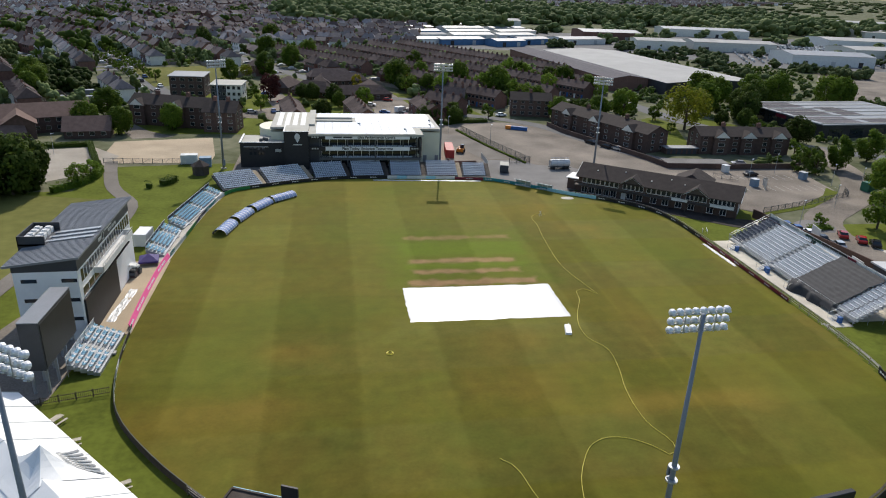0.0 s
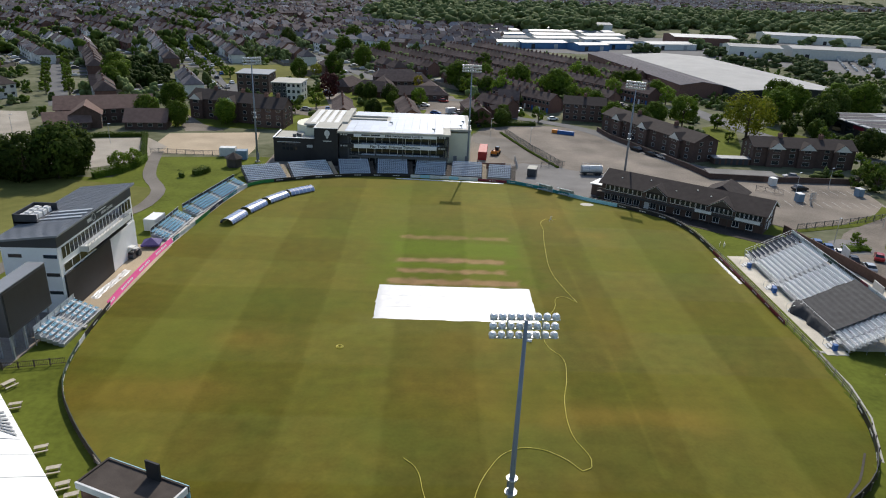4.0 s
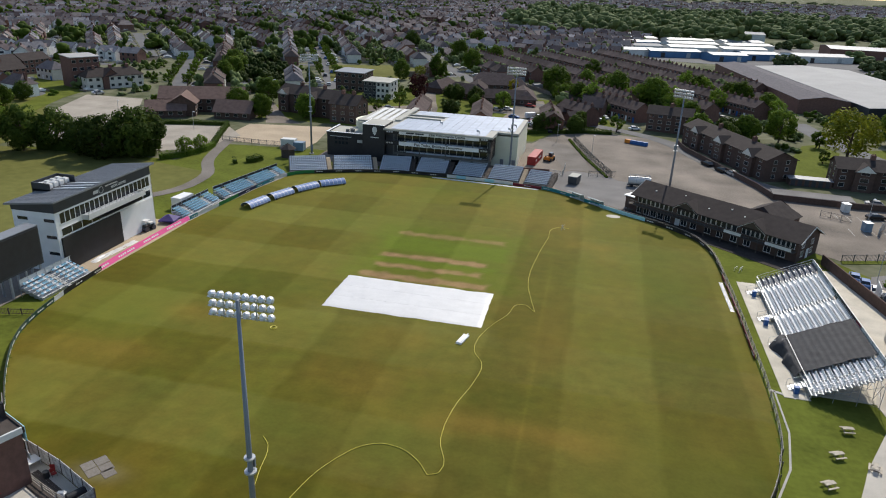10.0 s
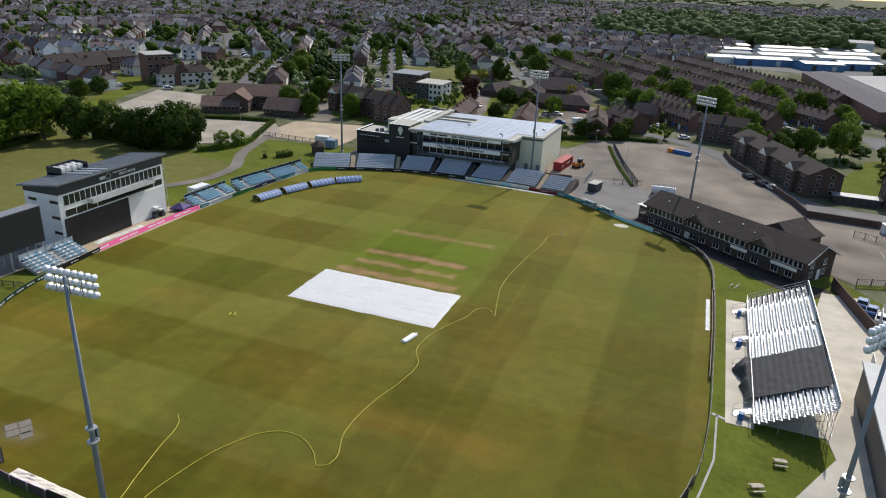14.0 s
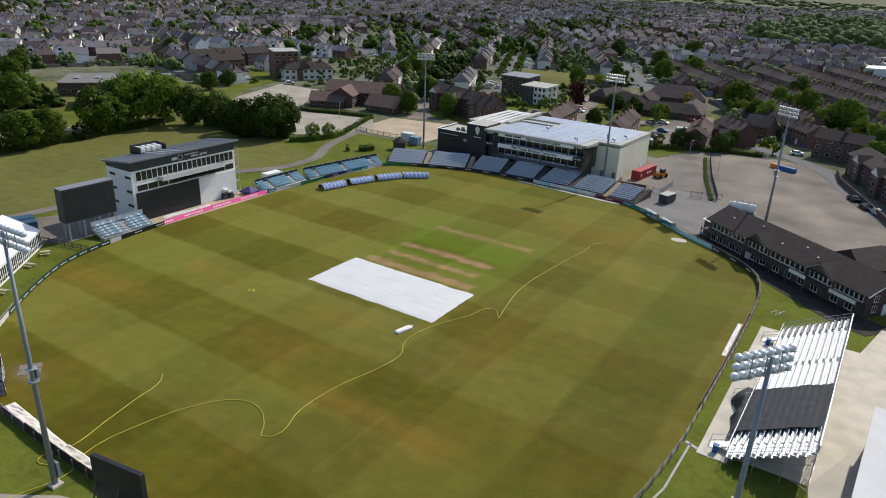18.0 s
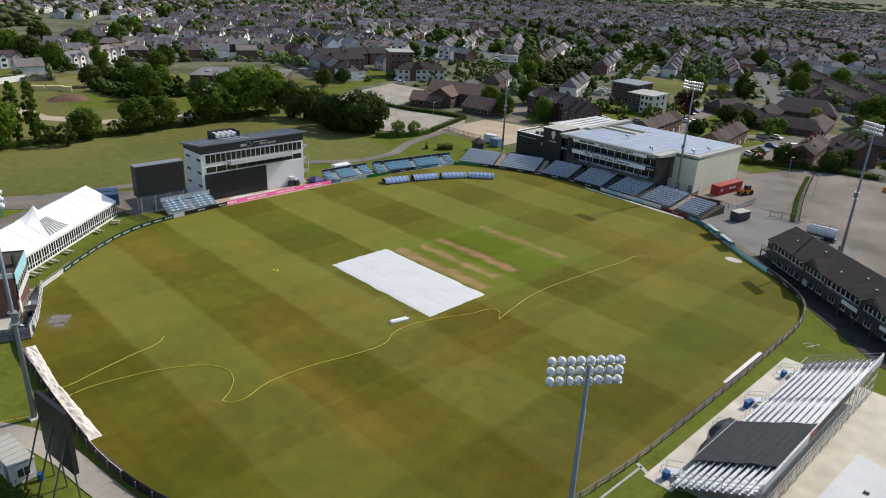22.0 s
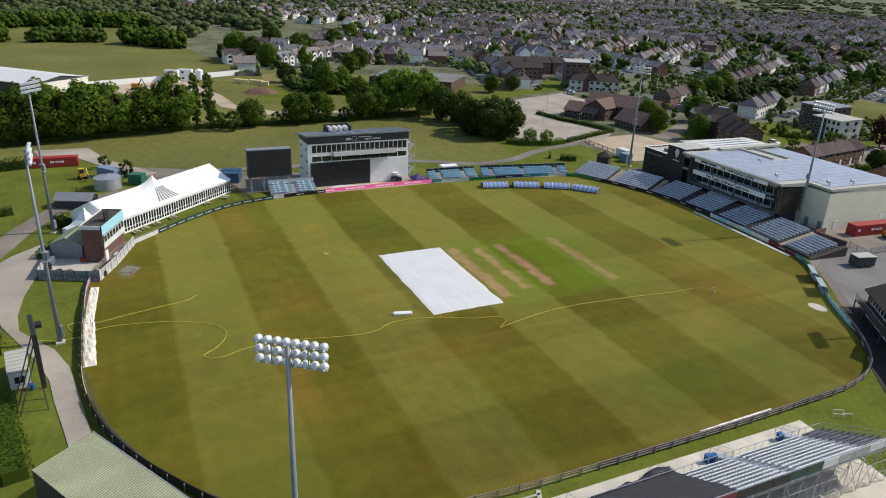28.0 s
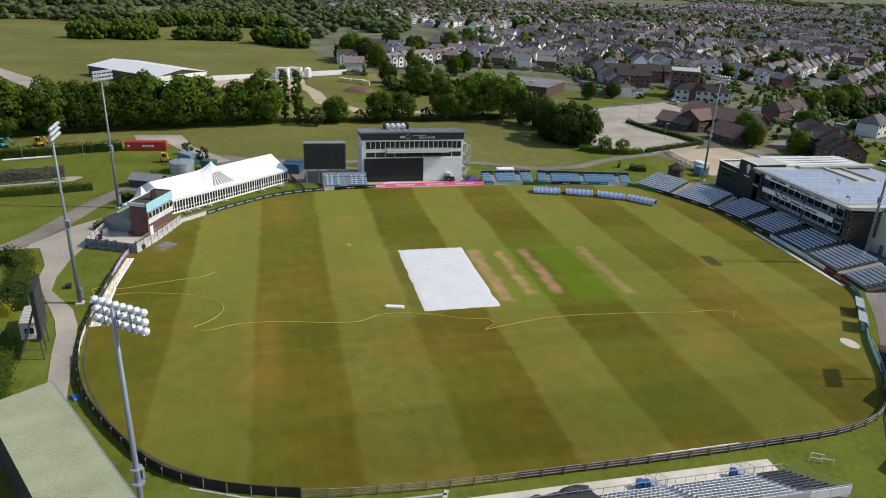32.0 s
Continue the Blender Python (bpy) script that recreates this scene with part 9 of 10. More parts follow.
def container(m, mat_name, label, L=6.1, printed=False):
    c = thing("container", label, "container", m)
    W, H = 2.44, 2.6
    part("body", box_geo(-L / 2, -W / 2, 0.12, L / 2, W / 2, H), M[mat_name], c)
    n = int(L / 0.5)
    for s in (-1, 1):
        g = Geo()
        for i in range(n):
            x = -L / 2 + 0.25 + i * (L - 0.5) / (n - 1)
            g.box(x - 0.1, min(s * W / 2, s * (W / 2 + 0.05)), 0.3, x + 0.1, max(s * W / 2, s * (W / 2 + 0.05)), H - 0.15)
        part("corrugation", g, M[mat_name], c)
    g = Geo()
    for sx in (-1, 1):
        for sy in (-1, 1):
            x, y = sx * (L / 2 - 0.06), sy * (W / 2 - 0.06)
            g = Geo()
            g.box(x - 0.1, y - 0.1, 0.05, x + 0.1, y + 0.1, H + 0.04)
            part("corner_post", g, M[mat_name], c)
    part("door", box_geo(L / 2, -W / 2 + 0.1, 0.25, L / 2 + 0.05, W / 2 - 0.1, H - 0.1), M[mat_name], c)
    if printed:
        g = Geo()
        for x0, x1 in ((-0.9, 0.0), (0.3, 0.6), (0.75, 1.05), (1.2, 1.6), (1.75, 2.2), (-L / 2 + 0.6, -L / 2 + 1.3)):
            g.box(x0, -W / 2 - 0.08, 1.2, x1, -W / 2 - 0.05, 1.75)
        part("print", g, M["offwhite"], c)


container(at(-74, 37.6, 87), "red", "long red shipping container with white markings", 11.0, True)
container(at(35.5, 206.2, 84), "red", "red shipping container beside the pavilion", 10.8, True)
container(at(-46.4, 78.0, 70), "skipblue", "dull blue storage container behind the big screen", 4.6)
container(at(-49.2, 78.8, 70), "skipblue", "second dull blue storage container behind the big screen", 4.6)
container(at(-59, 50.5, 40), "paleblue", "pale blue container by the water tank", 6.1)
container(at(-51.4, 56.6, 60), "greenpaint", "green storage container by the marquee", 3.4)
container(at(-34.6, 193.0, 5), "paleblue", "small faded blue storage container", 3.0)
container(at(-39.4, 196.0, 5), "offwhite", "white storage cabin by the fence", 4.4)
container(at(-37.2, 134.6, 86), "white", "white box trailer behind the bleachers", 4.6)

g = Geo()
n = 26
for j in range(n):
    a, c = 2 * math.pi * j / n, 2 * math.pi * (j + 1) / n
    P = lambda r, t, z: (-49.8 + r * math.cos(t), 50.0 + r * math.sin(t), z)
    for z in range(5):
        g.poly([P(3.05, a, z * 0.55), P(3.05, c, z * 0.55), P(3.0, c, z * 0.55 + 0.5), P(3.0, a, z * 0.55 + 0.5)])
        g.poly([P(3.0, a, z * 0.55 + 0.5), P(3.0, c, z * 0.55 + 0.5), P(3.05, c, z * 0.55 + 0.55), P(3.05, a, z * 0.55 + 0.55)])
    g.poly([P(3.1, a, 2.75), P(3.1, c, 2.75), P(0.3, c, 3.3), P(0.3, a, 3.3)])
g.tube((-49.8, 50, 3.25), (-49.8, 50, 3.5), 0.35, 0.3, 10)
solid("water_tank", g, M["steel"], "round galvanised water tank with a shallow conical lid", "water tank")

# kiosk van, telehandler, dugouts by the sight screen gap
k = thing("kiosk", "grey catering kiosk trailer with a cream roof", "kiosk", at(48.2, 186.2, 76) @ Matrix.Diagonal((0.7, 0.7, 0.82, 1)))
part("body", box_geo(-2.9, -1.7, 0.35, 2.9, 1.7, 2.7), M["anthracite"], k)
part("roof", box_geo(-3.0, -1.8, 2.7, 3.0, 1.8, 2.85), M["paleroof"], k)
part("hatch", box_geo(-1.5, 1.7, 1.3, 1.5, 1.8, 2.3), M["offwhite"], k)
for x in (-1.4, 1.4):
    g = Geo()
    g.tube((x, -1.6, 0.35), (x, 1.6, 0.35), 0.33, 0.33, 10)
    part("wheel", g, M["rubber"], k)
tl = thing("telehandler", "yellow and black telehandler beside the container", "telehandler", at(39.6, 208.5, 70))
part("body", box_geo(-1.8, -1.0, 0.6, 1.8, 1.0, 1.5), M["orange"], tl)
part("cab", box_geo(-0.6, -1.0, 1.5, 0.8, 0.1, 2.6), M["glass"], tl)
g = Geo()
g.tube((-1.7, 0.6, 1.7), (3.0, 0.6, 1.2), 0.2, 0.15, 6)
part("boom", g, M["darksteel"], tl)
for x in (-1.2, 1.2):
    for y in (-0.95, 0.95):
        g = Geo()
        g.tube((x, y - 0.2, 0.6), (x, y + 0.2, 0.6), 0.6, 0.6, 12)
        part("wheel", g, M["rubber"], tl)
for x, y, a in ((49.2, 170.4, 140), (54.0, 166.6, 140)):
    d = thing("dugout", "curved clear-panelled team bench by the boundary", "dugout", at(x, y, a + 180), "team benches")
    g = Geo()
    pr = [(0.9, 0.0), (0.95, 1.3), (0.6, 1.8), (-0.6, 2.0)]
    for (ya, za), (yb, zb) in zip(pr, pr[1:]):
        g.poly([(-2.1, ya, za + 0.05), (2.1, ya, za + 0.05), (2.1, yb, zb + 0.05), (-2.1, yb, zb + 0.05)])
    part("shell", g, M["clouded"], d, "clouded grey-green plastic shell")
    for xx in (-2.1, -0.7, 0.7, 2.1):
        g = Geo()
        for (ya, za), (yb, zb) in zip(pr, pr[1:]):
            g.tube((xx, ya, za + 0.05), (xx, yb, zb + 0.05), 0.05, 0.05, 5)
        part("rib", g, M["offwhite"], d)
    part("bench", box_geo(-2.0, 0.2, 0.4, 2.0, 0.65, 0.5), M["seatgrey"], d)
g = Geo()
g.prism([(58.6 + 1.7 * math.cos(j * math.pi / 7), 160.6 + 1.2 * math.sin(j * math.pi / 7)) for j in range(14)], 0.0, 0.05)
solid("concrete_cover", g, M["concrete"], "round pale concrete cover set in the grass", "manhole cover")


# ---- picnic tables, white sheets, gazebo, roller, hut ----
M["pine"] = mat("weathered_pine", (0.46, 0.41, 0.33), 0.85, var=0.25, scale=1.5, bump=0.1)


def picnic_table(m):
    t = thing("picnic_table", "pale timber picnic table with attached benches", "picnic table", m @ Matrix.Diagonal((0.86, 0.8, 0.95, 1)), "picnic tables on the lawns")
    for i in range(4):
        part("plank", box_geo(-0.95, -0.42 + i * 0.22, 0.72, 0.95, -0.22 + i * 0.22, 0.77), M["pine"], t)
    for s in (-1, 1):
        part("bench", box_geo(-0.95, s * 0.95 - 0.16, 0.42, 0.95, s * 0.95 + 0.16, 0.47), M["pine"], t)
        g = Geo()
        for q in (-1, 1):
            g.tube((s * 0.7, q * 0.75, 0.0), (s * 0.7, q * 0.25, 0.72), 0.05, 0.05, 4)
        g.box(s * 0.7 - 0.04, -1.05, 0.34, s * 0.7 + 0.04, 1.05, 0.42)
        part("leg_frame", g, M["fencewood"], t)
    return t


first = None
for x, y, a in [(-33.2, 74.9, 60), (-29.8, 70.4, 20), (-22.4, 62.4, 25), (-19.3, 59.0, 20), (-17.1, 56.6, 25), (-15.4, 55.0, 25), (87.1, 83.2, 10), (84.4, 77.4, 25), (81.9, 71.4, 30), (88, 76, 70)]:
    if first is None:
        first = picnic_table(at(x, y, a))
    else:
        copy_thing(first, at(x, y, a) @ Matrix.Diagonal((0.86, 0.8, 0.95, 1)))


def crumpled(name, x0, y0, x1, y1, w, label, seed, h=0.35, mt="sheet"):
    m, L = along(x0, y0, x1, y1)
    g, P = Geo(), {}
    nx, ny = max(8, int(L * 2)), 7
    for i in range(nx + 1):
        for j in range(ny + 1):
            u, v = i / nx, j / ny
            e = i in (0, nx) or j in (0, ny)
            P[i, j] = len(g.v)
            g.v.append((L * u, w * (v - 0.5) * (1 + 0.13 * noise.noise((u * 9, seed, 1))), 0.05 if e else 0.08 + h * abs(noise.noise((u * L * 0.5, v * 3, seed)))))
    for i in range(nx):
        for j in range(ny):
            g.f.append((P[i, j], P[i + 1, j], P[i + 1, j + 1], P[i, j + 1]))
            g.m.append(0)
    return solid(name, g, M[mt], label, "sheet", m=m, smooth=False)


crumpled("groundsheet", 9.4, 47.5, 22.5, 46.75, 1.4, "long crumpled cream sheet lying along the boundary", 3)
crumpled("groundsheet", 22.4, 46.8, 36.0, 47.1, 1.6, "long crumpled cream sheet beside the fence", 5)
crumpled("groundsheet", -34.4, 100.5, -33.6, 113, 1.6, "crumpled white sheet on the sandy strip", 7, 0.3, "cover")
crumpled("boundary_sheet", 78.35, 115.2, 78.1, 127.6, 0.7, "folded white sheet along the boundary", 9, 0.2, "cover")
crumpled("boundary_sheet", 10.5, 178.0, 39.5, 176.4, 0.8, "white sheet laid along the foot of the boards", 11, 0.12, "cover")
gz = thing("gazebo", "collapsed purple gazebo beside the bleachers", "gazebo", at(-33.9, 124.2, 10))
g = Geo()
for kx in range(4):
    c = [(-1.7, -1.7), (1.7, -1.7), (1.7, 1.7), (-1.7, 1.7)]
    p, q = c[kx], c[(kx + 1) % 4]
    g.poly([(*p, 0.9), (*q, 0.9), (0, 0, 1.9)])
    g.poly([(*p, 0.6), (*q, 0.6), (*q, 0.9), (*p, 0.9)])
part("canopy", g, M["purple"], gz)
for p in ((-1.6, -1.6), (1.6, -1.6), (1.6, 1.6), (-1.6, 1.6)):
    g = Geo()
    g.tube((*p, 0.04), (*p, 0.9), 0.04, 0.04, 5)
    part("leg", g, M["steel"], gz)
rl = thing("roller", "ride-on pitch roller with a canopy frame", "roller", at(-35.0, 118.5, 80))
for x in (-0.9, 0.9):
    g = Geo()
    g.tube((x, -0.7, 0.58), (x, 0.7, 0.58), 0.52, 0.52, 14)
    part("drum", g, M["darksteel"], rl)
part("body", box_geo(-1.2, -0.55, 0.9, 1.2, 0.55, 1.35), M["black"], rl)
part("bonnet", box_geo(0.2, -0.5, 1.35, 1.2, 0.5, 1.7), M["offwhite"], rl)
g = Geo()
for x in (-0.8, 0.1):
    for y in (-0.5, 0.5):
        g.tube((x, y, 1.35), (x, y, 2.3), 0.04, 0.04, 5)
g.box(-1.0, -0.65, 2.3, 0.3, 0.65, 2.38)
part("canopy", g, M["offwhite"], rl)
h = thing("ticket_hut", "small hexagonal timber hut with a dark pointed roof", "hut", at(-34.6, 184.8, 0))
ring = [(2.1 * math.cos(j * math.pi / 3), 2.1 * math.sin(j * math.pi / 3)) for j in range(6)]
g = Geo()
g.prism(ring, 0, 2.5)
part("wall", g, M["timber"], h)
g = Geo()
for j in range(6):
    p, q = ring[j], ring[(j + 1) % 6]
    g.poly([(p[0] * 1.25, p[1] * 1.25, 2.45), (q[0] * 1.25, q[1] * 1.25, 2.45), (0, 0, 4.0)])
part("roof", g, M["clubtile"], h)


crumpled("tarpaulin", 54.5, 48.5, 55.7, 49.4, 1.0, "crumpled bright blue tarpaulin beside the fence", 15, 0.6, "blue")
for x, y in ((39.4, 40.6), (21.4, 34.9)):
    g = Geo()
    g.tube((0, 0, 0.06), (0, 0, 0.9), 0.3, 0.3, 12)
    solid("barrel", g, M["blue"], "blue plastic barrel standing by the hedge", "barrel", "blue barrels", m=at(x, y))
g = Geo()
g.box(-0.6, -0.4, 0.05, 0.6, 0.4, 0.55, bev=0.04)
g.box(-0.63, -0.43, 0.52, 0.63, 0.43, 0.6)
solid("equipment_box", g, M["black"], "black equipment box on the grass by the mast", "box", m=at(21.2, 40.0, 8))
for x, y in ((81.9, 135.1), (82.6, 134.3), (83.0, 135.5)):
    h = thing("hurdle", "small white metal frame standing on the grass", "hurdle", at(x, y, 62), "white frames on the grass")
    for q in (-0.7, 0.7):
        g = Geo()
        g.tube((q, 0, 0), (q, 0, 0.6), 0.03, 0.03, 6)
        part("upright", g, M["white"], h)
    g = Geo()
    g.tube((-0.72, 0, 0.6), (0.72, 0, 0.6), 0.035, 0.035, 6)
    part("top_bar", g, M["white"], h)


# ---- hedges, walls, wire fences ----
def hedge(pts, w, h, label, leaf="leafdark", dens=78):
    rs = random.Random(int(abs(pts[0][0] * 7 + pts[0][1])))
    g = Geo()
    for a, b in zip(pts, pts[1:]):
        L = math.dist(a, b)
        d = Vector((b[0] - a[0], b[1] - a[1], 0)).normalized()
        n_ = Vector((-d.y, d.x, 0))
        for k in range(int(L * dens)):
            u = rs.uniform(0, L)
            t = rs.choice((0, 0, 1, 1, 1, 2))
            if t == 1:
                off, z, nn = rs.uniform(-w / 2, w / 2), h * rs.uniform(0.88, 1.08), Vector((0, 0, 1))
            else:
                sd = 1 if t else -1
                off, z, nn = sd * w / 2 * rs.uniform(0.85, 1.1), rs.uniform(0.1, h), n_ * sd
            p = Vector((a[0], a[1], 0)) + d * u
            swell = 1 + 0.28 * noise.noise((p.x * 0.55, p.y * 0.55, 3.1)) + 0.12 * noise.noise((p.x * 1.7, p.y * 1.7, off))
            p = p + n_ * (off * swell) + Vector((0, 0, z * swell))
            nn = (nn + Vector((rs.uniform(-0.7, 0.7), rs.uniform(-0.7, 0.7), rs.uniform(-0.4, 0.8)))).normalized()
            s = rs.uniform(0.08, 0.2)
            q = nn.orthogonal().normalized()
            r = nn.cross(q)
            g.poly([p - q * s, p - r * s, p + q * s, p + r * s])
        m, _ = along(a[0], a[1], b[0], b[1])
        g.add(box_geo(0, -w / 2 * 0.7, 0, L, w / 2 * 0.7, h * 0.72), m)
    return solid("hedge", g, M[leaf], label, "hedge")


hedge([(10, 22), (7, 28), (13, 31.5), (21, 32.6), (29, 35)], 3.4, 2.2, "tall bushy hedge beside the gravel road")
hedge([(39.5, 35.5), (44, 37.5), (51, 39), (58, 40.5)], 3.4, 2.2, "overgrown green hedge beside the lawn", "leaf")
hedge([(15, 33), (18, 33.5)], 1.8, 1.6, "yellow flowering shrub in the hedge", "leafgold")
hedge([(28.5, 33.2), (31, 33.5)], 1.8, 1.8, "golden flowering garden shrub hedge", "leafgold")
hedge([(-31, 8), (-33, 20), (-35.5, 31.5)], 2.6, 1.7, "clipped dark hedge of the nets area")
hedge([(-66, -6), (-68, 10), (-72, 20), (-74.3, 31)], 3.0, 2.6, "dark hedge before the tree belt")
hedge([(-44, 44), (-34, 47), (-26, 50)], 2.4, 2.0, "dense hedge behind the marquee")
hedge([(-66, 169), (-61.5, 174.5), (-59.8, 182), (-60.5, 188)], 2.2, 1.8, "hedge along the gravel car park", "leaf")
hedge([(-61.5, 190), (-67, 204), (-71.5, 216.5), (-82, 214.6), (-94, 209.6), (-108, 207)], 1.6, 1.4, "trimmed hedge round the care home")
hedge([(-45.0, 172.0), (-44.6, 172.6)], 1.9, 1.5, "round dark ornamental bush on the lawn")
hedge([(-42.4, 174.6), (-41, 176), (-40, 178.4)], 2.4, 1.6, "low dark ornamental bushes on the lawn")
hedge([(56.9, 195), (50.5, 215), (46.5, 230), (43.8, 241)], 0.8, 0.4, "narrow overgrown hedge along the yard fence", "leaf")
hedge([(58, 256), (48, 254.5), (42, 251), (36, 249), (29, 245), (23.5, 242)], 2.2, 1.5, "rough dark hedge at the back of the yard")
hedge([(108.5, 134.5), (111.5, 135.5), (114, 135)], 2.6, 0.9, "low shrubs on the traffic island", "leaf")
hedge([(154, 171.5), (157, 176)], 3.2, 1.7, "round clipped bush beside the access road", "leafdark")
hedge([(131, 137), (137, 146), (143, 152)], 2.4, 1.0, "low hedge along the access road", "leafdark")
bw = thing("brick_wall", "long red-brown brick wall round the car park", "wall")
for a, b_ in (((80, 250), (82, 238)), ((82, 238), (97, 199)), ((97, 199), (99.5, 189)), ((99.5, 189), (118, 187.5)), ((118, 187.5), (142, 188))):
    for p, q in zip(*(lambda l: (l, l[1:]))(resample([a, b_], 4))):
        part("wall_panel", box_geo(0, -0.12, 0, math.dist(p, q), 0.12, 1.5), M["brownbrick"], bw, m=along(*p, *q)[0])
        part("coping", box_geo(-0.02, -0.18, 1.5, math.dist(p, q) + 0.02, 0.18, 1.6), M["tile"], bw, m=along(*p, *q)[0])
gr = thing("garage_row", "row of lock-up garages with a flat roof", "garages", at(99.5, 189.4, -3) @ Matrix.Diagonal((1, 1, 0.62, 1)))
lk = thing("store_row", "low flat-roofed brick stores between the flats", "stores", at(107.0, 206.2, 0))
part("wall", box_geo(0, 0, 0, 11, 3.5, 1.9), M["brownbrick"], lk)
part("roof", box_geo(-0.3, -0.3, 1.9, 11.3, 3.8, 2.1), M["greyroof"], lk)
for i in range(6):
    part("store_door", box_geo(0.4 + i * 1.8, -0.06, 0.05, 1.5 + i * 1.8, 0.02, 1.8), M["anthracite"], lk)
sy_ = thing("brick_wall", "low brown brick wall of the store yard", "wall")
for p, q in (((33.6, 190.6), (38.2, 190.9)), ((38.2, 190.9), (41.0, 191.2)), ((33.6, 190.6), (33.2, 194.6))):
    part("wall_panel", box_geo(0, -0.12, 0, math.dist(p, q), 0.12, 1.9), M["brick"], sy_, m=along(*p, *q)[0])
tk = thing("tanker_trailer", "long white water tanker trailer parked in the yard", "trailer", at(62.2, 188.6, 3))
g = Geo()
g.tube((0.3, 0, 1.75), (6.0, 0, 1.75), 1.0, 1.0, 16)
part("tank", g, M["offwhite"], tk)
part("chassis", box_geo(0.0, -1.0, 0.6, 6.4, 1.0, 0.85), M["darksteel"], tk)
for x in (0.25, 2.2, 4.1, 5.95):
    g = Geo()
    g.tube((x, 0, 1.75), (x + 0.1, 0, 1.75), 1.06, 1.06, 16)
    part("tank_band", g, M["steel"], tk)
part("walkway", box_geo(0.6, -0.3, 2.74, 5.8, 0.3, 2.8), M["steel"], tk)
g = Geo()
for y in (-0.5, 0.5):
    g.tube((0.6, y, 3.3), (5.8, y, 3.3), 0.04, 0.04, 5)
    for i in range(5):
        g.tube((0.6 + i * 1.3, y, 2.6), (0.6 + i * 1.3, y, 3.3), 0.04, 0.04, 5)
part("handrail", g, M["steel"], tk)
for x in (1.2, 4.4, 5.4):
    for y in (-1.0, 0.75):
        g = Geo()
        g.tube((x, y, 0.45), (x, y + 0.25, 0.45), 0.45, 0.45, 14)
        part("wheel", g, M["black"], tk)

part("wall", box_geo(0, 0, 0, 19, 5, 2.4), M["brownbrick"], gr)
part("roof", box_geo(-0.3, -0.3, 2.4, 19.3, 5.3, 2.6), M["tarmac"], gr)
for i in range(7):
    part("garage_door", box_geo(0.3 + i * 2.65, -0.05, 0.05, 2.6 + i * 2.65, 0.02, 2.1), M["anthracite"], gr)
ew = thing("brick_wall", "dark brick wall behind the grandstand", "wall")
for p, q in zip(*(lambda l: (l, l[1:]))(resample([(99.6, 144), (101.5, 134), (104, 122), (106, 108), (108, 96)], 4))):
    part("wall_panel", box_geo(0, -0.12, 0, math.dist(p, q), 0.12, 2.1), M["brownbrick"], ew, m=along(*p, *q)[0])


def wire_fence(pts, h, label, step=2.6, mt="darksteel"):
    f = thing("wire_fence", label, "fence")
    line = resample(pts, step)
    for p, q in zip(line, line[1:]):
        m, L = along(*p, *q)
        g = Geo()
        g.box(-0.05, -0.05, 0, 0.05, 0.05, h)
        part("post", g, M[mt], f, m=m)
        g = Geo()
        for i in range(9):
            g.box(L * (i + 0.5) / 9 - 0.02, -0.02, 0.1, L * (i + 0.5) / 9 + 0.02, 0.02, h - 0.05)
        g.box(0, -0.02, h - 0.25, L, 0.02, h - 0.19)
        g.box(0, -0.02, 0.25, L, 0.02, 0.31)
        part("mesh_panel", g, M[mt], f, m=m)


wire_fence([(58.2, 195.4), (52, 215), (48, 230), (45.2, 241)], 2.0, "dark palisade fence dividing the yards")
wire_fence([(51.8, 194.5), (59.2, 197)], 1.8, "palisade gate across the yard entrance")
wire_fence([(-62, 196), (-48, 195), (-36, 196)], 1.7, "palisade fence before the gravel yard")
wire_fence([(104, 146.5), (117.8, 151.3), (136.7, 158.8), (139, 163.5)], 1.7, "wire fence round the car park")
wire_fence([(-42, 77.3), (-37.3, 78.5), (-28.8, 80.7)], 1.2, "dark timber fence across the lawn", 2.0, "timber")
wire_fence([(40.5, 193), (44.7, 192), (44.9, 202.6)], 1.6, "galvanised barrier fence by the container", 2.2, "steel")
for x, y in ((40, 236), (52, 222), (-90, 198), (-78, 206), (-112, 214), (118, 176), (130, 182), (140, 170), (126, 150), (146, 166), (108, 138)):
    l = thing("lamp_post", "slim grey car park lamp post", "lamp post", at(x, y, 30), "car park lamp posts")
    g = Geo()
    g.tube((0, 0, 0.04), (0, 0, 6), 0.07, 0.05, 7)
    part("post", g, M["steel"], l)
    g = Geo()
    g.box(-0.1, -0.12, 5.95, 0.7, 0.12, 6.1, bev=0.04)
    part("lantern", g, M["lamp"], l)
container(at(147, 164, 12), "greenpaint", "green container beside the access road", 3.6)
wire_fence([(117, 166), (119.5, 171.5), (121.5, 172.2)], 1.9, "mesh fence panels beside the cabin", 1.4, "steel")
wire_fence([(108, 178), (114, 174.5)], 1.7, "wire fence across the car park", 2.0)
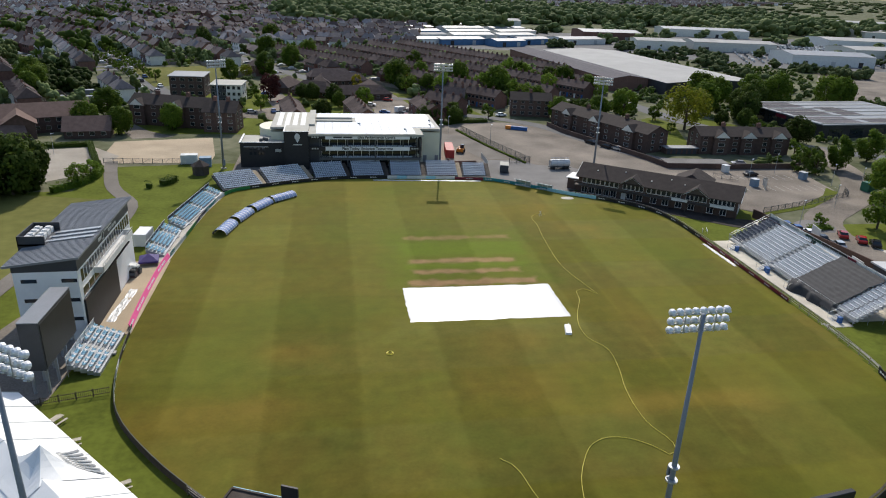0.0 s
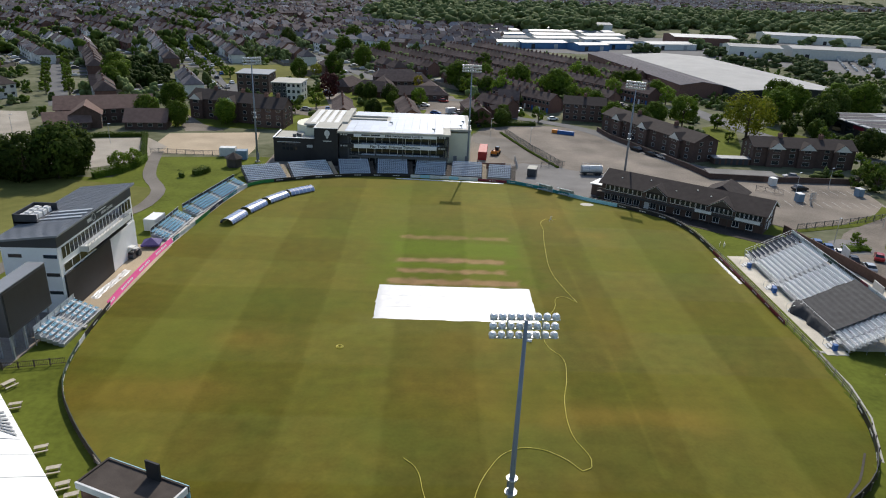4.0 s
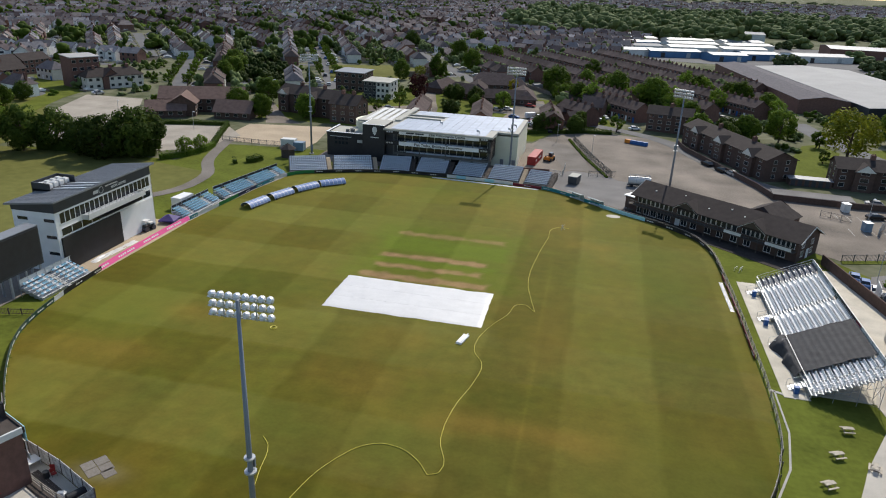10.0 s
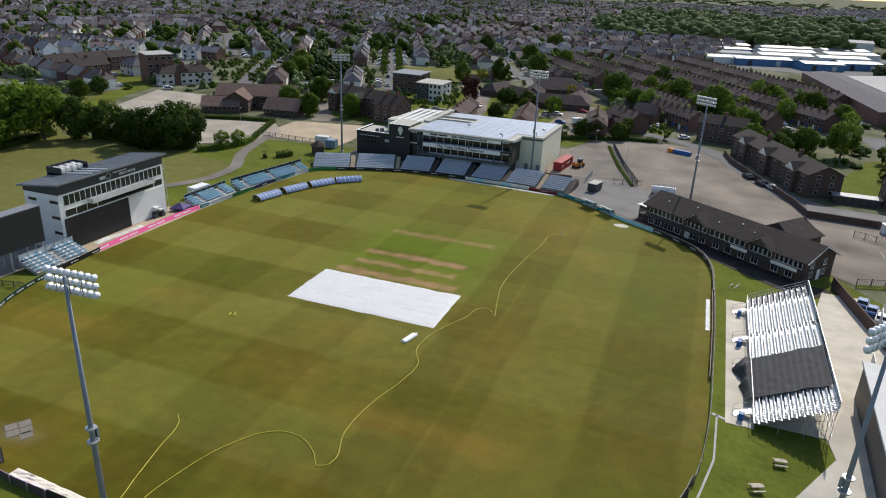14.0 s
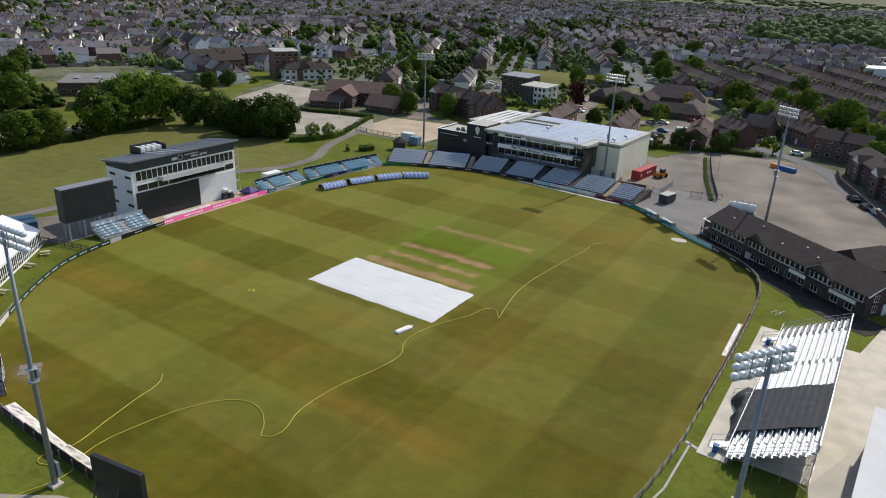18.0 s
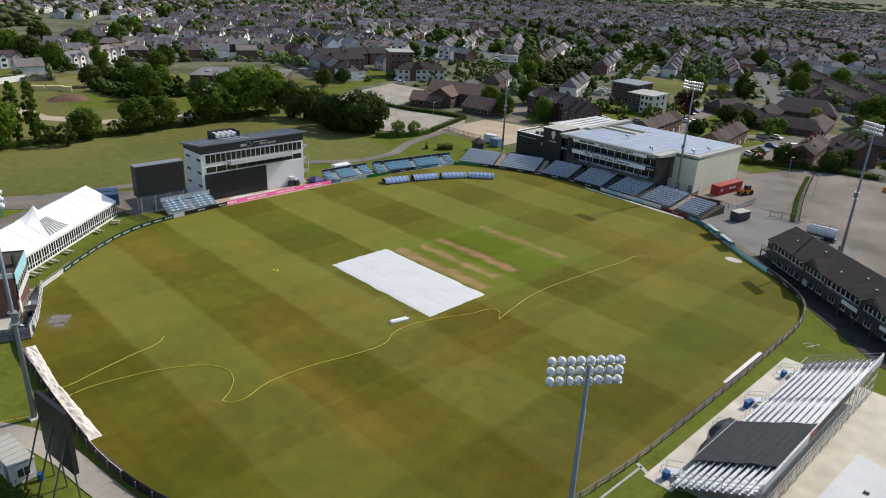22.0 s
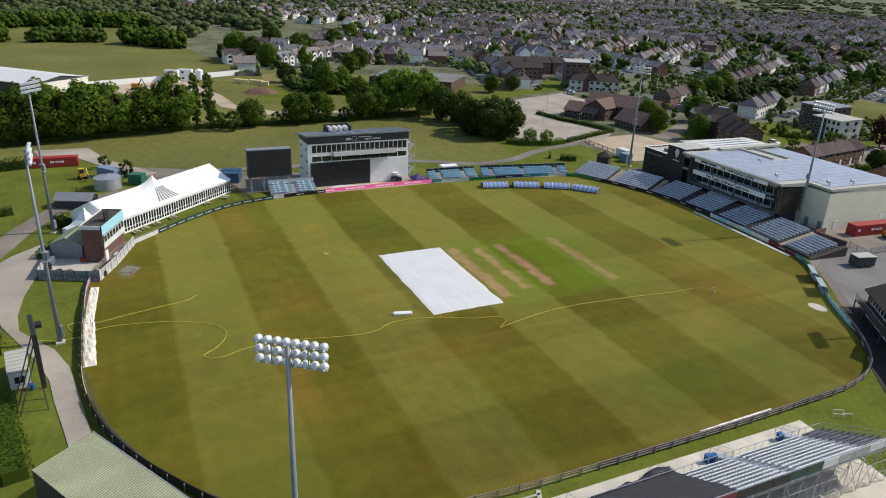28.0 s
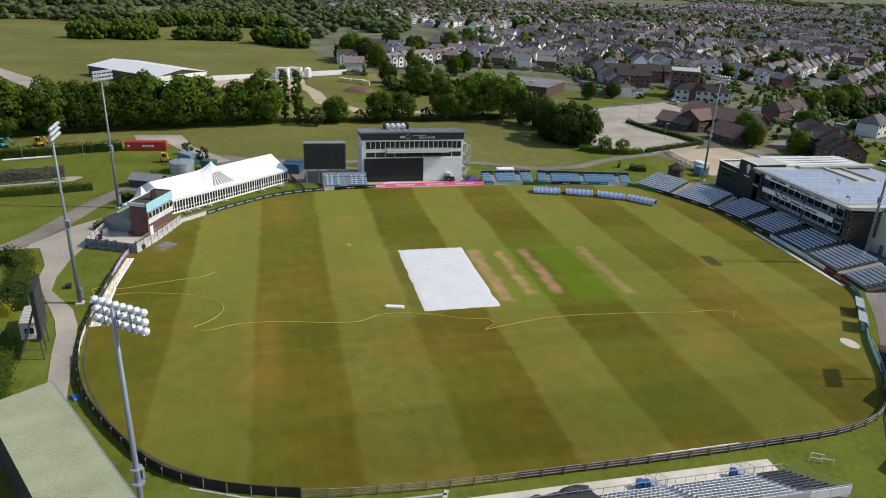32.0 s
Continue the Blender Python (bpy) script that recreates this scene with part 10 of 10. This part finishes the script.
# painted bays in the small car park
g = Geo()
for i in range(12):
    g.box(112 + i * 2.5, 176, 0.04, 112.12 + i * 2.5, 180.8, 0.047)
    g.box(112 + i * 2.5, 165, 0.04, 112.12 + i * 2.5, 169.8, 0.047)
tagged(solid("bay_lines", g, M["kerb"], "worn faded parking bay lines", "markings", kind="structure"))
for x, y, a, mt in ((115.7, 169.6, 10, "paleblue"), (135.2, 176.2, 10, "paleblue"), (115.4, 184.4, 10, "offwhite")):
    c = thing("portable_cabin", "small pale service cabin in the yard", "cabin", at(x, y, a), "service cabins")
    s_ = 0.8
    part("body", box_geo(-s_, -0.9, 0.06, s_, 0.9, 2.1), M[mt], c)
    part("roof", box_geo(-s_ - 0.08, -1, 2.1, s_ + 0.08, 1, 2.22), M["steel"], c)
for x, y in ((65.4, 243, ), (67.2, 242.2), (69, 241.4), (63.6, 244)):
    g = Geo()
    g.box(-1.0, -0.6, 0.1, 1.0, 0.6, 1.3, bev=0.08)
    solid("waste_bin", g, M["blue"] if x > 64 else M["orange"], "large wheeled waste bin in the yard", "bin", "yard bins", m=at(x, y, -24))
for x, y, a in ((96.9, 110, 85), (101, 128, 80)):
    pn = thing("stacked_panel", "pale steel sheet leaning on the wall", "panel", at(x + 3.6, y, a))
    part("sheet", box_geo(-1.8, -0.06, 0.1, 1.8, 0.06, 3.2), M["offwhite"], pn)


# ---- rest of the grounds ----
hedge([(-86, -30), (-92, -6), (-99, 14), (-105, 40), (-109, 60), (-112, 80), (-112, 104), (-113, 126), (-115, 146), (-117, 164)], 3.0, 2.0, "dense dark undergrowth below the tree belt", "leafdark", 46)
flat("east_walk", [(92.9, 91), (93.4, 86.9), (87.3, 75.9), (83, 66), (100, 60), (114, 84), (112, 100), (96, 100)], M["concrete"], "sandy paving beside the hall", "pavement", 0.036)
for pts, w, lab in (([(80.1, 90.8), (79.9, 81), (78.4, 73.5), (74.5, 64.5)], 0.25, "narrow concrete kerb beside the boundary"), ([(79.5, 90.9), (82.6, 89.6)], 0.5, "short concrete kerb"), ([(37.3, 46.6), (46.1, 47.8), (52.2, 49.7), (59.2, 52.9), (63.2, 55.4), (66.8, 58.2), (70, 61.3), (73.2, 66)], 0.26, "worn gutter strip inside the boundary")):
    ln = resample(pts, 2)
    g = Geo()
    for a, b in zip(ln, ln[1:]):
        m, L = along(*a, *b)
        g.add(box_geo(0, -w / 2, 0, L + 0.05, w / 2, 0.07), m)
    solid("kerb", g, M["gutter" if "gutter" in lab else "kerb"], lab, "kerb", kind="structure")
rs_ = random.Random(15)
g = Geo()
for k in range(420):
    u, v = rs_.randrange(24), rs_.randrange(30)
    x, y = 300 + u * 6.0 + v * 1.8, 478 + v * 4.0 - u * 1.2
    g.add(box_geo(-2.1, -0.85, 0.3, 2.1, 0.85, 0.95), at(x, y, 62))
    g.add(box_geo(-1.3, -0.75, 0.95, 0.9, 0.75, 1.45), at(x, y, 62))
solid("parked_cars", g, M["carsilver"], "rows of distant silver cars in the sales yard", "cars", kind="stuff")

hedge([(-104, 168), (-92, 169), (-80, 168), (-70, 173)], 5.0, 3.6, "thick dark brush below the car park trees", "leafdark", 46)
flat("verge", [(-144.7, 185.9), (-135, 184), (-155, 238), (-160, 262), (-192, 277), (-206, 281), (-190, 262), (-167, 243)], M["verge"], "strip of bright grass beside the car park", "lawn", 0.05)


# ---- the practice nets, machines and sheds south of the ground ----
def practice_nets():
    n_ = thing("practice_nets", "sagging black practice nets on steel posts", "nets", along(-37.5, -2, -43.6, 23.4)[0])
    L = math.dist((-37.5, -2), (-43.6, 23.4))
    posts = [L * i / 7 for i in range(8)]
    for x in posts:
        for y in (0.0, 3.6):
            g = Geo()
            g.tube((x, y, 0), (x, y, 3.1), 0.06, 0.06, 6)
            part("post", g, M["darksteel"], n_)
    for a, b in zip(posts, posts[1:]):
        g = Geo()
        sag = lambda u: 3.05 - 1.6 * u * (1 - u)
        k = 16
        for i in range(k):
            u, v = i / k, (i + 1) / k
            x0, x1 = a + (b - a) * u, a + (b - a) * v
            for y in (0.0, 3.6):
                g.poly([(x0, y, 0.02), (x0 + 0.09, y, 0.02), (x0 + 0.09, y, sag(u)), (x0, y, sag(u))])
                for j in range(9):
                    z = sag(u) * (j + 1) / 9
                    z2 = sag(v) * (j + 1) / 9
                    g.poly([(x0, y, z - 0.09), (x1, y, z2 - 0.09), (x1, y, z2), (x0, y, z)])
            for j in range(8):
                y = 3.6 * j / 8
                g.poly([(x0, y, sag(u)), (x1, y, sag(v)), (x1, y + 0.12, sag(v)), (x0, y + 0.12, sag(u))])
            g.poly([(x0, 0, sag(u) + 0.01), (x0 + 0.1, 0, sag(u) + 0.01), (x0 + 0.1, 3.6, sag(u) + 0.01), (x0, 3.6, sag(u) + 0.01)])
        part("net", g, M["tarp"], n_)


practice_nets()
flat("net_mats", [(-38.6, -2), (-36.4, -2), (-42.6, 25), (-46.4, 27), (-47, 24.5)], M["gravel"], "worn pale run-up strip of the nets", "pavement", 0.05)
flat("rough_track", [(-93, 31), (-85.4, 33), (-84, 41), (-74, 46.5), (-57, 57), (-60, 61.5), (-77, 50), (-92.7, 45)], M["gravel"], "pale rough track between the lawns", "track", 0.06)
g = Geo()
g.tube((-63.5, 3.5, 0.3), (-65.4, 9.4, 0.28), 0.28, 0.26, 8)
g.tube((-65.4, 9.4, 0.28), (-67.0, 14.4, 0.26), 0.26, 0.24, 8)
solid("rolled_sheet", g, M["cover"], "long white rolled sheet lying on the grass", "sheet")
for x, y, a, mt, lab in ((-79, -1.5, 70, "cyan", "turquoise mini excavator behind the hedge"), (-80.5, 7.5, 60, "machine", "yellow mini excavator behind the hedge"), (-59.8, 44.4, 20, "machine", "small yellow digger beside the container")):
    mx_ = thing("mini_excavator", lab, "excavator", at(x, y, a), "mini excavators")
    for yy in (-0.9, 0.5):
        part("track", box_geo(-1.2, yy, 0.05, 1.2, yy + 0.4, 0.6), M["rubber"], mx_)
    g = Geo()
    g.box(-1.3, -0.8, 0.62, 0.6, 0.8, 1.5, bev=0.15)
    part("body", g, M[mt], mx_)
    part("cab", box_geo(-0.4, -0.7, 1.5, 0.6, 0.2, 2.6), M["glass"], mx_)
    part("cab_roof", box_geo(-0.5, -0.8, 2.6, 0.7, 0.3, 2.72), M[mt], mx_)
    g = Geo()
    g.tube((0.6, 0.3, 1.2), (2.0, 0.3, 3.0), 0.16, 0.14, 6)
    g.tube((2.0, 0.3, 3.0), (3.2, 0.3, 1.6), 0.14, 0.12, 6)
    part("boom", g, M[mt], mx_)
    part("bucket", box_geo(3.0, -0.1, 0.9, 3.6, 0.7, 1.6), M["darksteel"], mx_)
for x, y in ((-62.5, 0.5), (-64.5, 8), (-66.5, 15), (-68.5, 22)):
    g = Geo()
    g.tube((x, y, 0), (x, y, 5.0), 0.06, 0.05, 6)
    solid("fence_post", g, M["steel"], "tall slim steel net post", "post", "tall net posts", m=None)
hs = thing("garden_shed", "low dark grey-roofed shed behind the scorers' building", "shed", along(-36.6, 39.4, -33.6, 47)[0])
part("wall", gable_walls(7.6, 4.2, 2.0, 2.9), M["anthracite"], hs)
part("roof", gable_geo(7.6, 4.2, 2.0, 3.1, 0.3), M["greyroof"], hs)

hedge([(-25.5, 40.5), (-22.5, 42.5)], 2.6, 2.6, "big dark bush at the foot of the floodlight")
hedge([(-12.5, 41.5), (-9.5, 39.6), (-6.5, 38.6)], 1.6, 1.4, "low green hedge beside the compound fence", "leaf")
# slabs, furniture and bins in the scorers' compound
for x, y, a in ((2.45, 52.95, -33), (3.65, 52.15, -34), (3.25, 54.1, -32), (4.45, 53.3, -33.5), (5.3, 52.55, -31)):
    g = Geo()
    g.box(-0.68, -0.66, 0.0, 0.68, 0.66, 0.075, bev=0.01)
    solid("slab", g, M["dustyard"], "worn concrete slab set in the turf", "slab", "slabs by the compound", m=at(x, y, a))
dk = thing("deck", "dark weathered timber decking inside the compound fence", "decking", at(-2.2, 50.7, -23), kind="structure")
for k in range(7):
    part("plank", box_geo(0, -1.8 + k * 0.3, 0.05, 6.2, -1.53 + k * 0.3, 0.12), M["timber"], dk)
g = Geo()
g.tube((-1.0, 0, 0.62), (0.9, 0, 0.62), 0.5, 0.5, 14)
g.tube((-1.02, 0, 0.62), (-0.95, 0, 0.62), 0.56, 0.56, 14)
g.tube((0.85, 0, 0.62), (0.92, 0, 0.62), 0.56, 0.56, 14)
solid("tarpaulin_roll", g, M["black"], "thick roll of black sheeting lying in the compound", "roll", m=at(4.9, 48.4, 62))
g = Geo()
g.box(-0.5, -0.35, 0.06, 0.5, 0.35, 0.7, bev=0.08)
g.box(-0.35, -0.25, 0.7, 0.35, 0.25, 0.85, bev=0.05)
solid("generator", g, M["steel"], "small silver generator beside the roll", "generator", m=at(3.3, 48.0, 20))
g = Geo()
g.box(-0.55, -0.4, 0.06, 0.55, 0.4, 0.75, bev=0.1)
g.tube((0.5, 0, 0.7), (1.1, 0, 1.0), 0.04, 0.04, 6)
solid("ride_on_mower", g, M["red"], "small red mower parked by the brick wall", "mower", m=at(-3.0, 45.6, 30))
g = Geo()
g.tube((0, 0, 0.06), (0, 0, 0.85), 0.32, 0.32, 12)
solid("barbecue_drum", g, M["black"], "black drum standing on the decking", "drum", m=at(-0.4, 50.2))
tb = thing("cafe_table", "white square table in the compound", "table", at(-3.3, 51.5, -20))
part("top", box_geo(-0.7, -0.7, 0.72, 0.7, 0.7, 0.77), M["white"], tb)
for x in (-0.6, 0.6):
    for y in (-0.6, 0.6):
        part("leg", box_geo(x - 0.03, y - 0.03, 0.04, x + 0.03, y + 0.03, 0.72), M["steel"], tb)
for x, y, a in ((-0.4, 51.0, 20), (0.2, 50.6, 60)):
    ch = thing("folding_chair", "red folding chair in the compound", "chair", at(x, y, a), "red chairs")
    part("seat", box_geo(-0.25, -0.25, 0.42, 0.25, 0.25, 0.46), M["red"], ch)
    part("backrest", box_geo(-0.25, 0.22, 0.5, 0.25, 0.26, 0.95), M["red"], ch)
    for sx in (-0.22, 0.22):
        for sy in (-0.22, 0.22):
            part("leg", box_geo(sx - 0.02, sy - 0.02, 0.03, sx + 0.02, sy + 0.02, 0.42), M["darksteel"], ch)
for x, y in ((-4.6, 40.6), (-3.9, 40.5), (2.0, 42.0), (2.8, 43.6), (-1.2, 40.2)):
    g = Geo()
    g.box(-0.35, -0.4, 0.06, 0.35, 0.4, 0.95, bev=0.06)
    g.box(-0.38, -0.44, 0.95, 0.38, 0.43, 1.05, bev=0.03)
    solid("wheelie_bin", g, M["black" if x > -3 else "offwhite"], "wheeled bin in the scorers' compound", "bin", "compound bins", m=at(x, y, 15))


# ---- bushes and trees on the free ground about the flats and houses ----
def greenery():
    cell = 3.0
    occ = set()
    skip = {"ground", "outfield", "surround_lawn", "park_lawn", "crown", "garden_trees", "garden_shrubs", "suburb_trees", "suburb_shrubs", "garden_bushes", "suburb_bushes", "far_town_trees", "far_town_shrubs", "horizon_woods"}
    bpy.context.view_layer.update()
    for ob in bpy.data.objects:
        if ob.type != "MESH" or ob.name.split(".")[0] in skip or not ob.data.vertices:
            continue
        v = np.empty(len(ob.data.vertices) * 3, np.float32)
        ob.data.vertices.foreach_get("co", v)
        w = np.array(ob.matrix_world)
        p = v.reshape(-1, 3) @ w[:2, :3].T + w[:2, 3]
        for q in {tuple(r) for r in np.floor(p / cell).astype(int)}:
            occ.add(q)
    rs = random.Random(91)
    spots = []
    while len(spots) < 1500:
        if rs.random() < 0.75:
            x, y = rs.uniform(-300, 300), rs.uniform(196, 470)
        else:
            x, y = rs.uniform(100, 330), rs.uniform(120, 340)
        if y < 236 and -66 < x < 104 or (x < -118 and y < 235):
            continue
        i, j = math.floor(x / cell), math.floor(y / cell)
        if any((i + a, j + b) in occ for a in (-1, 0, 1) for b in (-1, 0, 1)):
            continue
        if any(inside(f, np.array([x]), np.array([y]))[0] for f in FLATS[4:]):
            continue
        spots.append((x, y))
    woods("bushes", "bushes between the flats and houses", spots[::3], "leaffar", 61, 8, rx=(1.0, 2.6), h=(1.4, 4.5))
    woods("shrubs", "dark shrubs between the flats and houses", spots[1::3], "leafmid", 62, 8, rx=(1.0, 3.0), h=(1.6, 5.5))
    woods("saplings", "fresh green young trees about the flats", spots[2::3], "leaflight", 63, 9, rx=(1.2, 2.6), h=(2.0, 5.5))


greenery()
